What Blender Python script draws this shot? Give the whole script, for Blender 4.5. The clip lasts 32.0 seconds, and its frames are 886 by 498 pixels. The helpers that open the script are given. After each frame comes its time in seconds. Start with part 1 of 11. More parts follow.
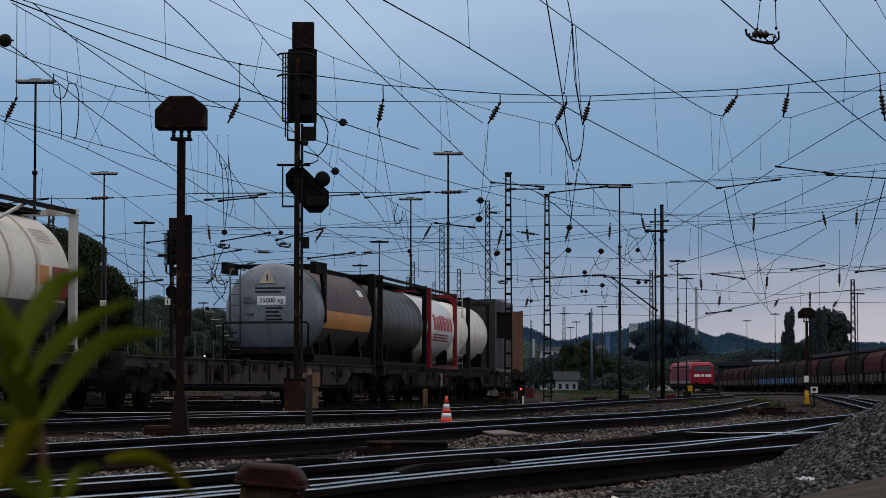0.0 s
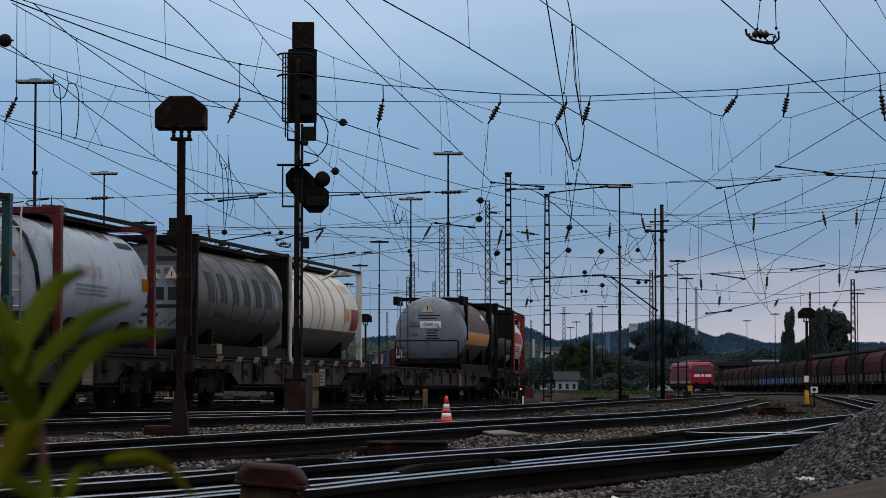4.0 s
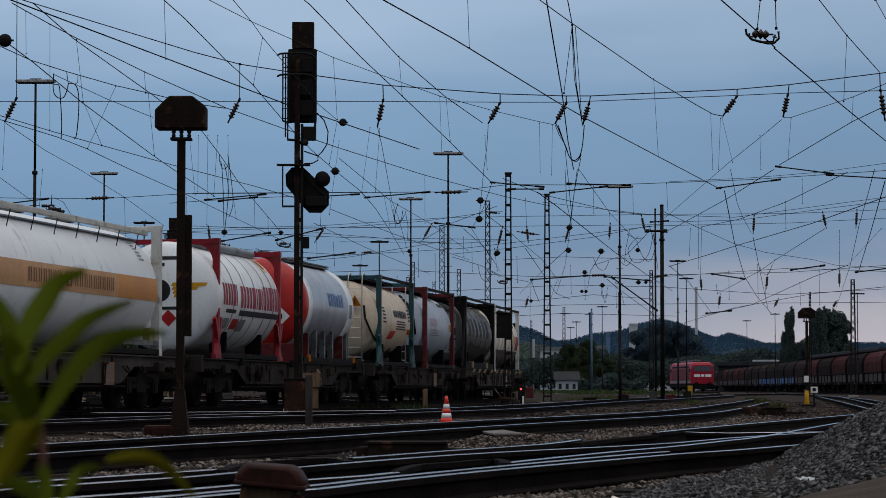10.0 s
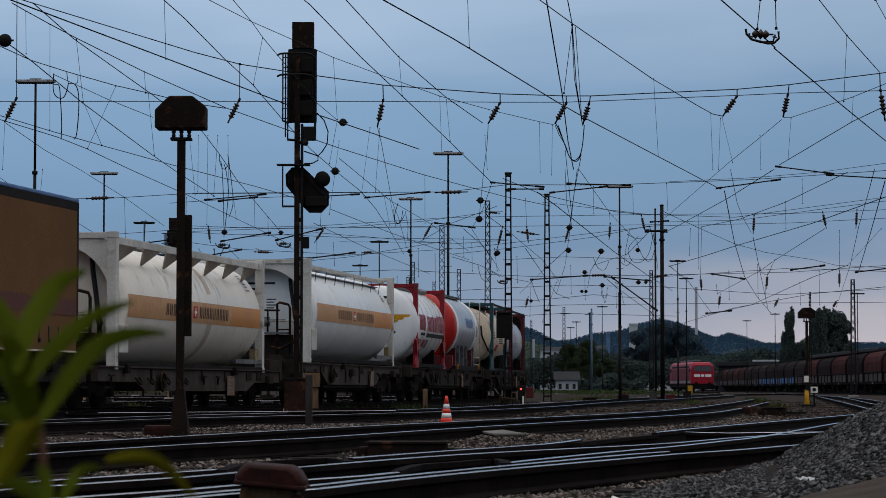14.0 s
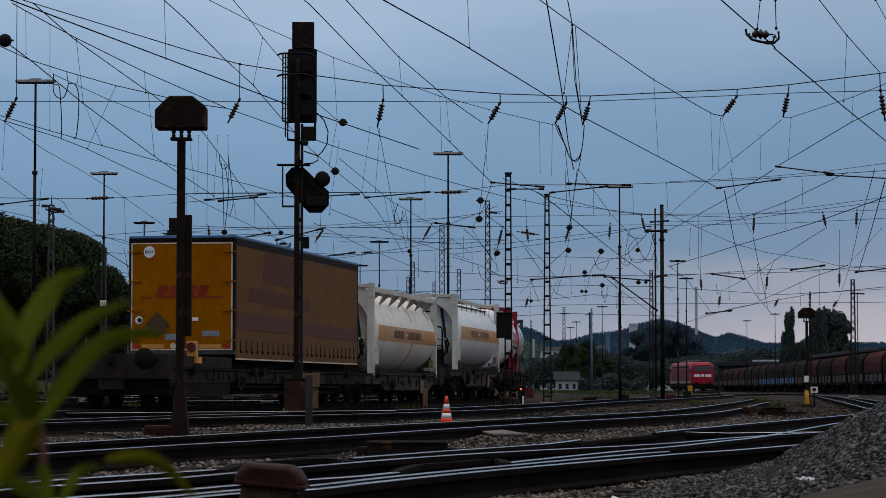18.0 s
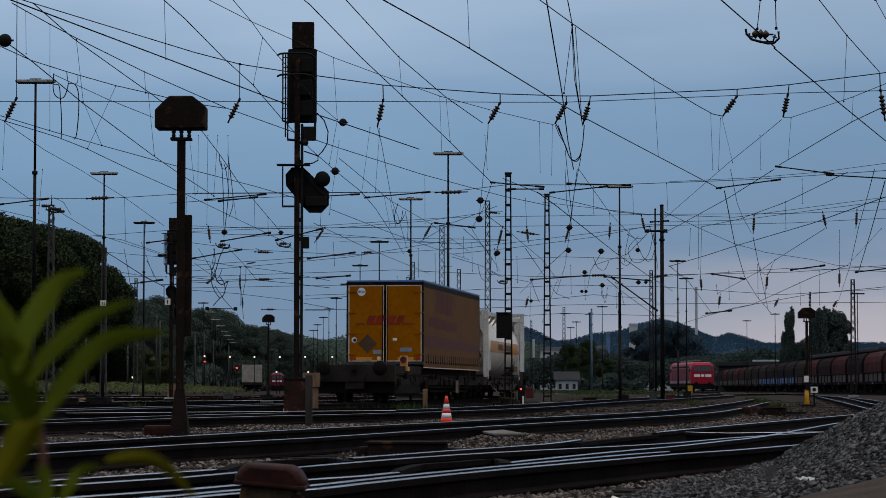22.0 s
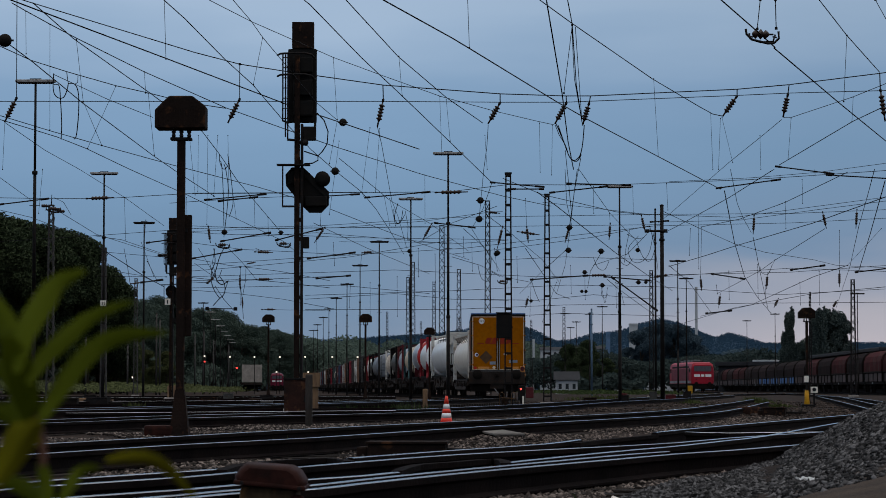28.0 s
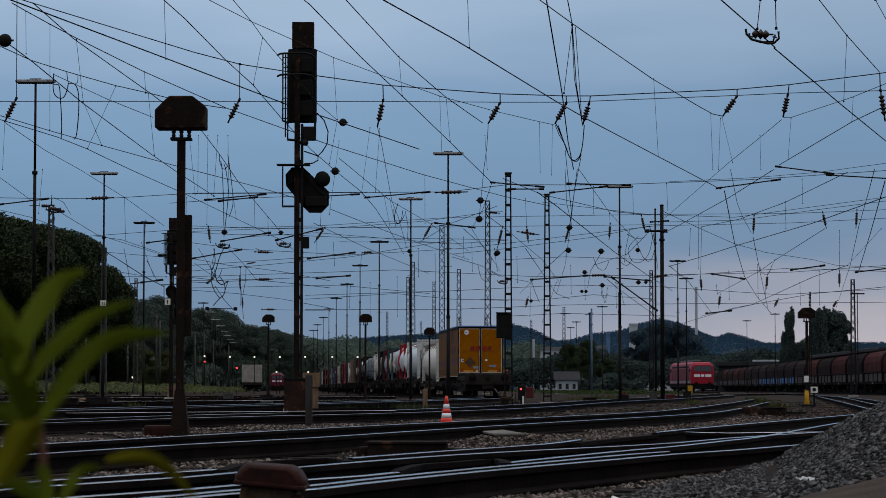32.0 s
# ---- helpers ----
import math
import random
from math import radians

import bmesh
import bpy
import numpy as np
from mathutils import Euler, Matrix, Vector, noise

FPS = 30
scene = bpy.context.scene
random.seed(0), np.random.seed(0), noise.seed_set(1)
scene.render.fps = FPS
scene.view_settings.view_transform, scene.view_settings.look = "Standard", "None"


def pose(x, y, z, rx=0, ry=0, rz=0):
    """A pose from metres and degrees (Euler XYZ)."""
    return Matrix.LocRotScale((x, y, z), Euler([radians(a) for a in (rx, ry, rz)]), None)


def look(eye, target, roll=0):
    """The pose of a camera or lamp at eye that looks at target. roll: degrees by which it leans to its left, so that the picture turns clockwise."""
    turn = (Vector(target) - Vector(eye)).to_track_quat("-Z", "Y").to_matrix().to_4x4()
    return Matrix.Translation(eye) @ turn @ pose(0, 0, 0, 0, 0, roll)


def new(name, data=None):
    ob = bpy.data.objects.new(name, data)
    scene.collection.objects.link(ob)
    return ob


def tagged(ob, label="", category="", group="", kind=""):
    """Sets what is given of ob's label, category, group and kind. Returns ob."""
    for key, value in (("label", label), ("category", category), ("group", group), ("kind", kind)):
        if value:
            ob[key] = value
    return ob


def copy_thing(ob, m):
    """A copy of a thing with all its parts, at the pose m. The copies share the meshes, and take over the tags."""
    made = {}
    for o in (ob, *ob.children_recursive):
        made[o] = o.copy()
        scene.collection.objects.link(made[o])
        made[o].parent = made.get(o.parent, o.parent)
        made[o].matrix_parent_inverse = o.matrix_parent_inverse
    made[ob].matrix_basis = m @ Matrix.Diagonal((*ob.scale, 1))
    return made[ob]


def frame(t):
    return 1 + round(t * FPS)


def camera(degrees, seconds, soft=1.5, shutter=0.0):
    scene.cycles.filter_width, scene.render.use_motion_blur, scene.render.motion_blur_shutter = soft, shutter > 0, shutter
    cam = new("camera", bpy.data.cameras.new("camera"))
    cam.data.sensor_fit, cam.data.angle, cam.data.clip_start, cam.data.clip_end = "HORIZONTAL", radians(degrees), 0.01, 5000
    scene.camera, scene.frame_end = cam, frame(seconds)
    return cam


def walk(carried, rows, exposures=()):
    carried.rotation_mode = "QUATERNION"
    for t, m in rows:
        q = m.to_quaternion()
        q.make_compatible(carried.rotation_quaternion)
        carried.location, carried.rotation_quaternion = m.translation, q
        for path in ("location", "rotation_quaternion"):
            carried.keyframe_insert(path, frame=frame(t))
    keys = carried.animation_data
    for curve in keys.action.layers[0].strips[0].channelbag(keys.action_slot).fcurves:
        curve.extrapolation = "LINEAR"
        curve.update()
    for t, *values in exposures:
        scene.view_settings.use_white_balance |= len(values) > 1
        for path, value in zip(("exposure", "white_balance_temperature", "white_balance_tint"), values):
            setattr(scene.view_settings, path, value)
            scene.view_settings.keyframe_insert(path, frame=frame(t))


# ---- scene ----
# ---- the moving freight train: its track, its wagons, its loads ----
# heading of the track, degrees to the right of straight ahead, by metres along it
TRACK_AT = (-100, 0, 20, 31, 41, 51, 57, 62, 67, 72, 78, 86, 96, 106, 125, 160)
TRACK_HEADING = (10.21, 10.37, 8.9, 8.4, 8.93, 4.54, 1.41, 1.34, -0.61, -1.81, -3.08, -4.77, -4.6, -4.8, -4.2, -3.9)
_S = np.arange(-220.0, 760.0, 0.25)
_H = np.radians(np.interp(_S, TRACK_AT, TRACK_HEADING))
_X, _Y = np.cumsum(np.sin(_H)) * 0.25, np.cumsum(np.cos(_H)) * 0.25
_zero = int(np.searchsorted(_S, 0.0))
_X, _Y = _X - _X[_zero] - 5.419, _Y - _Y[_zero] + 62.0


def on_track(s):
    return Vector((float(np.interp(s, _S, _X)), float(np.interp(s, _S, _Y)), 0.0))


def tail_at(t):
    """How far along the track the train's tail is at t seconds."""
    return 2.682 + 6.168 * (t - 19) - 0.006 * (t - 19) ** 2


def wagon_pose(t, middle, pivot):
    a, b = on_track(tail_at(t) + middle - pivot), on_track(tail_at(t) + middle + pivot)
    d = b - a
    return Matrix.Translation((a + b) / 2) @ Matrix.Rotation(-math.atan2(d.x, d.y), 4, "Z")

cam = camera(19.84, 32.0, soft=0.7)
EYE = (0.0, 0.0, 0.42)
walk(cam, [(0.0, pose(*EYE, 93.15, 0, 0)), (32.0, pose(*EYE, 93.15, 0, 0))],
     [(0.0, 0.12), (1.0, 0.22), (2.0, 0.28), (3.5, 0.28), (6.0, 0.08), (7.0, 0.0), (12.0, 0.0), (14.0, 0.05), (17.0, 0.0), (32.0, -0.03)])
cam.data.dof.use_dof, cam.data.dof.focus_distance, cam.data.dof.aperture_fstop = True, 50.0, 16.0

# ---- sky and light: a heavy overcast evening, brighter overhead ----
world = bpy.data.worlds.new("overcast_evening")
scene.world = world
world.use_nodes = True
wn, wl = world.node_tree.nodes, world.node_tree.links
wn.clear()
w_out, w_bg = wn.new("ShaderNodeOutputWorld"), wn.new("ShaderNodeBackground")
w_sky = wn.new("ShaderNodeTexSky")
w_sky.sky_type, w_sky.sun_disc, w_sky.sun_elevation, w_sky.sun_rotation = "NISHITA", False, radians(9), radians(60)
w_sky.air_density, w_sky.dust_density = 1.0, 2.0
w_co, w_sep = wn.new("ShaderNodeTexCoord"), wn.new("ShaderNodeSeparateXYZ")
w_map, w_noise = wn.new("ShaderNodeMapping"), wn.new("ShaderNodeTexNoise")
w_add, w_ramp = wn.new("ShaderNodeMath"), wn.new("ShaderNodeValToRGB")
w_mul, w_mix = wn.new("ShaderNodeMath"), wn.new("ShaderNodeMixRGB")
w_map.inputs["Scale"].default_value = (5.0, 5.0, 26.0)
w_noise.inputs["Scale"].default_value, w_noise.inputs["Detail"].default_value = 1.0, 4.0
w_mul.operation, w_mul.inputs[1].default_value = "MULTIPLY_ADD", 0.055
w_mul.inputs[2].default_value = -0.027
ramp = w_ramp.color_ramp
ramp.elements[0].position, ramp.elements[0].color = 0.0, (0.29, 0.325, 0.42, 1)
ramp.elements[1].position, ramp.elements[1].color = 1.0, (1.3, 1.32, 1.36, 1)
for place, colour in ((0.016, (0.235, 0.295, 0.405)), (0.034, (0.168, 0.270, 0.415)), (0.055, (0.158, 0.275, 0.44)), (0.075, (0.175, 0.31, 0.495)), (0.097, (0.205, 0.348, 0.545)), (0.12, (0.225, 0.365, 0.56)), (0.15, (0.37, 0.50, 0.68)), (0.30, (0.24, 0.29, 0.36)), (0.5, (0.46, 0.50, 0.56)), (0.75, (0.95, 0.97, 1.0))):
    e = ramp.elements.new(place)
    e.color = (*colour, 1)
w_mix.blend_type, w_mix.inputs["Fac"].default_value = "MIX", 0.06
wl.new(w_co.outputs["Generated"], w_sep.inputs[0])
wl.new(w_co.outputs["Generated"], w_map.inputs["Vector"])
wl.new(w_map.outputs[0], w_noise.inputs["Vector"])
wl.new(w_noise.outputs["Fac"], w_mul.inputs[0])
wl.new(w_sep.outputs["Z"], w_add.inputs[0])
wl.new(w_mul.outputs[0], w_add.inputs[1])
wl.new(w_add.outputs[0], w_ramp.inputs["Fac"])
w_low = wn.new("ShaderNodeValToRGB")   # the paler evening glow low in the sky
w_low.color_ramp.elements[0].position, w_low.color_ramp.elements[0].color = 0.0, (0.56, 0.52, 0.565, 1)
w_low.color_ramp.elements[1].position, w_low.color_ramp.elements[1].color = 1.0, (1.3, 1.32, 1.36, 1)
for place, colour in ((0.018, (0.52, 0.485, 0.54)), (0.034, (0.405, 0.41, 0.485)), (0.044, (0.30, 0.345, 0.455)), (0.053, (0.165, 0.268, 0.425)), (0.095, (0.158, 0.285, 0.46)), (0.125, (0.195, 0.32, 0.50)), (0.155, (0.29, 0.41, 0.575)), (0.30, (0.24, 0.29, 0.36)), (0.5, (0.46, 0.50, 0.56)), (0.75, (0.95, 0.97, 1.0))):
    e = w_low.color_ramp.elements.new(place)
    e.color = (*colour, 1)
wl.new(w_add.outputs[0], w_low.inputs["Fac"])
w_side, w_both = wn.new("ShaderNodeMapRange"), wn.new("ShaderNodeMixRGB")
w_side.inputs["From Min"].default_value, w_side.inputs["From Max"].default_value = -0.03, 0.15
wl.new(w_sep.outputs["X"], w_side.inputs["Value"])
wl.new(w_side.outputs[0], w_both.inputs["Fac"])
wl.new(w_ramp.outputs["Color"], w_both.inputs["Color1"])
wl.new(w_low.outputs["Color"], w_both.inputs["Color2"])
wl.new(w_both.outputs["Color"], w_mix.inputs["Color1"])
w_dim = wn.new("ShaderNodeMixRGB")
w_dim.blend_type, w_dim.inputs["Fac"].default_value, w_dim.inputs["Color2"].default_value = "MULTIPLY", 1.0, (0.12, 0.12, 0.12, 1)
wl.new(w_sky.outputs["Color"], w_dim.inputs["Color1"])
wl.new(w_dim.outputs["Color"], w_mix.inputs["Color2"])
wl.new(w_mix.outputs["Color"], w_bg.inputs["Color"])
wl.new(w_bg.outputs[0], w_out.inputs["Surface"])
w_bg.inputs["Strength"].default_value = 1.0

sun = new("sun", bpy.data.lights.new("sun", "SUN"))
sun.data.energy, sun.data.angle, sun.data.color = 0.25, radians(25), (1.0, 0.95, 0.9)
sun.matrix_world = look((30, 10, 90), (0, 40, 0))


# ---- materials ----
def material(name, colour, rough=0.6, metal=0.0, second=None, scale=3.0, bump=0.0, fine=40.0, dirt=None, dirt_amount=0.0, random_shift=0.0, emit=0.0, stretch=(1, 1, 1), specular=0.22, coords="Object"):
    """A surface with a broad and a fine variation, grime in patches and a fine relief."""
    m = bpy.data.materials.new(name)
    m.use_nodes = True
    n, l = m.node_tree.nodes, m.node_tree.links
    b = n["Principled BSDF"]
    b.inputs["Roughness"].default_value, b.inputs["Metallic"].default_value = rough, metal
    b.inputs["Specular IOR Level"].default_value = specular
    second = second or tuple(c * 0.72 for c in colour)
    co, mp = n.new("ShaderNodeTexCoord"), n.new("ShaderNodeMapping")
    mp.inputs["Scale"].default_value = stretch
    l.new(co.outputs[coords], mp.inputs["Vector"])
    big, small, mix = n.new("ShaderNodeTexNoise"), n.new("ShaderNodeTexNoise"), n.new("ShaderNodeMixRGB")
    big.inputs["Scale"].default_value, big.inputs["Detail"].default_value = scale, 5.0
    small.inputs["Scale"].default_value, small.inputs["Detail"].default_value = fine, 3.0
    l.new(mp.outputs[0], big.inputs["Vector"])
    l.new(mp.outputs[0], small.inputs["Vector"])
    spread = n.new("ShaderNodeMapRange")
    spread.inputs["From Min"].default_value, spread.inputs["From Max"].default_value = 0.36, 0.66
    l.new(big.outputs["Fac"], spread.inputs["Value"])
    mix.inputs["Color1"].default_value, mix.inputs["Color2"].default_value = (*colour, 1), (*second, 1)
    l.new(spread.outputs[0], mix.inputs["Fac"])
    last = mix.outputs["Color"]
    grain = n.new("ShaderNodeMixRGB")
    grain.blend_type, grain.inputs["Fac"].default_value = "OVERLAY", 0.35
    l.new(last, grain.inputs["Color1"])
    l.new(small.outputs["Fac"], grain.inputs["Color2"])
    last = grain.outputs["Color"]
    if dirt:
        third, where, over = n.new("ShaderNodeTexNoise"), n.new("ShaderNodeMapRange"), n.new("ShaderNodeMixRGB")
        third.inputs["Scale"].default_value, third.inputs["Detail"].default_value = scale * 2.3, 8.0
        where.inputs["From Min"].default_value, where.inputs["From Max"].default_value = 0.62 - 0.3 * dirt_amount, 0.78 - 0.2 * dirt_amount
        l.new(mp.outputs[0], third.inputs["Vector"])
        l.new(third.outputs["Fac"], where.inputs["Value"])
        l.new(where.outputs[0], over.inputs["Fac"])
        l.new(last, over.inputs["Color1"])
        over.inputs["Color2"].default_value = (*dirt, 1)
        last = over.outputs["Color"]
    if random_shift:
        info, hsv, span = n.new("ShaderNodeObjectInfo"), n.new("ShaderNodeHueSaturation"), n.new("ShaderNodeMapRange")
        span.inputs["To Min"].default_value, span.inputs["To Max"].default_value = 1 - random_shift, 1 + random_shift
        l.new(info.outputs["Random"], span.inputs["Value"])
        l.new(span.outputs[0], hsv.inputs["Value"])
        l.new(last, hsv.inputs["Color"])
        last = hsv.outputs["Color"]
    l.new(last, b.inputs["Base Color"])
    if bump:
        bp = n.new("ShaderNodeBump")
        bp.inputs["Strength"].default_value, bp.inputs["Distance"].default_value = bump, 0.02
        l.new(small.outputs["Fac"], bp.inputs["Height"])
        l.new(bp.outputs[0], b.inputs["Normal"])
    if emit:
        b.inputs["Emission Color"].default_value, b.inputs["Emission Strength"].default_value = (*colour, 1), emit
    return m


RUST = (0.10, 0.042, 0.022)
GRIME = (0.045, 0.04, 0.036)
M_GROUND = material("ballast_ground", (0.032, 0.023, 0.019), 0.95, second=(0.0150, 0.0108, 0.0092), scale=0.35, fine=9.0, bump=0.9, dirt=(0.050, 0.030, 0.021), dirt_amount=0.3, specular=0.05)
M_RAIL = material("rail_side_rust", (0.0125, 0.0088, 0.0084), 0.8, second=(0.0062, 0.0048, 0.0048), scale=2.0, fine=25.0, bump=0.3, specular=0.02)
M_RAILTOP = material("polished_rail_head", (0.62, 0.62, 0.64), 0.16, 1.0, second=(0.5, 0.5, 0.52), scale=1.0, fine=30.0)
M_SLEEPER = material("oiled_sleeper", (0.022, 0.017, 0.0145), 0.85, second=(0.011, 0.009, 0.008), scale=3.0, fine=25.0, bump=0.5, stretch=(1, 6, 6), specular=0.08)
M_STEEL = material("dark_painted_steel", (0.016, 0.014, 0.014), 0.7, second=(0.010, 0.009, 0.009), scale=4.0, fine=40.0, bump=0.15, dirt=(0.03, 0.016, 0.011), dirt_amount=0.15, specular=0.08)
M_RUSTY = material("rusted_steel", (0.018, 0.0105, 0.008), 0.85, second=(0.010, 0.0068, 0.0058), scale=3.0, fine=30.0, bump=0.4, dirt=(0.09, 0.038, 0.018), dirt_amount=0.12, specular=0.08)
M_GALV = material("galvanised_steel", (0.16, 0.165, 0.17), 0.55, 0.6, second=(0.09, 0.09, 0.095), scale=3.0, fine=40.0, dirt=GRIME, dirt_amount=0.3)
M_GREYMAST = material("dull_grey_mast_paint", (0.060, 0.058, 0.056), 0.7, second=(0.036, 0.034, 0.033), scale=3.0, fine=40.0, dirt=(0.05, 0.028, 0.018), dirt_amount=0.2, specular=0.1)
M_WIRE = material("tarnished_copper_wire", (0.012, 0.012, 0.013), 0.6, 0.3, scale=2.0, specular=0.08)
M_CERAMIC = material("brown_ceramic", (0.035, 0.02, 0.015), 0.3, scale=4.0)
M_SIGNAL = material("signal_black", (0.009, 0.009, 0.009), 0.8, second=(0.013, 0.011, 0.010), scale=4.0, fine=50.0, specular=0.08)
M_WHITEPAINT = material("weathered_white_paint", (0.84, 0.77, 0.68), 0.35, second=(0.76, 0.69, 0.60), scale=1.4, fine=30.0, dirt=(0.40, 0.36, 0.32), dirt_amount=0.08, stretch=(1, 1, 0.35), specular=0.4)
M_WHITECLEAN = material("gloss_white_paint", (0.80, 0.80, 0.80), 0.3, second=(0.74, 0.74, 0.74), scale=1.2, fine=30.0, dirt=(0.5, 0.48, 0.45), dirt_amount=0.03, stretch=(1, 1, 0.4), specular=0.5)
M_CREAM = material("cream_paint", (0.64, 0.51, 0.38), 0.4, second=(0.56, 0.455, 0.345), scale=1.2, fine=30.0, dirt=(0.32, 0.25, 0.17), dirt_amount=0.22, stretch=(1, 1, 0.35))
M_SILVER = material("brushed_aluminium_skin", (0.46, 0.49, 0.54), 0.34, 0.45, second=(0.37, 0.40, 0.45), scale=1.5, fine=60.0, dirt=(0.2, 0.19, 0.18), dirt_amount=0.1, stretch=(1, 1, 0.5))
M_GREYTANK = material("grimy_grey_tank", (0.052, 0.050, 0.048), 0.42, 0.0, second=(0.028, 0.0265, 0.025), scale=1.3, fine=30.0, dirt=(0.06, 0.055, 0.05), dirt_amount=0.3, stretch=(1, 1, 0.3))
M_LIGHTGREY = material("pale_grey_tank", (0.24, 0.26, 0.285), 0.5, second=(0.17, 0.18, 0.195), scale=1.3, fine=30.0, dirt=(0.13, 0.12, 0.11), dirt_amount=0.25, stretch=(1, 1, 0.3))
M_BLUEWHITE = material("pale_blue_white_paint", (0.40, 0.44, 0.51), 0.4, second=(0.33, 0.37, 0.43), scale=1.3, fine=30.0, dirt=(0.25, 0.24, 0.23), dirt_amount=0.15, stretch=(1, 1, 0.35))
M_RED = material("bright_red_paint", (0.25, 0.009, 0.017), 0.45, second=(0.19, 0.008, 0.014), scale=1.5, fine=30.0, dirt=(0.12, 0.03, 0.02), dirt_amount=0.15)
M_CRIMSON = material("crimson_loco_paint", (0.15, 0.006, 0.028), 0.5, second=(0.11, 0.006, 0.022), scale=1.5, fine=30.0)
M_CAPRED = material("glossy_signal_red", (0.43, 0.020, 0.015), 0.35, second=(0.37, 0.016, 0.014), scale=1.5, fine=8.0, specular=0.3)
M_DARKRED = material("dark_red_paint", (0.10, 0.008, 0.013), 0.5, second=(0.065, 0.008, 0.010), scale=2.0, fine=30.0, dirt=RUST, dirt_amount=0.2)
M_TEAL = material("teal_paint", (0.018, 0.070, 0.080), 0.5, second=(0.012, 0.045, 0.052), scale=2.0, fine=30.0, dirt=RUST, dirt_amount=0.12)
M_BLACK = material("black_frame_paint", (0.0065, 0.0062, 0.0066), 0.7, second=(0.011, 0.0095, 0.009), scale=2.0, fine=30.0, dirt=(0.035, 0.018, 0.012), dirt_amount=0.08, specular=0.05)
M_WHITEFRAME = material("off_white_frame_paint", (0.58, 0.56, 0.52), 0.5, second=(0.44, 0.42, 0.39), scale=1.5, fine=30.0, dirt=(0.26, 0.2, 0.15), dirt_amount=0.2)
M_ORANGE = material("orange_band_paint", (0.58, 0.235, 0.045), 0.45, second=(0.48, 0.20, 0.055), scale=1.0, fine=30.0)
M_YELLOW = material("deep_yellow_paint", (0.30, 0.093, 0.0006), 0.75, second=(0.26, 0.079, 0.0006), scale=0.9, fine=6.0, dirt=(0.28, 0.10, 0.004), dirt_amount=0.12, specular=0.04)
M_CURTAIN = material("faded_yellow_curtain", (0.150, 0.072, 0.028), 0.8, second=(0.120, 0.060, 0.026), scale=0.7, fine=25.0, bump=0.2, dirt=(0.13, 0.062, 0.022), dirt_amount=0.25, specular=0.1)
M_PURPLE = material("faded_purple_print", (0.095, 0.034, 0.034), 0.8, second=(0.105, 0.040, 0.030), scale=1.2, fine=25.0)
M_FAINTPRINT = material("half_faded_print", (0.098, 0.041, 0.037), 0.8, second=(0.114, 0.049, 0.033), scale=1.1, fine=25.0, specular=0.1)
M_PRINTRED = material("red_lettering", (0.48, 0.02, 0.02), 0.5, scale=3.0)
M_MAROON = material("maroon_lettering", (0.30, 0.02, 0.04), 0.5, scale=3.0)
M_BLUE = material("blue_lettering", (0.10, 0.19, 0.40), 0.5, scale=3.0)
M_INK = material("black_lettering", (0.02, 0.02, 0.022), 0.6, scale=3.0)
M_WAGON = material("wagon_frame_brown", (0.031, 0.025, 0.022), 0.85, second=(0.018, 0.0145, 0.013), scale=1.5, fine=25.0, bump=0.3, dirt=(0.042, 0.023, 0.015), dirt_amount=0.25, specular=0.05)
M_SOLE = material("worn_grey_sole_bar", (0.031, 0.0258, 0.024), 0.85, second=(0.017, 0.0142, 0.0132), scale=1.3, fine=25.0, bump=0.3, dirt=(0.042, 0.024, 0.016), dirt_amount=0.2, specular=0.06)
M_BLUEGREY = material("blue_grey_tank_paint", (0.19, 0.205, 0.235), 0.4, second=(0.15, 0.165, 0.19), scale=1.3, fine=30.0, dirt=(0.085, 0.08, 0.078), dirt_amount=0.2, stretch=(1, 1, 0.3))
M_BELLY = material("grey_brown_belly_paint", (0.125, 0.105, 0.09), 0.6, second=(0.085, 0.07, 0.06), scale=1.6, fine=30.0, dirt=(0.12, 0.10, 0.085), dirt_amount=0.3)
M_SOLEPALE = material("worn_brown_grey_sole_bar", (0.064, 0.054, 0.050), 0.85, second=(0.038, 0.031, 0.028), scale=1.3, fine=25.0, bump=0.3, dirt=(0.055, 0.030, 0.019), dirt_amount=0.25, specular=0.06)
M_LASHING = material("worn_yellow_pin_paint", (0.26, 0.20, 0.10), 0.6, second=(0.14, 0.10, 0.06), scale=8.0, fine=40.0)
M_BOGIE = material("brake_dust_black", (0.009, 0.0078, 0.007), 0.9, second=(0.014, 0.0105, 0.0085), scale=4.0, fine=30.0, bump=0.4, specular=0.08)
M_BROWNBOX = material("brown_container_paint", (0.20, 0.10, 0.055), 0.65, second=(0.15, 0.075, 0.045), scale=1.2, fine=25.0, dirt=RUST, dirt_amount=0.2)
M_COVER = material("rust_brown_cover", (0.038, 0.0125, 0.009), 0.6, second=(0.019, 0.0075, 0.006), scale=6.0, fine=40.0, bump=0.12, dirt=(0.014, 0.008, 0.007), dirt_amount=0.2, specular=0.05)
M_OCHRE = material("ochre_stained_iron", (0.075, 0.050, 0.026), 0.8, second=(0.035, 0.021, 0.013), scale=9.0, fine=40.0, bump=0.3, dirt=(0.10, 0.050, 0.020), dirt_amount=0.3, stretch=(1, 1, 0.35), specular=0.1)
M_REDRUST = material("rust_red_steel", (0.034, 0.014, 0.010), 0.8, second=(0.016, 0.009, 0.0075), scale=3.0, fine=30.0, bump=0.3, dirt=(0.11, 0.046, 0.022), dirt_amount=0.25, specular=0.1)
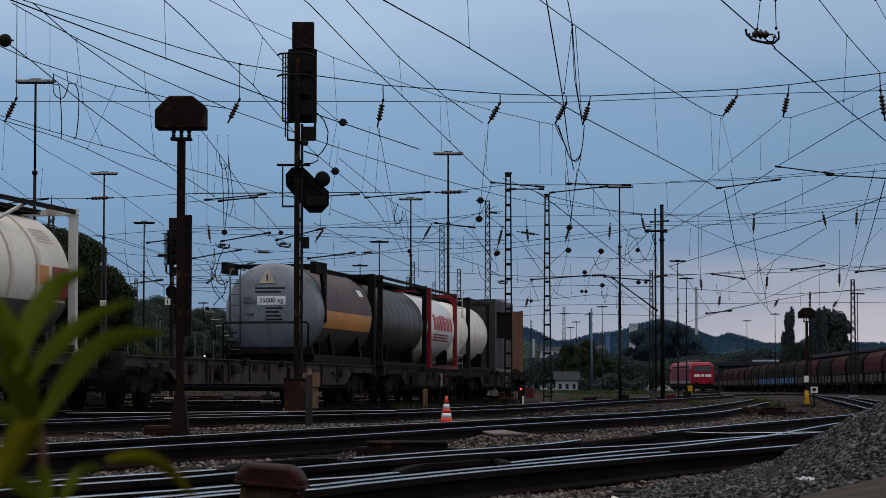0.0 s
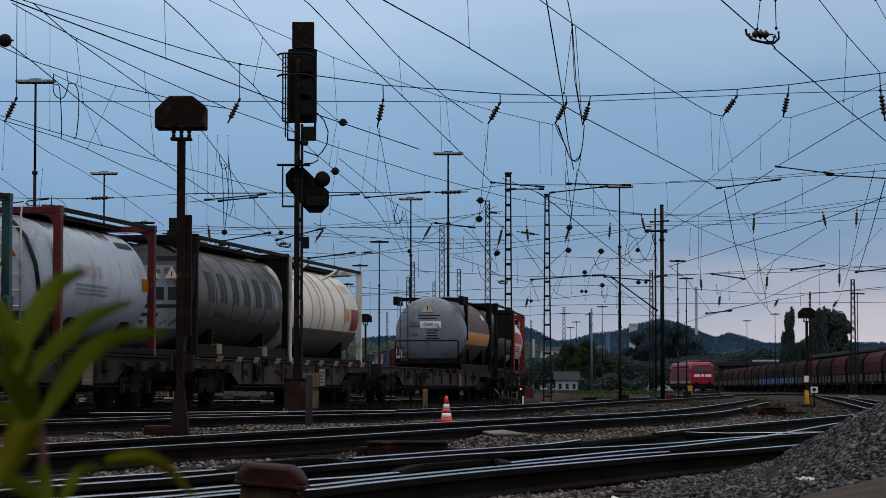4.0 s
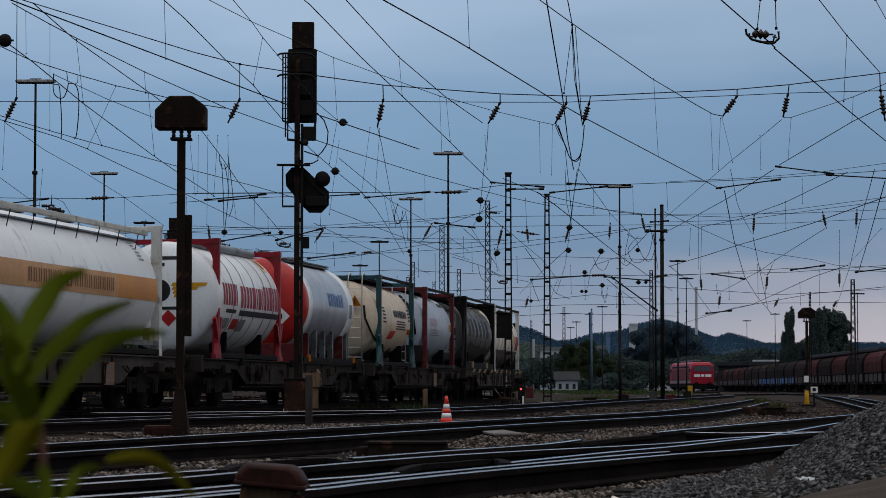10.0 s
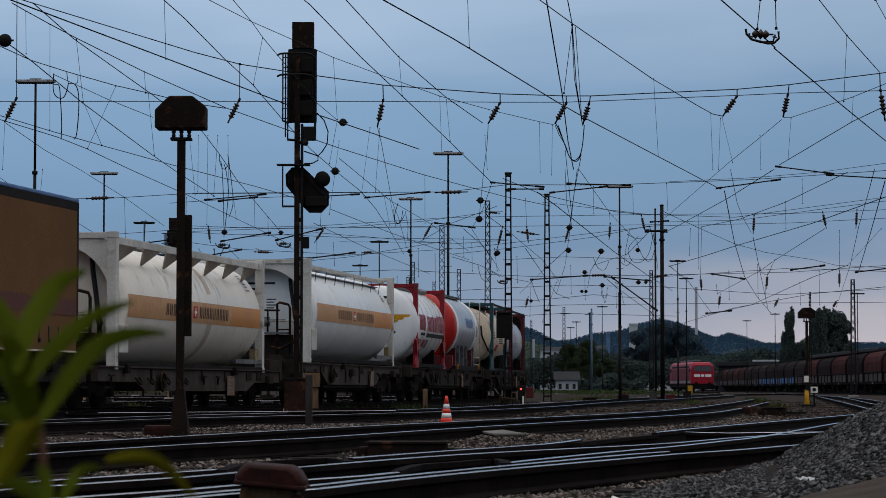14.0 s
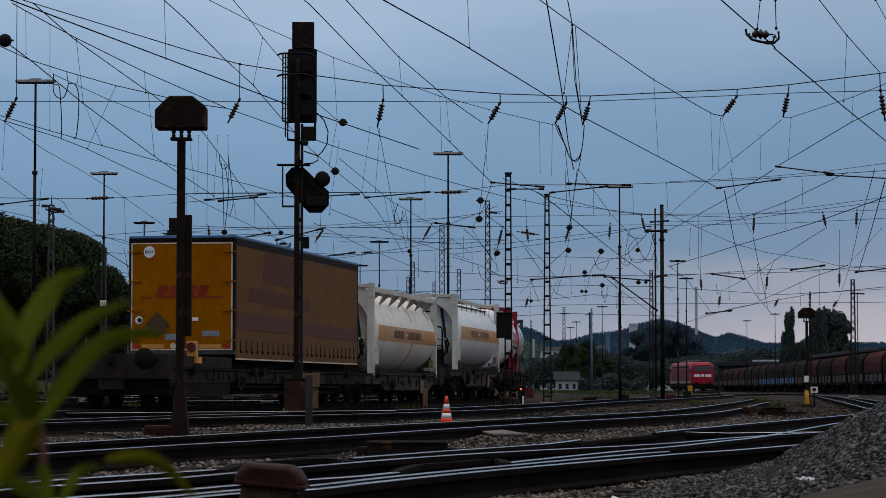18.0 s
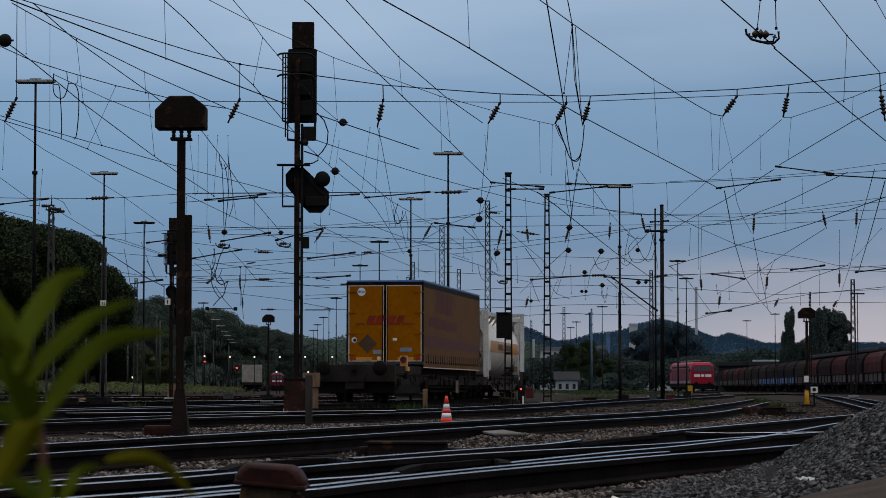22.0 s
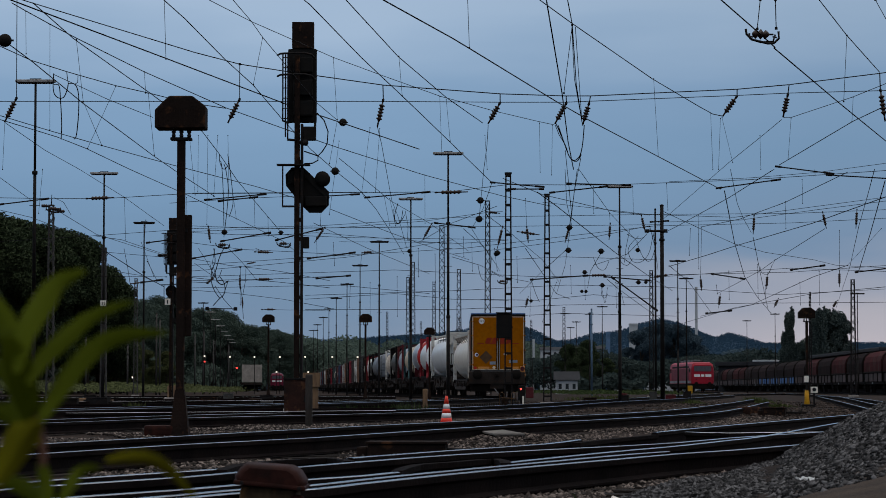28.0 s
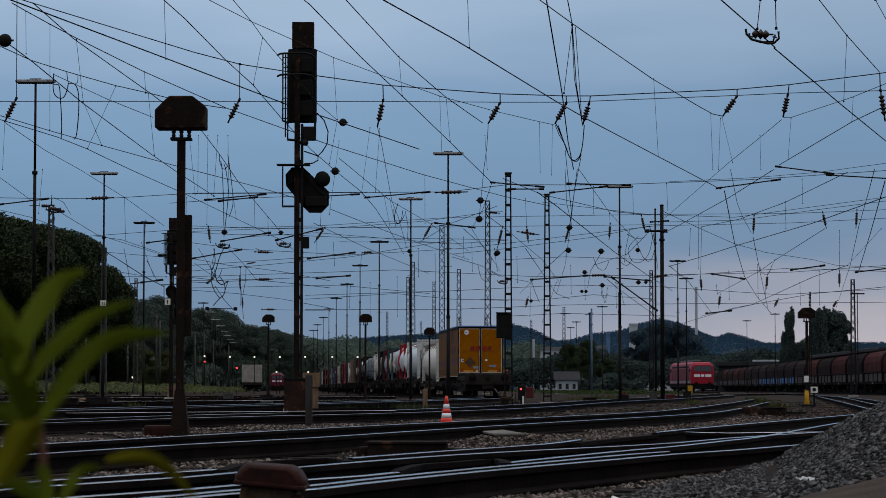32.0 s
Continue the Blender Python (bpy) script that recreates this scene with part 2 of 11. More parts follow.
M_TIMBER = material("weathered_timber", (0.22, 0.13, 0.07), 0.85, second=(0.13, 0.08, 0.05), scale=4.0, fine=30.0, bump=0.4, stretch=(3, 3, 0.4))
M_OLDPOST = material("old_post_timber", (0.052, 0.044, 0.040), 0.9, second=(0.032, 0.027, 0.024), scale=3.0, fine=30.0, bump=0.4, stretch=(3, 3, 0.4), specular=0.05)
M_CONCRETE = material("pale_concrete", (0.36, 0.32, 0.28), 0.9, second=(0.25, 0.22, 0.20), scale=2.0, fine=20.0, bump=0.4)
M_YELLOWPLASTIC = material("signal_yellow_plastic", (0.55, 0.27, 0.01), 0.5, scale=3.0)
M_CONE = material("cone_orange", (0.78, 0.055, 0.030), 0.45, second=(0.70, 0.05, 0.028), scale=5.0)
M_CONEWHITE = material("cone_reflective_white", (0.80, 0.80, 0.80), 0.35, scale=5.0)
M_REDLAMP = material("red_lamp_glass", (1.0, 0.05, 0.04), 0.3, emit=2.5)
M_WHITELAMP = material("white_lamp_glass", (1.0, 0.9, 0.75), 0.3, emit=0.9)
M_GLASS = material("dark_lens_glass", (0.02, 0.022, 0.024), 0.12, scale=5.0)
M_WINDOW = material("window_glass", (0.03, 0.035, 0.04), 0.08, scale=5.0)


def leafy(name, dark, light, low=0.6, high=1.5, skew=1.0):
    m = material(name, dark, 0.75, second=light, scale=0.25, fine=6.0, specular=0.05)
    n, l = m.node_tree.nodes, m.node_tree.links
    geo, hsv, span = n.new("ShaderNodeNewGeometry"), n.new("ShaderNodeHueSaturation"), n.new("ShaderNodeMapRange")
    b = n["Principled BSDF"]
    old = b.inputs["Base Color"].links[0].from_socket
    span.inputs["To Min"].default_value, span.inputs["To Max"].default_value = low, high
    power = n.new("ShaderNodeMath")   # above one, few bright pieces among many dark ones
    power.operation, power.inputs[1].default_value = "POWER", skew
    l.new(geo.outputs["Random Per Island"], power.inputs[0])
    l.new(power.outputs[0], span.inputs["Value"])
    l.new(span.outputs[0], hsv.inputs["Value"])
    l.new(old, hsv.inputs["Color"])
    l.new(hsv.outputs["Color"], b.inputs["Base Color"])
    return m


M_STONE = leafy("ballast_stone", (0.086, 0.069, 0.060), (0.058, 0.045, 0.039), 0.25, 3.4, 2.4)
M_FARSTONE = leafy("dark_ballast_stone", (0.050, 0.037, 0.031), (0.034, 0.025, 0.021), 0.3, 2.6, 2.0)
M_GRAVEL = leafy("grey_gravel", (0.038, 0.036, 0.036), (0.027, 0.026, 0.027), 0.25, 4.2, 2.6)
M_PATH = material("trodden_path", (0.062, 0.047, 0.038), 0.95, second=(0.040, 0.032, 0.027), scale=1.6, fine=30.0, bump=0.7, specular=0.05)
M_LEAF = leafy("dark_woodland_leaf", (0.029, 0.042, 0.021), (0.043, 0.057, 0.027), 0.6, 1.55, 1.6)
# Hill leaves tinted blue: distance haze is put into the colour.
M_HAZEHILL = leafy("hazy_hill_leaf", (0.018, 0.042, 0.072), (0.021, 0.047, 0.078), 0.97, 1.03)
# Belt leaves greyed to stand for the haze in front of them.
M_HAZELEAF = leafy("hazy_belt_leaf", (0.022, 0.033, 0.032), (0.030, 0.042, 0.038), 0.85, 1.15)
# Paler and bluer than the near wood: haze painted into the leaves.
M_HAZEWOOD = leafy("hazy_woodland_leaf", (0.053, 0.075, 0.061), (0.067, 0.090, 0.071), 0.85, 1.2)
M_YOUNGLEAF = leafy("yellow_green_leaf", (0.060, 0.068, 0.028), (0.074, 0.082, 0.034), 0.75, 1.3)
# Grove and poplar leaf colours also carry painted distance haze.
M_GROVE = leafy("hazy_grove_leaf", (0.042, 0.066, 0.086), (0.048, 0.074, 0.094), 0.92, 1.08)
M_POPLAR = leafy("hazy_poplar_leaf", (0.050, 0.066, 0.064), (0.062, 0.081, 0.074), 0.9, 1.15)
M_GRASS = leafy("rough_grass", (0.040, 0.052, 0.016), (0.066, 0.076, 0.026), 0.5, 1.5)
M_DARKWEED = leafy("dark_track_weed", (0.020, 0.032, 0.012), (0.032, 0.044, 0.015))
M_PLANT = leafy("broad_green_leaf", (0.050, 0.065, 0.002), (0.072, 0.086, 0.003))
_n, _l = M_PLANT.node_tree.nodes, M_PLANT.node_tree.links
_thin, _both = _n.new("ShaderNodeBsdfTranslucent"), _n.new("ShaderNodeMixShader")
_both.inputs["Fac"].default_value = 0.25
_l.new(_n["Principled BSDF"].inputs["Base Color"].links[0].from_socket, _thin.inputs["Color"])
_l.new(_n["Principled BSDF"].outputs[0], _both.inputs[1])
_l.new(_thin.outputs[0], _both.inputs[2])
_l.new(_both.outputs[0], _n["Material Output"].inputs["Surface"])
M_BARK = material("bark", (0.05, 0.04, 0.03), 0.9, scale=4.0, bump=0.5)


# ---- shape helpers ----
def boxed(bm, x0, x1, y0, y1, z0, z1, m=None):
    vs = [bm.verts.new((m @ Vector(c)) if m else c) for c in ((x0, y0, z0), (x1, y0, z0), (x1, y1, z0), (x0, y1, z0), (x0, y0, z1), (x1, y0, z1), (x1, y1, z1), (x0, y1, z1))]
    for f in ((3, 2, 1, 0), (4, 5, 6, 7), (0, 1, 5, 4), (1, 2, 6, 5), (2, 3, 7, 6), (3, 0, 4, 7)):
        bm.faces.new([vs[i] for i in f])
    return bm


def block(x0, x1, y0, y1, z0, z1, bevel=0.0):
    bm = boxed(bmesh.new(), x0, x1, y0, y1, z0, z1)
    if bevel:
        bmesh.ops.bevel(bm, geom=bm.edges[:], offset=bevel, segments=2, affect="EDGES", profile=0.6)
    return bm


def rod(bm, p, q, r, seg=8, r2=None):
    """A round bar from p to q."""
    p, q = Vector(p), Vector(q)
    turn = (q - p).to_track_quat("Z", "Y").to_matrix()
    r2 = r if r2 is None else r2
    rings = []
    for c, rad in ((p, r), (q, r2)):
        rings.append([bm.verts.new(c + turn @ Vector((rad * math.cos(a), rad * math.sin(a), 0))) for a in (2 * math.pi * i / seg for i in range(seg))])
    for i in range(seg):
        f = bm.faces.new((rings[0][i], rings[0][(i + 1) % seg], rings[1][(i + 1) % seg], rings[1][i]))
        f.smooth = seg > 6
    bm.faces.new(rings[0][::-1])
    bm.faces.new(rings[1])
    return bm


def hose(bm, points, r, seg=6):
    """A round tube along points."""
    pts = [Vector(p) for p in points]
    rings = []
    for i, p in enumerate(pts):
        d = (pts[min(i + 1, len(pts) - 1)] - pts[max(i - 1, 0)]).normalized()
        side = d.cross(Vector((0.13, 0.31, 0.94))).normalized()
        up = side.cross(d)
        rings.append([bm.verts.new(p + r * (side * math.cos(a) + up * math.sin(a))) for a in (2 * math.pi * k / seg for k in range(seg))])
    for a, b in zip(rings, rings[1:]):
        for k in range(seg):
            bm.faces.new((a[k], a[(k + 1) % seg], b[(k + 1) % seg], b[k])).smooth = True
    bm.faces.new(rings[0][::-1])
    bm.faces.new(rings[-1])
    return bm


def turned(profile, axis="Z", seg=32, centre=(0, 0, 0)):
    """A turned solid: profile of (along, radius) round the axis."""
    bm = bmesh.new()
    rings = []
    for h, r in profile:
        ring = []
        for i in range(seg):
            a = 2 * math.pi * i / seg
            ca, sa = max(r, 1e-4) * math.cos(a), max(r, 1e-4) * math.sin(a)
            v = (ca, sa, h) if axis == "Z" else ((ca, h, sa) if axis == "Y" else (h, ca, sa))
            ring.append(bm.verts.new((v[0] + centre[0], v[1] + centre[1], v[2] + centre[2])))
        rings.append(ring)
    for a, b in zip(rings, rings[1:]):
        for i in range(seg):
            bm.faces.new((a[i], a[(i + 1) % seg], b[(i + 1) % seg], b[i])).smooth = True
    bm.faces.new(rings[0][::-1])
    bm.faces.new(rings[-1])
    bmesh.ops.recalc_face_normals(bm, faces=bm.faces[:])
    return bm


def mesh(name, bm, mat):
    me = bpy.data.meshes.new(name)
    bm.to_mesh(me)
    bm.free()
    me.materials.append(mat)
    return me


def part(name, bm, mat=None, parent=None, label="", m=None):
    """Links a bmesh, or a mesh that is shared, as one object under a thing or a part."""
    ob = new(name, mesh(name, bm, mat) if isinstance(bm, bmesh.types.BMesh) else bm)
    ob.parent = parent
    if m is not None:
        ob.matrix_basis = m
    return tagged(ob, label) if label else ob


def thing(name, m, label, category, group="", kind=""):
    ob = new(name)
    ob.empty_display_size = 0.2
    ob.matrix_basis = m
    return tagged(ob, label, category, group, kind)

# ---- wagons and loads of the passing train ----
RIDERS = []   # (thing, middle of its wagon, half distance of the bogies, its place on the wagon)
WHEELSETS = []


def rides(ob, middle, pivot, offset=0.0):
    RIDERS.append((ob, middle, pivot, offset))
    ob.matrix_basis = wagon_pose(0, middle, pivot) @ Matrix.Translation((0, offset, 0))


def wheelset_mesh():
    bm = turned([(-0.80, 0.06), (-0.80, 0.46), (-0.67, 0.46), (-0.665, 0.50), (-0.64, 0.50), (-0.64, 0.12), (-0.6, 0.09), (0.6, 0.09), (0.64, 0.12), (0.64, 0.50), (0.665, 0.50), (0.67, 0.46), (0.80, 0.46), (0.80, 0.06)], "X", 20)
    for sx in (-0.805, 0.795):
        for a in range(5):
            c = Matrix.Rotation(a * 2 * math.pi / 5, 4, "X")
            boxed(bm, sx, sx + 0.01, 0.14, 0.30, -0.03, 0.03, c)
    return mesh("wheelset", bm, M_BOGIE)


WHEELSET = wheelset_mesh()


def bogie_side():
    bm = bmesh.new()
    for sx in (-1.06, 0.96):
        boxed(bm, sx, sx + 0.10, -1.25, 1.25, 0.52, 0.66)
        boxed(bm, sx - 0.01, sx + 0.11, -0.32, 0.32, 0.34, 0.80)
        for y in (-0.9, 0.9):
            boxed(bm, sx - 0.03, sx + 0.13, y - 0.17, y + 0.17, 0.32, 0.62)
            rod(bm, (sx - 0.05, y, 0.46), (sx + 0.15, y, 0.46), 0.12, 10)
        for y in (-0.45, 0.45):
            boxed(bm, sx, sx + 0.10, y - 0.16, y + 0.16, 0.42, 0.56)
    boxed(bm, -0.98, 0.98, -0.22, 0.22, 0.55, 0.85)
    # Added filler between the wheels, keeps the bogie's underside dark.
    boxed(bm, -0.62, 0.62, -1.2, 1.2, 0.36, 0.62)
    for y in (-1.42, 1.42):
        boxed(bm, -0.9, 0.9, y - 0.05, y + 0.05, 0.35, 0.47)
    return mesh("bogie_frame", bm, M_BOGIE)


BOGIE = bogie_side()


def flat_wagon(rear, front, label, low=None, panel=None, lean=False, paint=None):
    """A container flat wagon between two places along the train; a low one has its raised platforms' lengths."""
    length, middle = front - rear, (front + rear) / 2
    half, pivot = length / 2, length / 2 - (1.6 if low else 2.3)
    w = thing("flat_wagon", Matrix(), label, "freight wagon", "wagons of the passing train")
    e, k = half - 0.35, max(pivot - 1.9, 1.0)
    deck, size = (0.83, 0.8) if low else (1.06, 1.0)
    for sx in (-1, 1):
        # sole bar: shallow over the bogies, deep in the middle
        bm = bmesh.new()
        if low:
            outline = [(-e, deck), (e, deck), (e, 0.56), (k + 0.7, 0.55), (k, 0.36), (-k, 0.36), (-k - 0.7, 0.55), (-e, 0.56)] if low[1] else [(-e, deck), (e, deck), (e, 0.54), (-e, 0.54)]
        else:
            outline = [(-e, deck), (e, deck), (e, 0.86), (k + 0.9, 0.86), (k, 0.52), (-k, 0.52), (-k - 0.9, 0.86), (-e, 0.86)]
        a = [bm.verts.new((sx * 1.22, y, z)) for y, z in outline]
        b = [bm.verts.new((sx * 1.08, y, z)) for y, z in outline]
        bm.faces.new(a), bm.faces.new(b[::-1])
        n = len(outline)
        for i in range(n):
            bm.faces.new((a[i], b[i], b[(i + 1) % n], a[(i + 1) % n]))
        bmesh.ops.recalc_face_normals(bm, faces=bm.faces[:])
        sill = part("sole_bar", bm, paint or M_SOLE, w)
        part("flange", boxed(bmesh.new(), sx * 1.15 - 0.12, sx * 1.15 + 0.12, -e, e, deck + 0.002, deck + 0.03), paint or M_SOLE, sill)
        y = -k + 0.3
        while y < k - 0.2 and not lean:
            part("stiffener", boxed(bmesh.new(), min(sx * 1.22, sx * 1.26), max(sx * 1.22, sx * 1.26), y - 0.03, y + 0.03, 0.57, deck - 0.02), M_WAGON, sill)
            y += 1.9
    part("centre_sill", boxed(bmesh.new(), -0.30, 0.30, -half + 0.2, half - 0.2, 0.62 if not low else 0.40, deck - 0.03), M_WAGON, w)
    if low and not low[1]:
        # Dark blocks added to fill the shaded gap under the tail load.
        part("pocket_wall", block(-0.9, 0.9, -half + 6.2, half - 0.8, deck + 0.034, 1.14, 0.02), M_BOGIE, w, "dark filler block in the gap under the load")
        part("pocket_floor", block(-1.05, 1.05, -half + 6.2, half - 3.2, 0.28, 0.355, 0.02), M_BOGIE, w)
    # Plain dark block added to close the see-through gap below the sill.
    part("brake_rigging", boxed(bmesh.new(), -0.85, 0.85, -k - 0.3, k + 0.3, 0.36, 0.60), M_BOGIE, w)
    y = -half + 1.6
    while y < half - 1.2:
        part("cross_beam", boxed(bmesh.new(), -1.1, 1.1, y - 0.08, y + 0.08, deck - 0.26, deck - 0.03), M_WAGON, w)
        y += 2.6
    for sy in (-1, 1):
        stage = low[0 if sy < 0 else 1] if low else 0
        if stage:
            part("end_platform", block(-1.25, 1.25, *sorted((sy * (half - 0.4), sy * (half - 0.4 - stage))), deck + 0.034, 1.12, 0.02), M_WAGON, w)
            # Skirts added to hide the wheels, so the tail end reads dark.
            if stage > 3:
                for sx in (-1, 1):
                    part("side_skirt", block(*sorted((sx * 1.17, sx * 1.21)), *sorted((sy * (half - 0.4), sy * (half - 0.4 - stage))), 0.26, 0.535, 0.01), M_BOGIE, w)
                part("end_skirt", block(-1.15, 1.15, *sorted((sy * (half - 0.45), sy * (half - 0.40))), 0.28, 0.62, 0.01), M_BOGIE, w)
        if stage or not low:
            part("headstock", block(-1.25, 1.25, sy * (half - 0.28) - 0.11, sy * (half - 0.28) + 0.11, 0.62 if low else 0.78, 1.15, 0.015), M_WAGON, w)
            for sx in (-0.875, 0.875):
                bm = turned([(0, 0.11), (0.34, 0.10), (0.36, 0.07), (0.50, 0.07), (0.52, 0.225), (0.56, 0.215), (0.575, 0.05)], "Y", 20)
                part("buffer", bm, M_BOGIE, w, m=pose(sx, sy * (half - 0.17), 1.04, 0, 0, 0 if sy > 0 else 180))
            part("drawhook", block(-0.06, 0.06, sy * (half - 0.1) - 0.12, sy * (half - 0.1) + 0.16, 0.96, 1.08, 0.02), M_BOGIE, w)
            hose_bm = hose(bmesh.new(), [(0.35, sy * (half - 0.15), 0.92), (0.36, sy * half, 0.78), (0.36, sy * (half + 0.06), 0.6), (0.34, sy * (half - 0.02), 0.45)], 0.03)
            part("brake_hose", hose_bm, M_BOGIE, w)
        bogie = part("bogie", BOGIE, None, w, m=pose(0, sy * pivot, 0) @ Matrix.Scale(size, 4))
        for y in (-0.9, 0.9):
            ws = part("wheelset", WHEELSET, None, bogie, m=pose(0, y, 0.46))
            WHEELSETS.append((ws, y, 0.46 * size))
        part("step", boxed(bmesh.new(), 1.14, 1.30, sy * (half - 0.7) - 0.2, sy * (half - 0.7) + 0.2, 0.42, 0.46), M_BOGIE, w)
    # shunter's handwheel, data panel, air tank, lever box
    wheel_z = deck - 0.27
    bm = turned([(0, 0.20), (0.03, 0.22), (0.06, 0.20), (0.06, 0.16), (0, 0.16)], "X", 20, (1.29, -half * 0.42, wheel_z))
    rod(bm, (1.24, -half * 0.42, wheel_z), (1.36, -half * 0.42, wheel_z), 0.04)
    for a in range(3):
        d = Vector((0, math.cos(a * 1.047), math.sin(a * 1.047))) * 0.19
        rod(bm, Vector((1.32, -half * 0.42, wheel_z)) - d, Vector((1.32, -half * 0.42, wheel_z)) + d, 0.014)
    part("brake_handwheel", bm, M_RUSTY, w, "rusty spoked handwheel")
    y0 = half * 0.28
    plate = part("data_panel", block(1.262, 1.275, y0, y0 + 0.62, deck - 0.57, deck - 0.13), panel or M_BROWNBOX, w, "weathered data panel with lettering")
    for i in range(4):
        part("text_bar", boxed(bmesh.new(), 1.276, 1.279, y0 + 0.06, y0 + 0.52 - 0.07 * (i % 3), deck - 0.50 + i * 0.085, deck - 0.46 + i * 0.085), M_INK if panel else M_GALV, plate)
    if lean:
        rides(w, middle, pivot)
        return middle, pivot
    if panel:
        # clusters of pale lashing pins along the deck's edge
        pin = mesh("lashing_pin", rod(rod(bmesh.new(), (0, 0, 0), (0.05, 0.10, 0.15), 0.022, 6), (0.05, 0.10, 0.15), (0.05, 0.16, 0.17), 0.03, 6), M_LASHING)
        for y in (-7.6, -5.9, -4.3, -2.2, -0.5, 1.0, 2.6, 4.4, 6.2, 7.9):
            for q in (0.0, 0.24, 0.48):
                part("lashing_pin", pin, None, w, m=pose(1.27, y + q * 0.7, deck - 0.04) @ Matrix.Scale(0.7, 4))
    # gear hung along the flanks
    rnd = random.Random(int(rear * 10) + 999)
    for sx in (-1, 1):
        y = -half + 1.0
        while y < half - 0.8:
            kind = rnd.randrange(5)
            a, b = sorted((sx * 1.23, sx * 1.34))
            if kind == 0:
                part("load_pin", block(a, b, y - 0.11, y + 0.11, deck - 0.11, deck + 0.07, 0.015), M_BOGIE, w)
            elif kind == 1:
                part("gear_box", block(a, b, y - 0.2, y + 0.2, deck - 0.30, deck - 0.1, 0.02), M_WAGON, w)
            elif kind == 2:
                part("lever", rod(rod(bmesh.new(), (sx * 1.27, y, 0.5), (sx * 1.29, y, deck - 0.15), 0.022, 6), (sx * 1.29, y - 0.16, deck - 0.15), (sx * 1.29, y + 0.16, deck - 0.15), 0.02, 6), M_RUSTY, w)
            elif kind == 3:
                part("rope_hook", hose(bmesh.new(), [(sx * 1.23, y - 0.14, deck - 0.19), (sx * 1.30, y - 0.12, deck - 0.29), (sx * 1.31, y, deck - 0.33), (sx * 1.30, y + 0.12, deck - 0.29), (sx * 1.23, y + 0.14, deck - 0.19)], 0.02, 5), M_BOGIE, w)
            else:
                part("wear_plate", block(a, sx * 1.245 if sx > 0 else b, y - 0.25, y + 0.25, deck - 0.21, deck - 0.05) if sx > 0 else block(-1.245, b, y - 0.25, y + 0.25, deck - 0.21, deck - 0.05), M_RUSTY, w)
            y += rnd.uniform(0.75, 1.5)
        a, b = sorted((sx * 1.16, sx * 1.19))
        part("brake_pipe", rod(bmesh.new(), (sx * 1.175, -pivot + 1.5, 0.46), (sx * 1.175, pivot - 1.5, 0.46), 0.025, 6), M_BOGIE, w)
    part("air_reservoir", turned([(-0.55, 0.02), (-0.5, 0.14), (-0.42, 0.18), (0.42, 0.18), (0.5, 0.14), (0.55, 0.02)], "Y", 16, (0.72, -half * 0.1, 0.62)), M_BOGIE, w)
    rides(w, middle, pivot)
    return middle, pivot


def shell_profile(rear, front, r, dome_rear=0.45, dome_front=0.45):
    pr = [(rear + dome_rear * (1 - math.sqrt(max(0, 1 - (k / 8) ** 2.4))), r * k / 8) for k in [0, 1, 2, 3, 4, 5, 6, 7, 7.5, 7.85, 8]]
    pr += [(front - dome_front * (1 - math.sqrt(max(0, 1 - (k / 8) ** 2.4))), r * k / 8) for k in [8, 7.85, 7.5, 7, 6, 5, 4, 3, 2, 1, 0]]
    return pr


def patch_on_tank(y0, y1, a0, a1, r, zc, lift=0.006, seg=8, slant=0.0):
    """A curved plate on a tank's flank, between two angles above the horizontal, in degrees."""
    bm = bmesh.new()
    rows = []
    for i in range(seg + 1):
        a = radians(a0 + (a1 - a0) * i / seg)
        sh = slant * i / seg
        rows.append([bm.verts.new(((r + lift) * math.cos(a), y + sh, zc + (r + lift) * math.sin(a))) for y in (y0, y1)])
    for a, b in zip(rows, rows[1:]):
        bm.faces.new((a[0], a[1], b[1], b[0])).smooth = True
    return bm


ENDS = {}   # a shell's rear dome: where it starts, how deep it is, its radius and middle


def on_dome(shell, x0, x1, z0, z1, lift=0.006, slant=0.0, turn=0.0):
    """A thin plate that follows a tank's domed rear end."""
    rear, dome, r, zc = ENDS[shell.name]
    bm = bmesh.new()
    n, k = max(1, min(8, int((x1 - x0) / 0.12))), max(1, min(5, int((z1 - z0) / 0.12)))
    cx, cz, c, s = (x0 + x1) / 2, (z0 + z1) / 2, math.cos(turn), math.sin(turn)
    grid = []
    for j in range(k + 1):
        row = []
        for i in range(n + 1):
            dz = (z1 - z0) * (j / k - 0.5)
            dx = (x1 - x0) * (i / n - 0.5) + slant * (dz + (z1 - z0) / 2)
            x, z = cx + dx * c - dz * s, cz + dx * s + dz * c
            q = min(0.999, math.hypot(x, z - zc) / r)
            row.append(bm.verts.new((x, rear + dome * (1 - math.sqrt(1 - q ** 2.4)) - lift, z)))
        grid.append(row)
    for a, b in zip(grid, grid[1:]):
        for i in range(n):
            bm.faces.new((a[i], a[i + 1], b[i + 1], b[i])).smooth = True
    return bm


def ladder(x0, x1, y, z0, z1, hook=0.25):
    bm = bmesh.new()
    for x in (x0, x1):
        hose(bm, [(x, y, z0), (x, y, z1), (x, y + 0.06, z1 + hook * 0.7), (x, y + 0.22, z1 + hook), (x, y + 0.4, z1 + hook * 0.8)], 0.022)
    z = z0 + 0.15
    while z < z1:
        rod(bm, (x0, y, z), (x1, y, z), 0.016, 6)
        z += 0.29
    return bm


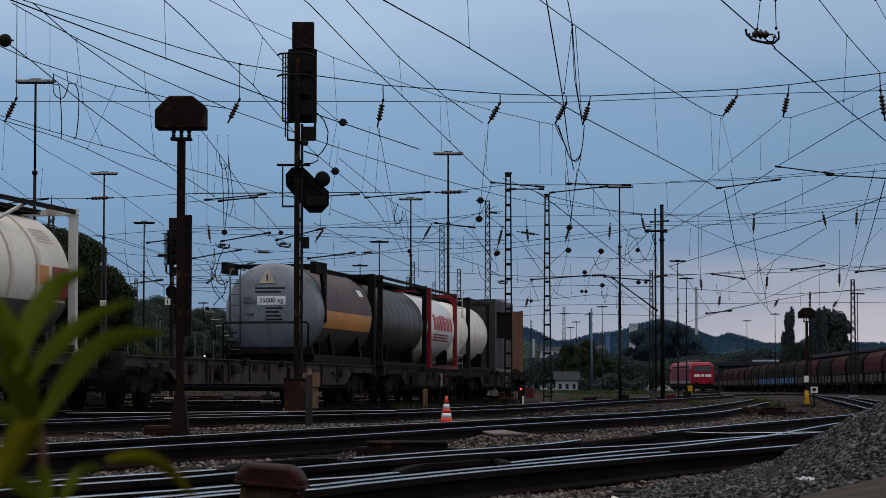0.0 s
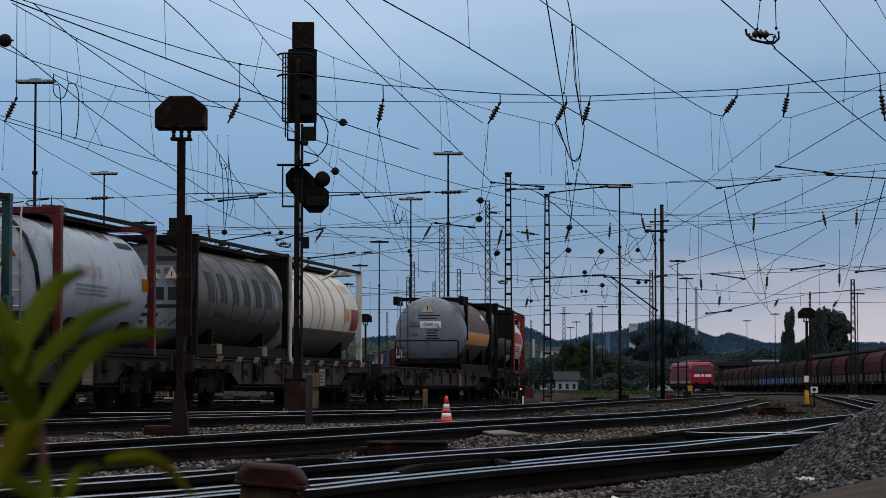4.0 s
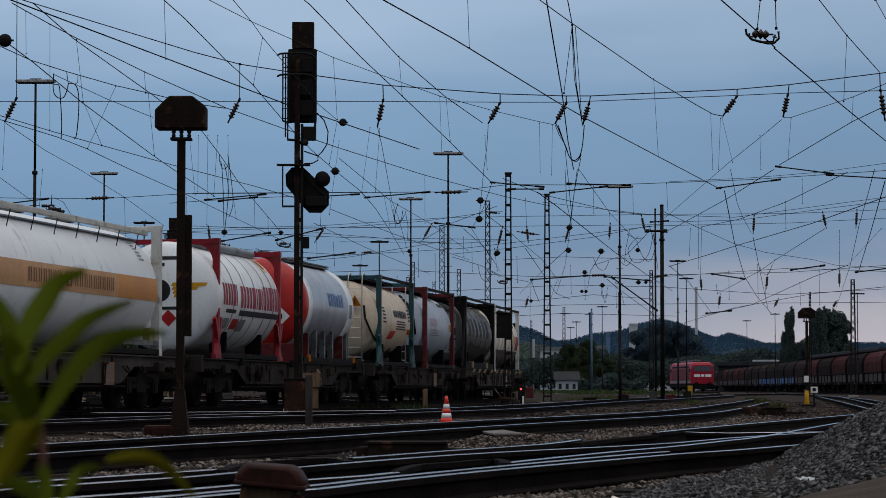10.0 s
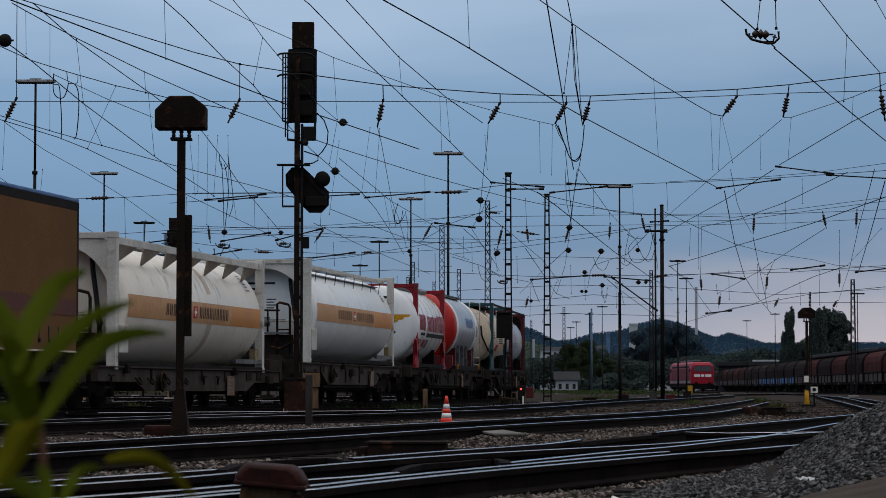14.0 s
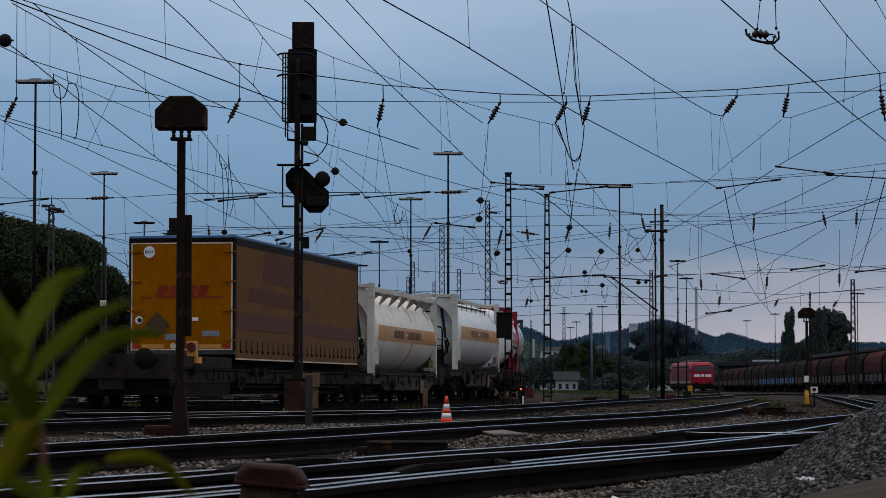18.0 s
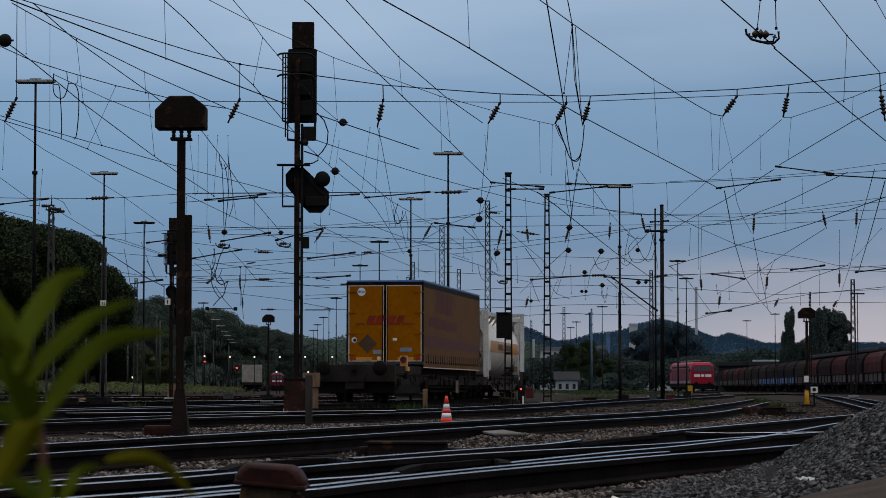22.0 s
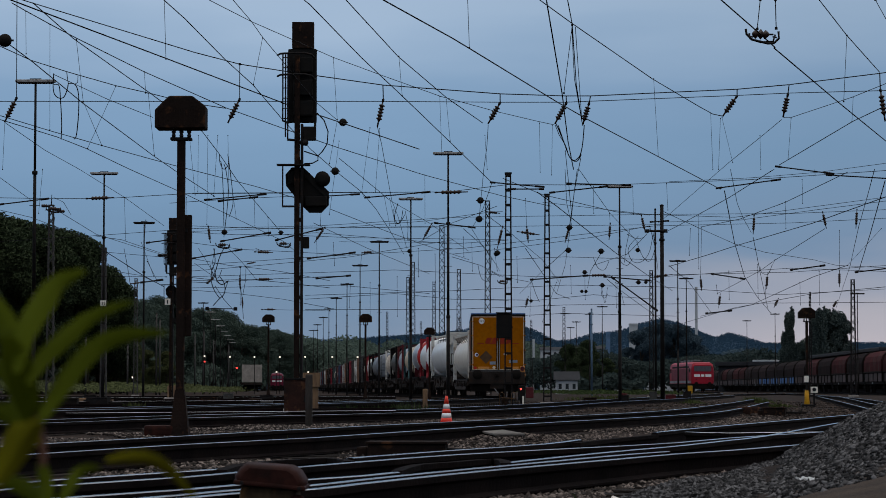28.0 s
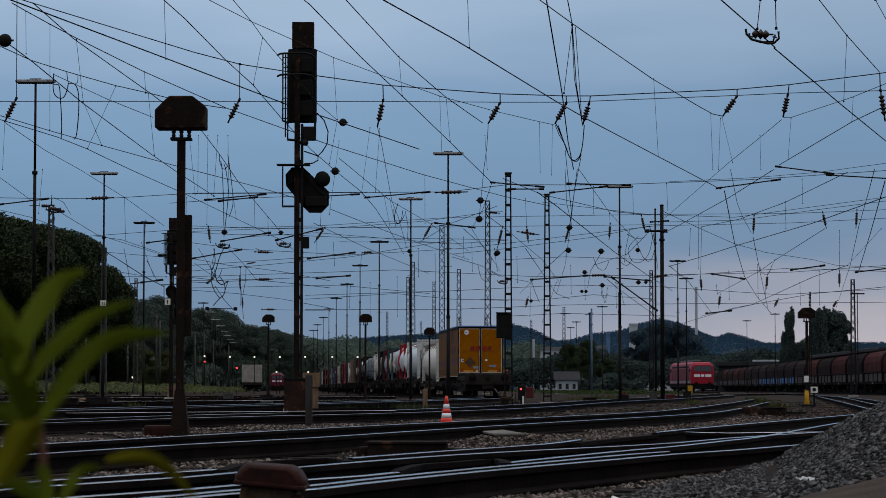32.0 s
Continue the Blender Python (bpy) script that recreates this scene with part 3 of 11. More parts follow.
def tank_shell(t, rear, front, r, zc, mat, dome_rear, dome_front, label=""):
    ob = part("tank_shell", turned(shell_profile(rear, front, r, dome_rear, dome_front), "Y", 48, (0, 0, zc)), mat, t, label)
    ENDS[ob.name] = (rear, dome_rear, r, zc)
    return ob


def frame_set(t, y0, y1, z0, z1, mat, w=1.22, post=0.16, top_rail=True, gusset=0.0, splay=0.0):
    """The corner posts, beams and rails of a tank container."""
    for y, d in ((y0, 1), (y1, -1)):
        for sx in (-1, 1):
            p = part("corner_post", block(min(sx * w, sx * (w - post)), max(sx * w, sx * (w - post)), min(y, y + d * post), max(y, y + d * post), z0, z1, 0.012), mat, t)
            for z in (z0, z1 - 0.12):
                part("corner_casting", block(min(sx * (w + 0.008), sx * (w - 0.172)), max(sx * (w + 0.008), sx * (w - 0.172)), min(y - d * 0.008, y + d * 0.17), max(y - d * 0.008, y + d * 0.17), z - 0.004, z + 0.124, 0.01), mat, p)
            if splay:
                bm = bmesh.new()
                for q in (-1, 1):
                    boxed(bm, min(sx * w, sx * (w - 0.08)), max(sx * w, sx * (w - 0.08)), -0.05, 0.05, 0, 0.95, Matrix.Translation((0, y + d * 0.08 + q * splay, z0 + 0.06)) @ Matrix.Rotation(radians(q * 26), 4, "X"))
                boxed(bm, min(sx * w, sx * (w - 0.08)), max(sx * w, sx * (w - 0.08)), y + d * 0.08 - splay - 0.1, y + d * 0.08 + splay + 0.1, z0, z0 + 0.10)
                part("foot_brace", bm, mat, t)
        part("end_beam_top", block(-w + post, w - post, min(y + d * 0.02, y + d * 0.13), max(y + d * 0.02, y + d * 0.13), z1 - 0.13, z1 - 0.01, 0.01), mat, t)
        part("end_beam_bottom", block(-w + post, w - post, min(y + d * 0.02, y + d * 0.14), max(y + d * 0.02, y + d * 0.14), z0 + 0.01, z0 + 0.15, 0.01), M_BLACK, t)
        if gusset:
            for sx in (-1, 1):
                bm = bmesh.new()
                n, arc = 8, []
                for i in range(n + 1):
                    a = math.pi / 2 * i / n
                    arc.append((sx * (w - post - gusset + gusset * math.sin(a)), z1 - 0.13 - gusset + gusset * math.cos(a)))
                corner = (sx * (w - post), z1 - 0.13)
                for yy in (y + d * 0.03, y + d * 0.08):
                    vs = [bm.verts.new((x, yy, z)) for x, z in arc] + [bm.verts.new((corner[0], yy, corner[1]))]
                    bm.faces.new(vs)
                fs = bm.faces[:]
                va, vb = list(fs[0].verts), list(fs[1].verts)
                for i in range(len(va)):
                    bm.faces.new((va[i], va[(i + 1) % len(va)], vb[(i + 1) % len(va)], vb[i]))
                bmesh.ops.recalc_face_normals(bm, faces=bm.faces[:])
                part("gusset_plate", bm, mat, t)
    for sx in (-1, 1):
        part("bottom_rail", block(min(sx * w, sx * (w - 0.1)), max(sx * w, sx * (w - 0.1)), y0 + post, y1 - post, z0 + 0.02, z0 + 0.13, 0.01), M_BLACK, t)
        if top_rail:
            part("top_rail", block(min(sx * w, sx * (w - 0.08)), max(sx * w, sx * (w - 0.08)), y0 + post, y1 - post, z1 - 0.10, z1 - 0.02, 0.01), M_STEEL, t)


def walkway(t, y0, y1, z, mat):
    w = part("walkway", boxed(bmesh.new(), -0.57, 0.57, y0 + 0.05, y1 - 0.05, z - 0.05, z - 0.02), mat, t, "grating walkway on the tank's crown")
    for x in (-0.48, -0.29, -0.1, 0.1, 0.29, 0.48):
        part("tread", boxed(bmesh.new(), x - 0.085, x + 0.085, y0, y1, z, z + 0.035), mat, w)
    part("man_lid", turned([(0, 0.28), (0.1, 0.28), (0.14, 0.22), (0.16, 0.04)], "Z", 20, (0, (y0 + y1) / 2, z + 0.03)), M_GALV, w)


def saddles(t, y0, y1, r, zc, z0, mat):
    for y in (y0, y1):
        bm = bmesh.new()
        boxed(bm, -1.15, 1.15, y - 0.07, y + 0.07, z0, z0 + 0.12)
        for sx in (-1, 1):
            boxed(bm, sx * 0.85 - 0.2, sx * 0.85 + 0.2, y - 0.05, y + 0.05, z0 + 0.12, zc - r * 0.62)
        part("saddle", bm, mat, t)


def rings_on(t, ys, r, zc, mat, thick=0.02, wide=0.05):
    for y in ys:
        part("band", turned([(y - wide / 2, r - 0.03), (y - wide / 2, r + thick), (y + wide / 2, r + thick), (y + wide / 2, r - 0.03)], "Y", 48, (0, 0, zc)), mat, t)


def word_blocks(t, y0, y1, a0, a1, r, zc, mat, count, seed=1, gap=0.22):
    """A trade name on the flank, as plain blocks."""
    step = (y1 - y0) / count
    rnd = random.Random(seed)
    for i in range(count):
        wide, top = step * (1 - gap), a1 - (a1 - a0) * rnd.choice((0, 0, 0.12))
        y = y0 + i * step
        for u0, u1 in rnd.choice((((0.0, 0.40), (0.56, 1.0)), ((0.0, 0.44), (0.62, 1.0)), ((0.0, 0.62), (0.78, 1.0)))):
            part("name_block", patch_on_tank(y + wide * u0, y + wide * u1, a0, top, r, zc, 0.008, 5), mat, t)


def small_print(t, y0, y1, a0, a1, r, zc, mat, lines, seed=3):
    rnd = random.Random(seed)
    step = (a1 - a0) / lines
    for i in range(lines):
        part("text_bar", patch_on_tank(y0, y1 - (y1 - y0) * rnd.uniform(0, 0.35), a0 + i * step, a0 + (i + 0.5) * step, r, zc, 0.007, 2), mat, t)


def end_print(t, x, z, rows, widths, mat, height=0.06, pitch=0.12):
    """Unreadable lines of small print on a tank's end, each a bar."""
    for i in range(rows):
        part("text_bar", on_dome(t, x, x + widths[i % len(widths)], z - i * pitch - height, z - i * pitch), mat, t)


def dome_diamond(t, x, z, size, mat, label="hazard placard, a square on its corner"):
    return part("hazard_placard", on_dome(t, x - size / 2, x + size / 2, z - size / 2, z + size / 2, 0.008, 0.0, radians(45)), mat, t, label)


def diamond(t, x, z, y, size, mat, label="hazard placard, a square on its corner"):
    return part("hazard_placard", boxed(bmesh.new(), -size / 2, size / 2, -0.008, 0, -size / 2, size / 2, Matrix.Translation((x, y, z)) @ Matrix.Rotation(radians(45), 4, "Y")), mat, t, label)


def warn_triangle(t, x, y, z, size, mat=None):
    """A yellow triangle, point up, with a dark sign on it."""
    bm = bmesh.new()
    rows = [[bm.verts.new((x + size * a, y - d, z + size * b)) for a, b in ((-0.9, -0.6), (0.9, -0.6), (0, 1.0))] for d in (0, 0.01)]
    bm.faces.new(rows[0][::-1]), bm.faces.new(rows[1])
    for i in range(3):
        bm.faces.new((rows[0][i], rows[0][(i + 1) % 3], rows[1][(i + 1) % 3], rows[1][i]))
    bmesh.ops.recalc_face_normals(bm, faces=bm.faces[:])
    tri = part("warning_triangle", bm, mat or M_YELLOW, t, "yellow warning triangle with a dark sign")
    part("sign", boxed(bmesh.new(), x - size * 0.08, x + size * 0.08, y - 0.013, y - 0.0105, z - size * 0.35, z + size * 0.35), M_INK, tri)


def end_collar(t, y, depth, w, z0, z1, r, zc, mat):
    """A plate that fills a frame's end round the tank, and the short sleeve behind it."""
    bm = bmesh.new()
    rows = []
    for i in range(49):
        a = radians(-25 + 230 * i / 48)
        c, s = math.cos(a), math.sin(a)
        k = min(w / max(abs(c), 1e-6), ((z1 - zc) if s > 0 else (zc - z0)) / max(abs(s), 1e-6))
        rows.append([bm.verts.new((q * c, yy, zc + q * s)) for q, yy in ((k, y), (r, y), (r, y + depth), (r + 0.02, y + depth), (r + 0.02, y + 0.02), (k, y + 0.02))])
    for a, b in zip(rows, rows[1:]):
        for i in range(6):
            bm.faces.new((a[i], a[(i + 1) % 6], b[(i + 1) % 6], b[i]))
    bmesh.ops.recalc_face_normals(bm, faces=bm.faces[:])
    part("end_collar", bm, mat, t, "white collar plate round the tank's end")


def lowered(t, drop):
    """Sets a load's parts down onto a low wagon's deck."""
    for ob in t.children:
        ob.matrix_basis = Matrix.Translation((0, 0, -drop)) @ ob.matrix_basis
    return t


def lettered(t, words, m, size, mat, name="lettering"):
    cu = bpy.data.curves.new(name, "FONT")
    cu.body, cu.size, cu.extrude, cu.align_x, cu.align_y = words, size, 0.003, "CENTER", "CENTER"
    tmp = bpy.data.objects.new(name, cu)
    scene.collection.objects.link(tmp)
    me = bpy.data.meshes.new_from_object(tmp.evaluated_get(bpy.context.evaluated_depsgraph_get()))
    bpy.data.objects.remove(tmp)
    me.materials.clear()
    me.materials.append(mat)
    ob = part(name, me, None, t)
    ob.matrix_basis = m
    return ob


def drips(t, y0, y1, top, low, reach, r, zc, mat, seed, name="dirt_run", label="", lift=0.005):
    """Crown grime, and darker lower flanks, from one angle to an uneven edge."""
    bm, rnd, cols = bmesh.new(), random.Random(seed), []
    n = int((y1 - y0) / 0.06)
    for i in range(n + 1):
        y = y0 + (y1 - y0) * i / n
        a1 = low + reach * (0.5 * noise.noise((y * 1.1, seed * 3.7, 0.0)) + 0.35 * noise.noise((y * 4.3, seed * 1.9, 2.0)) + 0.3 * rnd.uniform(-1, 1))
        cols.append([bm.verts.new(((r + lift) * math.cos(radians(a)), y, zc + (r + lift) * math.sin(radians(a)))) for a in (top + (a1 - top) * k / 5 for k in range(6))])
    for a, b in zip(cols, cols[1:]):
        for k in range(5):
            bm.faces.new((a[k], a[k + 1], b[k + 1], b[k])).smooth = True
    return part(name, bm, mat, t, label)


M_FADEDPINK = material("faded_pink_print", (0.40, 0.27, 0.33), 0.5, second=(0.46, 0.38, 0.45), scale=3.0)
M_CROWNGRIME = material("black_crown_grime", (0.055, 0.048, 0.042), 0.7, second=(0.11, 0.095, 0.08), scale=2.5, fine=20.0)
M_LOWFLANK = material("lower_flank_brown", (0.060, 0.050, 0.046), 0.6, second=(0.036, 0.030, 0.028), scale=1.6, fine=25.0)
M_STREAKED = material("streaked_grey_tank_paint", (0.098, 0.094, 0.092), 0.4, second=(0.062, 0.059, 0.057), scale=1.8, fine=30.0, dirt=(0.06, 0.055, 0.05), dirt_amount=0.2, stretch=(1, 1, 0.25))
M_MAUVE = material("dull_maroon_tank_paint", (0.098, 0.066, 0.068), 0.6, second=(0.066, 0.044, 0.046), scale=1.4, fine=30.0, dirt=(0.04, 0.03, 0.03), dirt_amount=0.25, stretch=(1, 1, 0.3))


Z0 = 1.095            # top of the wagons' load plane
GROUP = "loads on the passing train"


M_MARKRED = material("orange_red_mark", (0.259, 0.022, 0.006), 0.6, scale=3.0)
M_PLACARD = material("dark_brown_placard", (0.085, 0.045, 0.020), 0.6, second=(0.06, 0.03, 0.015), scale=4.0)


def curtain_body(L, w):
    """The yellow swap body at the train's tail: doors to the rear, curtains along its flanks."""
    t = thing("swap_body", Matrix(), "yellow swap body with rear doors and faded curtain sides", "container", GROUP)
    z0, z1, h = 1.20, 3.96, L / 2
    part("floor_frame", block(-w + 0.04, w - 0.04, -h + 0.005, h, z0 - 0.03, z0 + 0.10, 0.01), M_BLACK, t)
    part("roof", block(-w, w, -h, h, z1 - 0.07, z1, 0.02), M_BLUE, t, "dark blue roof edge")
    part("front_wall", block(-w + 0.02, w - 0.02, h - 0.06, h - 0.005, z0 + 0.10, z1 - 0.07), M_YELLOW, t)
    for sx in (-1, 1):
        a, b = sorted((sx * (w - 0.005), sx * (w - 0.035)))
        c = part("curtain", block(a, b, -h + 0.14, h - 0.10, z0 - 0.08, z1 - 0.15), M_CURTAIN, t, "faded yellow tarpaulin curtain with purple print")
        a, b = sorted((sx * w, sx * (w - 0.05)))
        part("top_rail", block(a, b, -h + 0.12, h, z1 - 0.23, z1 - 0.07, 0.01), M_STEEL, t)
        for y0, y1 in ((-h, -h + 0.13), (h - 0.10, h)):
            a, b = sorted((sx * w, sx * (w - 0.10)))
            part("corner_post", block(a, b, y0, y1, z0 + 0.1, z1 - 0.07, 0.01), M_STEEL, t)
        # print on the curtain
        f = (sx * (w - 0.0045), sx * (w + 0.001))
        a, b = sorted(f)
        for k in range(5):
            y = -h + 0.18 + k * (2 * h - 0.32) / 5
            part("print_band", boxed(bmesh.new(), a, b, y, y + (2 * h - 0.34) / 5, z0 + 0.60 - 0.01 * k, z0 + 0.98 - 0.03 * k), M_PURPLE, c)
        for y, dy, zz, dz in ((-h + 2.6, 1.25, 1.78, 0.72), (-h + 3.95, 1.05, 1.76, 0.72), (-h + 5.1, 1.3, 1.74, 0.72), (-h + 1.2, 1.5, 1.26, 0.34), (-h + 2.8, 2.2, 1.22, 0.34), (-h + 5.1, 2.4, 1.18, 0.34)):
            bm = bmesh.new()   # slanted blocks of the faded mark
            boxed(bm, a, b, 0, dy, 0, dz, Matrix(((1, 0, 0, 0), (0, 1, 0.35, y), (0, 0, 1, z0 + zz), (0, 0, 0, 1))))
            part("print_block", bm, M_FAINTPRINT, c)
        # strap buckles along the hem
        strap = mesh("strap", boxed(bmesh.new(), a, b + 0.012 if sx > 0 else b, -0.012, 0.012, z0 + 0.06, z0 + 0.34), M_INK)
        buckle = mesh("buckle", boxed(bmesh.new(), a, b + 0.03 if sx > 0 else b, -0.028, 0.028, z0 + 0.04, z0 + 0.11), M_STEEL)
        y = -h + 0.5
        while y < h - 0.3:
            s = part("strap", strap, None, c, m=pose(0, y, 0))
            part("buckle", buckle, None, t, m=pose(0, y, 0))
            y += 0.52
        a, b = sorted((sx * (w + 0.002), sx * (w - 0.03)))
        part("hem_rail", block(a, b, -h + 0.13, h - 0.1, z0 - 0.115, z0 - 0.083), M_CREAM, t)
    # rear doors
    y = -h
    part("door_sill", block(-w, w, y - 0.01, y + 0.08, z0, z0 + 0.09, 0.008), M_GREYTANK, t)
    part("door_header", block(-w, w, y - 0.01, y + 0.08, z1 - 0.16, z1 - 0.06, 0.008), M_BLACK, t)
    for sx in (-1, 1):
        a, b = sorted((sx * 0.035, sx * (w - 0.06)))
        d = part("door", block(a, b, y - 0.015, y + 0.04, z0 + 0.095, z1 - 0.165, 0.01), M_YELLOW, t, "yellow rear door with a pale edge")
        for e0, e1, f0, f1 in ((a, a + 0.035, z0 + 0.1, z1 - 0.17), (b - 0.035, b, z0 + 0.1, z1 - 0.17), (a + 0.035, b - 0.035, z0 + 0.1, z0 + 0.13), (a + 0.035, b - 0.035, z1 - 0.2, z1 - 0.17)):
            part("door_edge", boxed(bmesh.new(), e0, e1, y - 0.022, y - 0.014, f0, f1), M_CREAM, d)
        for k in range(4):
            z = z0 + 0.32 + k * 0.68
            part("hinge", block(*sorted((sx * (w + 0.025), sx * (w - 0.30))), y - 0.04, y - 0.014, z, z + 0.03), M_YELLOW, d)
        bm = rod(bmesh.new(), (sx * 0.075, y - 0.035, z0 + 0.12), (sx * 0.075, y - 0.035, z1 - 0.2), 0.016)
        part("lock_rod", bm, M_STEEL, d)
        part("warning_strip", boxed(bmesh.new(), *sorted((sx * 0.42, sx * 0.95)), y - 0.02, y - 0.0145, z0 + 0.14, z0 + 0.24), M_ORANGE, d)
        part("reflector_triangle", turned([(0, 0.09), (0.012, 0.09)], "Y", 3, (sx * 1.08, y - 0.03, z0 + 0.19)), M_PRINTRED, d)
    # the carrier's mark across the doors, as plain slanted blocks
    for x, dx in ((-0.62, 0.24), (-0.33, 0.26), (0.06, 0.24), (0.36, 0.22)):
        bm = bmesh.new()
        boxed(bm, 0, dx, 0, 0.006, 0, 0.24, Matrix(((1, 0, 0.35, x), (0, 1, 0, y - 0.0225), (0, 0, 1, z0 + 1.36), (0, 0, 0, 1))))
        part("mark_block", bm, M_MARKRED, t)
    for x0, x1 in ((-0.98, -0.68), (-0.60, -0.06), (0.06, 0.5), (0.56, 0.98)):
        part("mark_stripe", boxed(bmesh.new(), x0, x1, y - 0.022, y - 0.0155, z0 + 1.31, z0 + 1.345), M_MARKRED, t)
    diamond(t, -0.58, z0 + 0.68, y - 0.015, 0.44, M_PLACARD, "brown blank hazard placard")
    part("code_plate", turned([(0, 0.135), (0.008, 0.135)], "Y", 24, (-0.78, y - 0.024, z1 - 0.38)), M_WHITECLEAN, t, "round white code plate")
    lettered(t, "B410", Matrix.Translation((-0.78, y - 0.028, z1 - 0.38)) @ Matrix.Rotation(radians(90), 4, "X"), 0.105, M_INK)
    part("round_sticker", turned([(0, 0.09), (0.008, 0.09)], "Y", 20, (-1.02, y - 0.024, z0 + 0.80)), M_WHITECLEAN, t)
    part("round_sticker_mark", turned([(0, 0.055), (0.008, 0.055)], "Y", 20, (-1.0, y - 0.034, z0 + 0.80)), M_INK, t)
    part("number_plate", boxed(bmesh.new(), 0.50, 0.90, y - 0.022, y - 0.0155, z0 + 0.42, z0 + 0.55), M_LIGHTGREY, t, "pale unreadable plate")
    part("notice", boxed(bmesh.new(), -0.40, -0.12, y - 0.022, y - 0.0155, z0 + 0.34, z0 + 0.48), M_LIGHTGREY, t)
    part("notice", boxed(bmesh.new(), 0.26, 0.40, y - 0.022, y - 0.0155, z0 + 0.78, z0 + 0.86), M_WHITEPAINT, t)
    part("round_label", turned([(0, 0.07), (0.008, 0.07)], "Y", 20, (-0.20, y - 0.024, z0 + 0.20)), M_CREAM, t)
    return t


def tail_lamp(x, y, z):
    """The tail lamp hooked on the last wagon."""
    t = thing("tail_lamp", Matrix(), "orange tail lamp with a dark red lens on the last wagon", "lamp", "")
    part("housing", block(x - 0.11, x + 0.11, y - 0.1, y + 0.08, z, z + 0.34, 0.02), M_ORANGE, t)
    part("lens", turned([(0, 0.10), (0.03, 0.105), (0.05, 0.08)], "Y", 20, (x, y - 0.15, z + 0.22)), M_DARKRED, t)
    part("bracket", block(x - 0.13, x + 0.13, y - 0.08, y + 0.3, z - 0.14, z - 0.002, 0.01), M_ORANGE, t)
    return t


M_STAIN = material("dirt_run", (0.58, 0.48, 0.39), 0.5, second=(0.48, 0.38, 0.30), scale=2.0, fine=20.0)


M_FADEDBAND = material("faded_band", (0.52, 0.285, 0.135), 0.5, second=(0.46, 0.235, 0.10), scale=1.4, fine=18.0)


# Bracket paint darkened to hold the shade under the top rail.
M_SHADEBRACKET = material("shaded_bracket_paint", (0.44, 0.38, 0.32), 0.55, second=(0.33, 0.28, 0.23), scale=2.0, fine=30.0)


def white_silo(L, scalloped, paint):
    """The long white framed tanks with an orange band."""
    t = thing("tank_container", Matrix(), "long white tank container with an orange band and " + ("scalloped top rails" if scalloped else "slim handrails"), "tank container", GROUP)
    h, zc, r = L / 2, 2.43, 1.25 if scalloped else 1.27
    shell = tank_shell(t, -h + 0.46, h - 0.12, r, zc, paint, 0.36, 0.3)
    frame_set(t, -h, h, Z0, 3.80, M_WHITEFRAME, 1.25, 0.19, False)
    end_collar(t, -h + 0.05, 0.6, 1.06, Z0 + 0.1, 3.67, 1.12, zc, M_WHITEFRAME)
    for sx in (-1, 1):
        if scalloped:
            # a zigzag of bracket plates between rail and shell
            part("top_rail", block(*sorted((sx * 1.22, sx * 1.10)), -h + 0.19, h - 0.19, 3.56, 3.71, 0.01), M_WHITEFRAME, t)
            pitch = (L - 0.5) / 7
            for i in range(7):
                y = -h + 0.25 + i * pitch
                bm = bmesh.new()
                vs = [bm.verts.new(c) for c in ((sx * 1.18, y + pitch * 0.14, 3.557), (sx * 1.18, y + pitch * 0.86, 3.557), (sx * 0.96, y + pitch * 0.5, zc + 0.82), (sx * 1.15, y + pitch * 0.14, 3.557), (sx * 1.15, y + pitch * 0.86, 3.557), (sx * 0.91, y + pitch * 0.5, zc + 0.82))]
                for f in ((0, 1, 2), (5, 4, 3), (0, 3, 4, 1), (1, 4, 5, 2), (2, 5, 3, 0)):
                    bm.faces.new([vs[k] for k in f])
                bmesh.ops.recalc_face_normals(bm, faces=bm.faces[:])
                part("collar_bracket", bm, M_SHADEBRACKET, t)
            continue
        # slim handrail along the crown, on leaning stays
        part("hand_rail", block(*sorted((sx * 0.88, sx * 0.98)), -h + 0.15, h - 0.15, 3.59, 3.70, 0.015), M_WHITEFRAME, t)
        for i in range(9):
            y = -h + 0.9 + i * (L - 1.6) / 8
            part("rail_stay", rod(bmesh.new(), (sx * 0.94, y, 3.60), (sx * 0.945, y - 0.24, zc + 0.80), 0.011, 6), M_STEEL, t)
        part("drip_ledge", block(*sorted((sx * 0.72, sx * 0.80)), -h + 0.6, h - 0.3, 3.47, 3.50), M_LIGHTGREY, t)
    for y in (-h * 0.5, 0.0, h * 0.5):
        part("man_lid", turned([(3.70, 0.30), (3.80, 0.30), (3.83, 0.2), (3.84, 0.03)], "Z", 18, (0, y, 0)), M_GALV, t)
    b0, b1 = (-13, 8) if scalloped else (-10, 11)
    for k in range(8):
        y0 = -h + 0.82 + k * (L - 1.24) / 8
        part("colour_band", patch_on_tank(y0, y0 + (L - 1.24) / 8, b0, b1, r, zc, 0.006, 5), M_ORANGE if k > 5 else M_FADEDBAND, shell, "bright orange end of the band" if k > 5 else "faded tan band along the tank")
    for y0, y1, c in ((-2.4, -0.55, 7), (0.15, 2.6, 9)):
        st = (y1 - y0) / c
        for i in range(c):
            for q in (0.0, 0.42):
                part("name_block", patch_on_tank(y0 + (i + q) * st, y0 + (i + q + 0.22) * st, b0 + 5, b1 - 4.5, r, zc, 0.012, 3), M_INK if scalloped else M_BROWNBOX, shell)
    mid = (b0 + b1) / 2
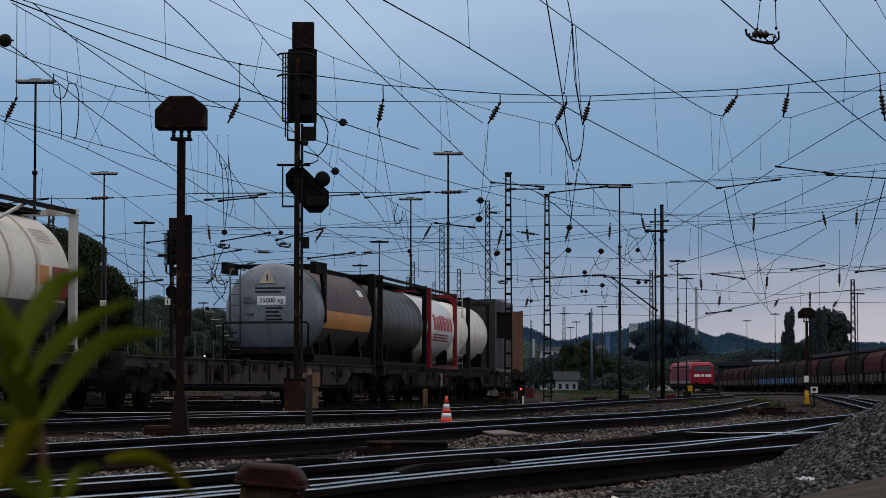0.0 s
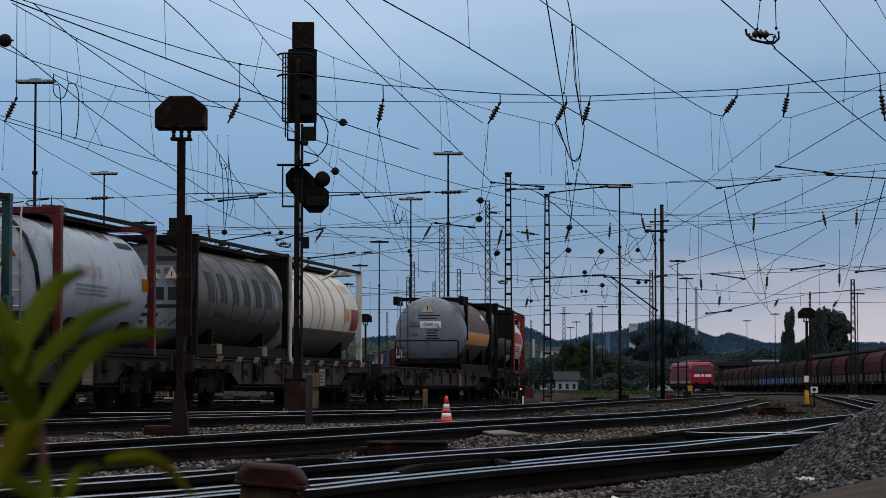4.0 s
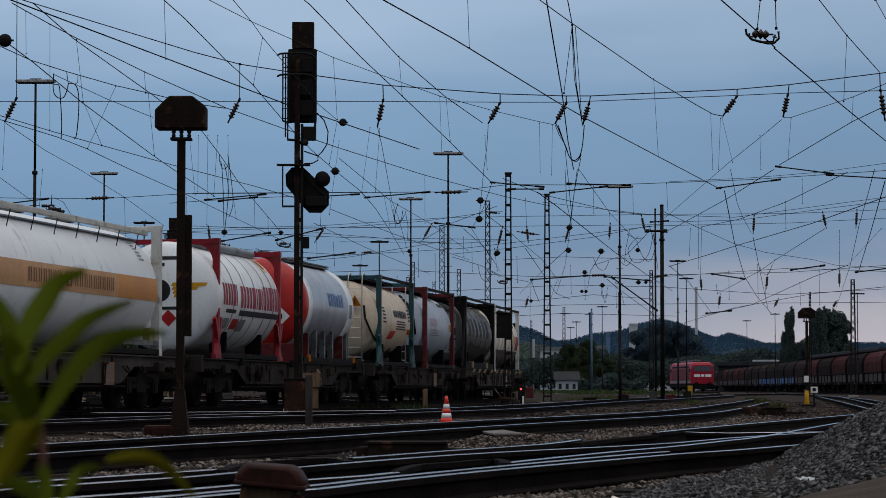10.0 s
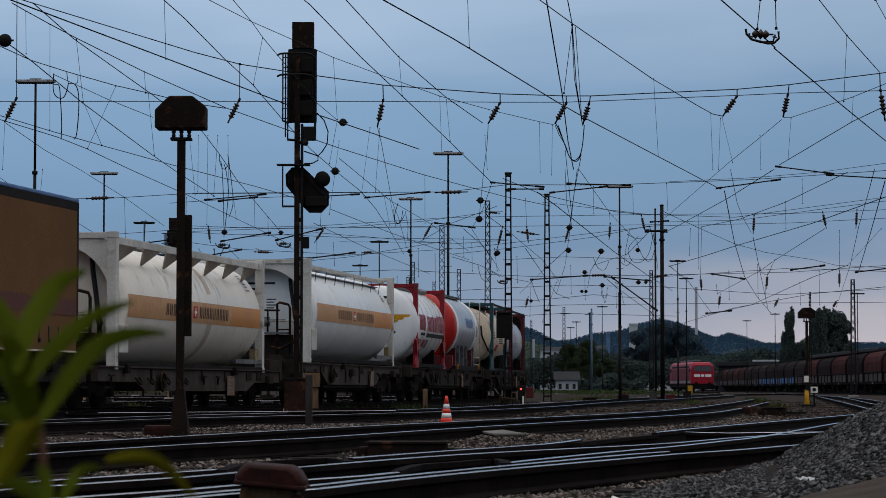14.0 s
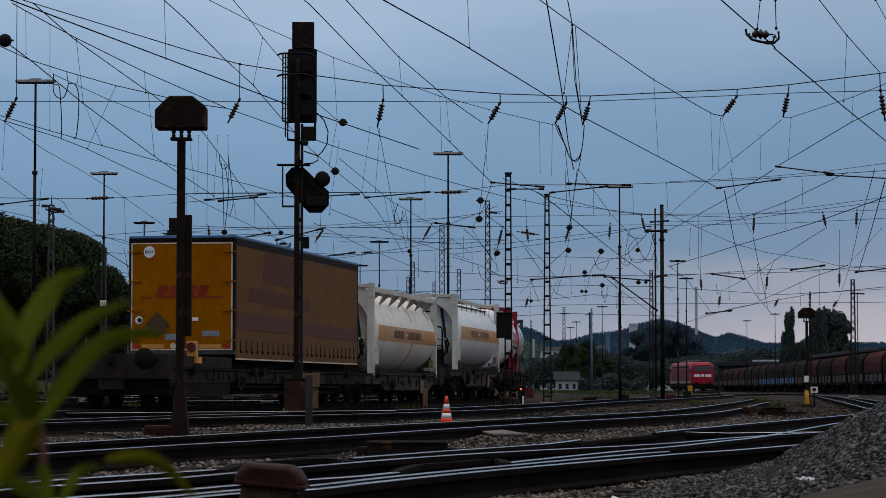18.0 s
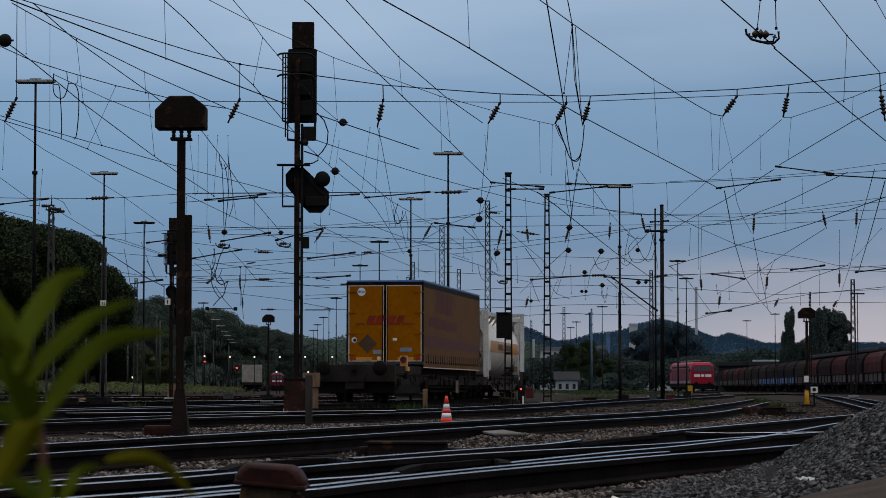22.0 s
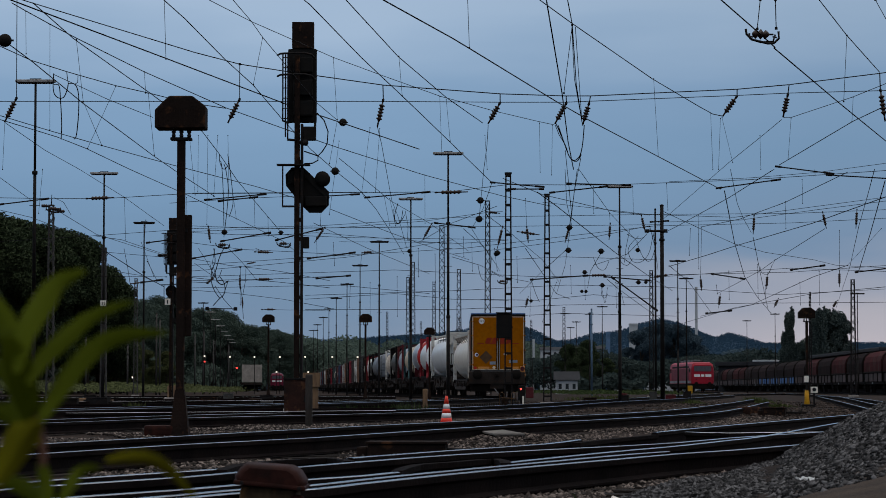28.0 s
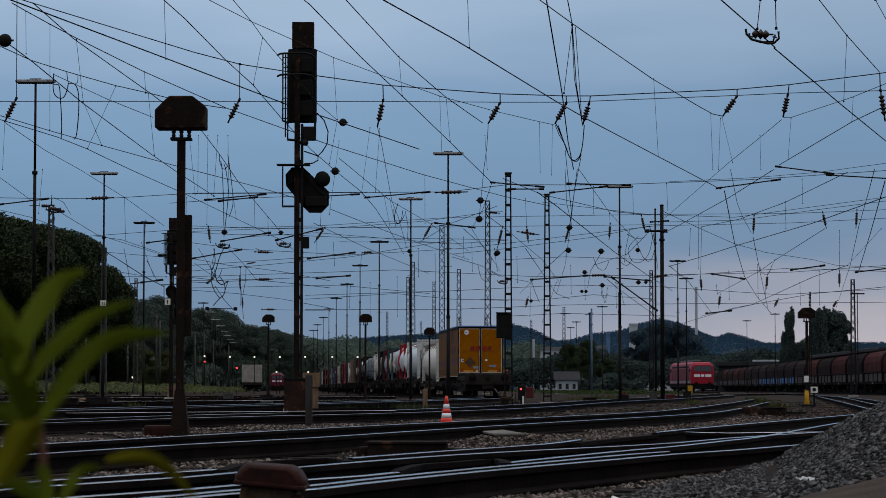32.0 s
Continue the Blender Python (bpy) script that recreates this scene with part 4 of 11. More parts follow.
    part("cross_flag", patch_on_tank(-0.36, -0.04, mid - 6, mid + 6, r, zc, 0.012, 3), M_PRINTRED, shell)
    part("cross_bar", patch_on_tank(-0.30, -0.10, mid - 1.2, mid + 1.2, r, zc, 0.016, 2), M_WHITECLEAN, shell)
    part("cross_bar", patch_on_tank(-0.235, -0.165, mid - 4, mid + 4, r, zc, 0.016, 2), M_WHITECLEAN, shell)
    rings_on(shell, [-h * 0.36, h * 0.3], r, zc, paint, 0.004, 0.05)
    small_print(shell, h - 1.2, h - 0.85, 28, 52, r, zc, M_LIGHTGREY, 6)
    if scalloped:
        part("stain", patch_on_tank(0.9, 1.25, -70, -1, r, zc, 0.006, 8), M_STAIN, shell, "brownish run of dirt")
        part("stain", patch_on_tank(0.95, 1.25, 18, 60, r, zc, 0.006, 8), M_STAIN, shell)
    # discharge hoppers under the belly, and the folds between them
    for y in (-h * 0.56, -0.1, h * 0.56):
        part("discharge_hopper", turned([(1.19, 0.28), (1.24, 0.34), (1.50, 0.80), (1.70, 0.90), (2.0, 0.95)], "Z", 28, (0, y, 0)), paint, t)
        part("outlet", turned([(1.17, 0.16), (1.22, 0.16)], "Z", 14, (0, y, 0)), M_GALV, t)
    # rear end gear
    end_print(shell, -0.75, zc + 0.78, 2, (0.95, 0.6), M_INK, 0.06, 0.15)
    end_print(shell, -0.62, zc + 0.34, 5, (0.36, 0.3, 0.4), M_INK, 0.028, 0.075)
    end_print(shell, -0.02, zc + 0.34, 5, (0.26, 0.2), M_INK, 0.028, 0.075)
    end_print(shell, -0.72, zc - 0.20, 1, (1.2,), M_INK, 0.06)
    bm = hose(bmesh.new(), [(0.62, -h + 0.42, 3.30), (0.66, -h + 0.38, 3.0), (0.74, -h + 0.36, 2.5), (0.80, -h + 0.34, 2.0), (0.84, -h + 0.3, 1.7)], 0.05)
    part("hose", bm, M_INK, t, "black hanging hose")
    part("platform", boxed(bmesh.new(), -1.0, 0.62, -h + 0.04, -h + 0.42, 1.84, 1.89), M_GALV, t)
    bm = bmesh.new()
    for x in (-0.95, -0.45, 0.1):
        rod(bm, (x, -h + 0.1, 1.89), (x, -h + 0.1, 2.48), 0.026, 8)
    rod(bm, (-0.95, -h + 0.1, 2.48), (0.42, -h + 0.1, 2.45), 0.026, 8)
    part("guard_rail", bm, M_STEEL, t)
    bm = hose(bmesh.new(), [(0.36, -h + 0.08, 1.32), (0.36, -h + 0.08, 2.62), (0.42, -h + 0.08, 2.66), (0.66, -h + 0.08, 2.60), (0.70, -h + 0.08, 2.5), (0.70, -h + 0.08, 1.32)], 0.034)
    rod(bm, (0.36, -h + 0.08, 1.95), (0.70, -h + 0.08, 1.95), 0.024, 6)
    part("pipe_frame", bm, M_REDRUST, t, "rusty bent frame round the outlet pipes")
    part("valve_pipe", rod(bmesh.new(), (-0.05, -h + 0.2, 2.18), (1.0, -h + 0.2, 2.18), 0.035), M_WHITEFRAME, t)
    part("valve_body", turned([(-0.10, 0.05), (-0.10, 0.13), (0.10, 0.13), (0.10, 0.05)], "X", 18, (0.02, -h + 0.2, 2.16)), M_GALV, t)
    part("valve_wheel", turned([(-0.02, 0.08), (-0.02, 0.14), (0.02, 0.14), (0.02, 0.08)], "Y", 18, (-0.62, -h + 0.16, 2.1)), M_GALV, t)
    bm = bmesh.new()
    hose(bm, [(0.2, -h + 0.06, 1.5), (0.45, -h + 0.02, 1.45), (0.8, -h + 0.05, 1.62), (0.94, -h + 0.1, 2.0), (0.86, -h + 0.1, 2.2)], 0.035)
    part("drain_hose", bm, M_RUSTY, t)
    part("lower_panel", block(-1.0, 0.72, -h + 0.30, -h + 0.38, 1.24, 1.82), M_WAGON, t, "dark brown panel under the platform")
    for x in (-0.85, -0.2):
        part("outlet_stub", turned([(0, 0.05), (0.02, 0.12), (0.16, 0.12), (0.18, 0.04)], "Y", 16, (x, -h + 0.10, 1.55)), M_GALV, t)
    part("equipment_cabinet", block(1.06, 1.25, -h + 0.25, -h + 0.85, 1.42, 1.98, 0.02), M_WHITEFRAME, t, "white equipment box on the side")
    part("placard_panel", block(1.10, 1.24, h - 0.85, h - 0.50, 1.40, 1.66), M_LASHING, t, "worn tan notice panel")
    part("side_beam", block(1.14, 1.24, h - 2.6, h - 0.2, 1.30, 1.40), M_GALV, t)
    return t


def framed_tank(L, frame_mat, body_mat, label, r=1.16, top=3.80, dome=0.45, overhang=0.0, splay=0.0, gusset=0.0, top_rail=True, sink=0.0):
    t = thing("tank_container", Matrix(), label, "tank container", GROUP)
    h, zc = L / 2, min(Z0 + 0.22 + r, top - 0.04 - r) - sink
    shell = tank_shell(t, -h + 0.12 - overhang, h - 0.12 + overhang * 0.3, r, zc, body_mat, dome, dome)
    frame_set(t, -h, h, Z0, top, frame_mat, 1.22, 0.15, top_rail, gusset, splay)
    saddles(t, -h * 0.55, h * 0.55, r, zc, Z0, M_BLACK)
    walkway(t, -h + 0.25, h - 0.25, top - 0.06, M_STEEL)
    return t, shell, h, zc

M_DUSTY = material("dusty_off_white_paint", (0.72, 0.66, 0.58), 0.45, second=(0.62, 0.565, 0.49), scale=1.2, fine=30.0, dirt=(0.40, 0.34, 0.28), dirt_amount=0.12, stretch=(1, 1, 0.35))


def load(t, rear, front, wagon):
    middle, pivot = wagon
    rides(t, middle, pivot, (rear + front) / 2 - middle)


# the tail: the yellow swap body on its own wagon
W_TAIL = flat_wagon(-5.4, 14.6, "low dark container flat wagon at the train's tail", (4.9, 0.0))
load(curtain_body(13.6, 1.275), 0.0, 13.6, (6.8, 5.5))
_lamp = tail_lamp(1.19, 0.0, 1.10)
load(_lamp, -3.25, -3.15, W_TAIL)

flat_wagon(14.6, 29.6, "low dark grey container flat wagon under a white tank", (0.0, 1.0), paint=M_SOLEPALE)
load(lowered(white_silo(11.7, True, M_WHITEPAINT), 0.30), 15.95, 27.65, (22.45, 4.85))
W_B = flat_wagon(30.6, 45.6, "worn grey-brown container flat wagon under a white tank", paint=M_SOLEPALE)
load(white_silo(11.7, False, M_WHITECLEAN), 32.4, 44.1, W_B)

W_C = flat_wagon(46.9, 64.6, "dark container flat wagon under two tanks")
# white tank in a red frame
_t, _s, _h, _zc = framed_tank(5.9, M_RED, M_WHITECLEAN, "white tank container with maroon lettering in a red frame", 1.25, 3.81, 0.34, 0.46, 0.16, 0.4, False, 0.02)
for _y in (-1.7, -0.75, 0.25, 1.25, 2.0):
    part("seam_band", patch_on_tank(_y, _y + 0.05, -60, 75, 1.25, _zc, 0.007, 14), M_INK, _s)
word_blocks(_s, -2.62, -1.3, -8, 15, 1.25, _zc, M_MAROON, 3, 2, 0.16)
word_blocks(_s, -1.05, 2.75, -9, 17, 1.25, _zc, M_MAROON, 7, 5, 0.16)
part("lettering_bar", patch_on_tank(-1.1, 2.65, -18, -12, 1.25, _zc, 0.009, 4), M_INK, _s, "black bar of lettering")
part("lettering_bar", patch_on_tank(-2.3, -1.4, -16, -12, 1.25, _zc, 0.009, 4), M_INK, _s)
part("placard", patch_on_tank(-1.5, -0.95, -34, -22, 1.25, _zc, 0.009, 4), M_PRINTRED, _s)
part("placard", patch_on_tank(-0.85, -0.3, -36, -22, 1.25, _zc, 0.009, 4), M_LIGHTGREY, _s)
part("placard", patch_on_tank(-2.3, -1.8, -34, -22, 1.25, _zc, 0.009, 4), M_LIGHTGREY, _s)
part("placard", patch_on_tank(-1.7, -1.2, -50, -40, 1.25, _zc, 0.009, 4), M_PRINTRED, _s)
part("certificate", patch_on_tank(2.0, 2.5, 38, 62, 1.25, _zc, 0.009, 4), M_CREAM, _s)
part("certificate", patch_on_tank(2.15, 2.35, 42, 56, 1.25, _zc, 0.014, 4), M_YELLOW, _s)
part("lagging_roll", turned([(-2.7, 0.02), (-2.68, 0.10), (2.5, 0.10), (2.52, 0.02)], "Y", 16, (0.55, 0, 3.72)), M_LIGHTGREY, _t, "pale rolled pipe along the crown")
_e = -_h + 0.12 - 0.46
end_print(_s, -0.30, _zc + 0.90, 2, (0.62, 0.34), M_INK, 0.08, 0.15)
part("emblem_ring", turned([(0, 0.25), (0.04, 0.25), (0.04, 0.18), (0.0, 0.18)], "Y", 28, (-0.06, _e - 0.006, _zc + 0.12)), M_INK, _s, "round black emblem")
part("emblem_hub", turned([(0, 0.12), (0.02, 0.12)], "Y", 20, (-0.06, _e - 0.004, _zc + 0.12)), M_PRINTRED, _s)
for _i in range(4):
    part("emblem_wing", on_dome(_s, 0.20 + 0.02 * _i, 0.98 - 0.19 * _i, _zc + 0.22 - 0.085 * _i, _zc + 0.30 - 0.085 * _i, 0.009, 0.5), M_YELLOWPLASTIC, _s, "yellow wing of the emblem")
end_print(_s, -0.35, _zc - 0.24, 1, (0.90,), M_INK, 0.07)
dome_diamond(_s, 0.14, _zc - 0.50, 0.27, M_PRINTRED, "red hazard placard")
load(_t, 48.6, 54.5, W_C)

# bare silver tank with a red rear end
_t = thing("tank_container", Matrix(), "silver tank with a red rear end on grey legs", "tank container", GROUP)
_h, _zc, _r = 3.35, 2.62, 1.20
_s = tank_shell(_t, -_h + 0.05, _h - 0.05, _r, _zc, M_SILVER, 0.45, 0.45)
part("end_cap", turned([(_y - 0.012, _q + 0.004) for _y, _q in shell_profile(-_h + 0.05, 0, _r, 0.45, 0.1)[:11]] + [(-_h + 0.62, _r + 0.012), (-_h + 0.62, _r - 0.05)], "Y", 48, (0, 0, _zc)), M_CAPRED, _s, "red painted tank end")
part("end_band", turned([(-_h + 0.62, _r - 0.02), (-_h + 0.62, _r + 0.006), (-_h + 1.15, _r + 0.006), (-_h + 1.15, _r - 0.02)], "Y", 48, (0, 0, _zc)), M_WHITECLEAN, _s)
part("end_band", turned([(_h - 1.25, _r - 0.02), (_h - 1.25, _r + 0.012), (_h - 0.55, _r + 0.012), (_h - 0.55, _r - 0.02)], "Y", 48, (0, 0, _zc)), M_WHITECLEAN, _s)
word_blocks(_s, -0.3, 1.6, 1, 18, _r, _zc, M_BLUE, 6, 7, 0.3)
part("label_panel", patch_on_tank(_h - 1.1, _h - 0.75, -12, 6, _r, _zc, 0.016, 4), M_LIGHTGREY, _s)
part("lightning_mark", patch_on_tank(_h - 1.0, _h - 0.7, -38, -22, _r, _zc, 0.018, 4), M_WHITECLEAN, _s)
part("hazard_placard", on_dome(_s, 0.36, 0.74, _zc - 0.52, _zc - 0.14, 0.03, 0.0, radians(45)), M_WHITECLEAN, _s, "white hazard placard with a black sign")
part("placard_sign", on_dome(_s, 0.47, 0.63, _zc - 0.40, _zc - 0.27, 0.036), M_INK, _s)
walkway(_t, -_h + 0.8, _h - 0.9, _zc + _r - 0.02, M_GALV)
saddles(_t, -_h * 0.62, _h * 0.62, _r, _zc, Z0, M_DARKRED)
for _y in (-1.2, -0.2, 0.8, 2.6):
    part("saddle_leg", block(0.92, 1.06, _y - 0.06, _y + 0.06, Z0 + 0.1, 1.98), M_GALV, _t)
for _sx in (-1, 1):
    part("base_rail", block(*sorted((_sx * 1.22, _sx * 1.08)), -_h + 0.1, _h - 0.1, Z0, Z0 + 0.14, 0.01), M_BLACK, _t)
part("end_beam", block(-1.1, 1.1, -_h + 0.12, -_h + 0.3, Z0, Z0 + 0.5, 0.02), M_DARKRED, _t)
part("marker", block(1.18, 1.24, -_h + 0.5, -_h + 0.75, Z0 + 0.02, Z0 + 0.2), M_YELLOW, _t)
part("marker", block(1.18, 1.24, _h - 0.75, _h - 0.5, Z0 + 0.02, Z0 + 0.2), M_YELLOW, _t)
load(_t, 56.95, 63.65, W_C)

W_D = flat_wagon(65.6, 83.0, "dark container flat wagon under two tanks")
# cream tank in a teal frame
_t, _s, _h, _zc = framed_tank(5.95, M_TEAL, M_CREAM, "cream tank container in a teal frame with splayed feet", 1.17, 3.80, 0.45, 0.45, 0.28)
drips(_s, -2.5, 2.6, 88, 54, 26, 1.17, _zc, M_CROWNGRIME, 2, label="black grime run down from the crown")
# The belly is browner and darker below an uneven edge.
drips(_s, -2.4, 2.5, -85, -50, 16, 1.17, _zc, M_LOWFLANK, 3)
word_blocks(_s, -0.4, 1.9, 6, 17, 1.17, _zc, M_INK, 7, 4, 0.25)
small_print(_s, 0.0, 1.9, -12, 3, 1.17, _zc, M_INK, 4)
small_print(_s, -2.3, -1.7, -4, 22, 1.17, _zc, M_INK, 5)
small_print(_s, 2.1, 2.6, 2, 24, 1.17, _zc, M_INK, 4)
part("hazard_placard", patch_on_tank(-1.2, -0.3, -28, -15, 1.17, _zc, 0.012, 4, 0.35), M_PRINTRED, _s, "red and orange hazard placard")
part("certificate", patch_on_tank(2.0, 2.5, -18, -10, 1.17, _zc, 0.012, 4), M_YELLOW, _s)
_e = -_h + 0.12 - 0.45
end_print(_s, -0.72, _zc + 0.75, 8, (0.45, 0.28, 0.42, 0.42), M_INK, 0.05, 0.105)
end_print(_s, -0.72, _zc - 0.5, 5, (0.3, 0.42), M_INK, 0.05, 0.105)
part("ladder", ladder(0.30, 0.72, _e - 0.06, Z0 + 0.1, 3.60), M_WHITEFRAME, _t, "white rear ladder")
warn_triangle(_t, 0.51, _e - 0.095, _zc + 0.5, 0.2)
bm = hose(bmesh.new(), [(0.75, _e + 0.1, _zc + 0.4), (0.8, _e + 0.05, _zc), (1.0, _e + 0.2, _zc - 0.5), (1.1, _e + 0.4, _zc - 0.7)], 0.03)
part("drain_pipe", bm, M_STEEL, _t)
for _x0, _x1 in ((-0.9, -0.3), (-0.2, 0.25)):
    bm = hose(bmesh.new(), [(_x0, _e - 0.25, Z0 + 0.0), (_x0, _e - 0.25, _zc - 0.35), (_x0 + 0.06, _e - 0.25, _zc - 0.28), (_x1 - 0.06, _e - 0.25, _zc - 0.28), (_x1, _e - 0.25, _zc - 0.35), (_x1, _e - 0.25, Z0 + 0.0)], 0.03)
    part("hoop_rail", bm, M_STEEL, _t)
load(_t, 67.1, 73.05, W_D)

# pale blue-white tank in a dark red frame
_t, _s, _h, _zc = framed_tank(6.05, M_DARKRED, M_BLUEWHITE, "pale blue-white tank container in a dark red frame", 1.17, 3.78, 0.42, 0.35, 0.0, 0.3)
drips(_s, -2.6, 2.6, 88, 60, 22, 1.17, _zc, M_CROWNGRIME, 8, label="black grime run down from the crown")
word_blocks(_s, -2.1, -0.2, 2, 14, 1.17, _zc, M_FADEDPINK, 5, 8, 0.3)
small_print(_s, -2.0, 0.2, -14, -2, 1.17, _zc, M_LIGHTGREY, 3)
part("certificate", patch_on_tank(2.2, 2.6, -4, 8, 1.17, _zc, 0.012, 4), M_YELLOW, _s)
part("certificate", patch_on_tank(1.4, 2.4, 40, 48, 1.17, _zc, 0.012, 4), M_INK, _s)
_e = -_h + 0.12 - 0.35
part("ladder", ladder(0.1, 0.55, _e - 0.05, Z0 + 0.1, 3.60), M_WHITEFRAME, _t, "white rear ladder")
warn_triangle(_t, 0.33, _e - 0.09, _zc + 0.45, 0.17)
part("hose", hose(bmesh.new(), [(0.3, _e + 0.2, 3.5), (0.6, _e + 0.08, 3.2), (0.8, _e + 0.06, 2.7), (0.86, _e + 0.1, 2.2)], 0.04), M_INK, _t)
part("spill_box", block(0.2, 1.05, _e + 0.05, _e + 0.35, Z0 + 0.2, Z0 + 0.75, 0.02), M_STEEL, _t)
load(_t, 75.6, 81.65, W_D)

W_E = flat_wagon(84.1, 103.4, "brown-grey container flat wagon under two tanks", None, M_LIGHTGREY, paint=M_SOLEPALE)
# grey tank in a black frame
_t, _s, _h, _zc = framed_tank(8.55, M_BLACK, M_STREAKED, "streaked grey tank container with dark lettering in a black frame", 1.17, 3.80, 0.30, 0.0, 0.0, 0.9)
word_blocks(_s, -3.1, 3.3, -6, 28, 1.17, _zc, M_INK, 6, 9, 0.5)
# Lower flank in a darker brown, its edge uneven.
drips(_s, -4.0, 4.0, -85, -22, 14, 1.17, _zc, M_LOWFLANK, 5, label="darker brown lower flank with an uneven edge", lift=0.022)
drips(_s, -4.0, 4.0, 88, 52, 18, 1.17, _zc, M_CROWNGRIME, 6, label="black grime round the crown", lift=0.004)
part("pale_patch", patch_on_tank(3.05, 3.3, -4, 24, 1.17, _zc, 0.010, 4), M_LIGHTGREY, _s)
for _sx in (-1, 1):
    part("diagonal_brace", boxed(bmesh.new(), *sorted((_sx * 1.21, _sx * 1.15)), -0.09, 0.09, 0, 2.75, Matrix.Translation((0, -_h + 0.25, 3.72)) @ Matrix.Rotation(radians(180 - 24), 4, "X")), M_BLACK, _t)
rings_on(_s, [-2.4, -0.9, 0.6, 2.1], 1.17, _zc, M_GREYTANK, 0.008, 0.06)
for _y in (-2.6, 1.6):
    part("marker_plate", block(1.10, 1.235, _y, _y + 0.42, Z0 + 0.10, Z0 + 0.33), M_LASHING, _t, "worn yellow notice plate")
part("side_skirt", block(1.12, 1.20, -_h + 0.2, _h - 0.2, Z0 + 0.13, Z0 + 0.30), M_BLACK, _t)
_e = -_h + 0.12
end_print(_s, 0.05, _zc + 0.85, 1, (0.75,), M_INK, 0.11)
for _x in (0.2, 0.62):
    warn_triangle(_t, _x, _e - 0.004, _zc + 0.45, 0.17, M_CREAM)
part("end_panel", on_dome(_s, -0.8, 0.8, _zc - 0.75, _zc + 0.65, 0.004), M_LIGHTGREY, _s, "pale lettered end panel")
for _i in range(4):
    part("name_block", on_dome(_s, -0.55 + _i * 0.36, -0.28 + _i * 0.36, _zc - 0.12, _zc + 0.16, 0.01), M_INK, _s)
end_print(_s, -0.5, _zc - 0.22, 2, (1.3, 0.8), M_INK, 0.08, 0.18)
load(_t, 84.65, 93.2, W_E)

# pale ribbed tank in a white frame
_t, _s, _h, _zc = framed_tank(8.7, M_WHITEFRAME, M_DUSTY, "off-white ribbed tank container in a white frame", 1.22, 3.78, 0.40, sink=0.06)
rings_on(_s, [-3.0, -1.9, -1.0, -0.5, 0.7, 2.1], 1.22, _zc, M_STAIN, 0.03, 0.06)
for _y in (-2.0, 1.6):
    for _sx in (-1, 1):
        bm = rod(bmesh.new(), (_sx * 1.16, _y, 3.70), (_sx * 0.75, _y - 0.5, _zc + 0.9), 0.035)
        part("rail_stay", bm, M_WHITEFRAME, _t)
# Darker grey-brown plate over the lower flank.
part("wet_belly", patch_on_tank(-_h + 0.5, _h - 0.5, -80, -22, 1.22, _zc, 0.034, 8), M_BELLY, _s, "darker grey-brown lower flank")
part("hazard_placard", patch_on_tank(2.0, 2.7, -8, 8, 1.22, _zc, 0.012, 4), M_ORANGE, _s)
part("hazard_placard", patch_on_tank(2.9, 3.8, -20, 8, 1.22, _zc, 0.012, 4), M_RED, _s, "red and grey placard")
small_print(_s, 2.5, 3.5, 30, 46, 1.22, _zc, M_STAIN, 5)
load(_t, 93.4, 102.1, W_E)

# the empty end of a wagon, then a grey tank on it
W_F = flat_wagon(104.6, 129.6, "rusty brown container flat wagon, its rear half empty", paint=M_SOLEPALE)
_t = thing("tank_container", Matrix(), "grimy grey tank with an orange band and black end frames", "tank container", GROUP)
_h, _zc, _r = 4.0, 2.48, 1.27
_s = tank_shell(_t, -_h + 0.05, _h - 0.2, _r, _zc, M_BLUEGREY, 0.55, 0.4)
part("colour_band", patch_on_tank(-_h + 1.32, _h - 0.8, -20, 1, _r, _zc, 0.014, 5), M_ORANGE, _s, "orange band")
part("dark_flank", patch_on_tank(-_h + 1.3, _h - 0.7, -85, -20, _r, _zc, 0.010, 10), M_LOWFLANK, _s, "dark brown lower flank")
part("upper_flank", patch_on_tank(-_h + 1.3, _h - 0.7, 1, 86, _r, _zc, 0.010, 12), M_MAUVE, _s, "dull maroon upper flank")
part("marker_plate", patch_on_tank(_h - 1.8, _h - 1.2, 26, 36, _r, _zc, 0.014, 4), M_WHITECLEAN, _s)
_e = -_h + 0.05
warn_triangle(_s, -0.02, _e + 0.05, _zc + 0.86, 0.25, M_CREAM)
end_print(_s, -0.35, _zc + 0.60, 2, (0.80, 0.7), M_STEEL, 0.04, 0.1)
part("weight_plate", on_dome(_s, -0.28, 0.48, _zc + 0.14, _zc + 0.37, 0.008), M_WHITECLEAN, _s, "white plate with the permitted weight")
lettered(_s, "35000 kg", Matrix.Translation((0.10, _e - 0.016, _zc + 0.255)) @ Matrix.Rotation(radians(90), 4, "X"), 0.18, M_INK)
for _words, _x, _z in (("MAX", -0.52, 0.30), ("GROSS", -0.48, 0.20), ("TARE", -0.50, -0.12)):
    lettered(_s, _words, Matrix.Translation((_x, _e - 0.004, _zc + _z)) @ Matrix.Rotation(radians(90), 4, "X"), 0.12, M_INK)
end_print(_s, -0.05, _zc + 0.07, 4, (0.46, 0.36, 0.42), M_STEEL, 0.04, 0.10)
bm = bmesh.new()
_rows = [[bm.verts.new((x, y, z)) for y, z in ((-_h + 0.72, 3.76), (-_h + 1.42, 3.76), (-_h + 1.42, _zc - 0.30), (-_h + 1.30, _zc - 0.30), (-_h + 1.16, _zc + 0.55))] for x in (1.20, 1.29)]
bm.faces.new(_rows[0]), bm.faces.new(_rows[1][::-1])
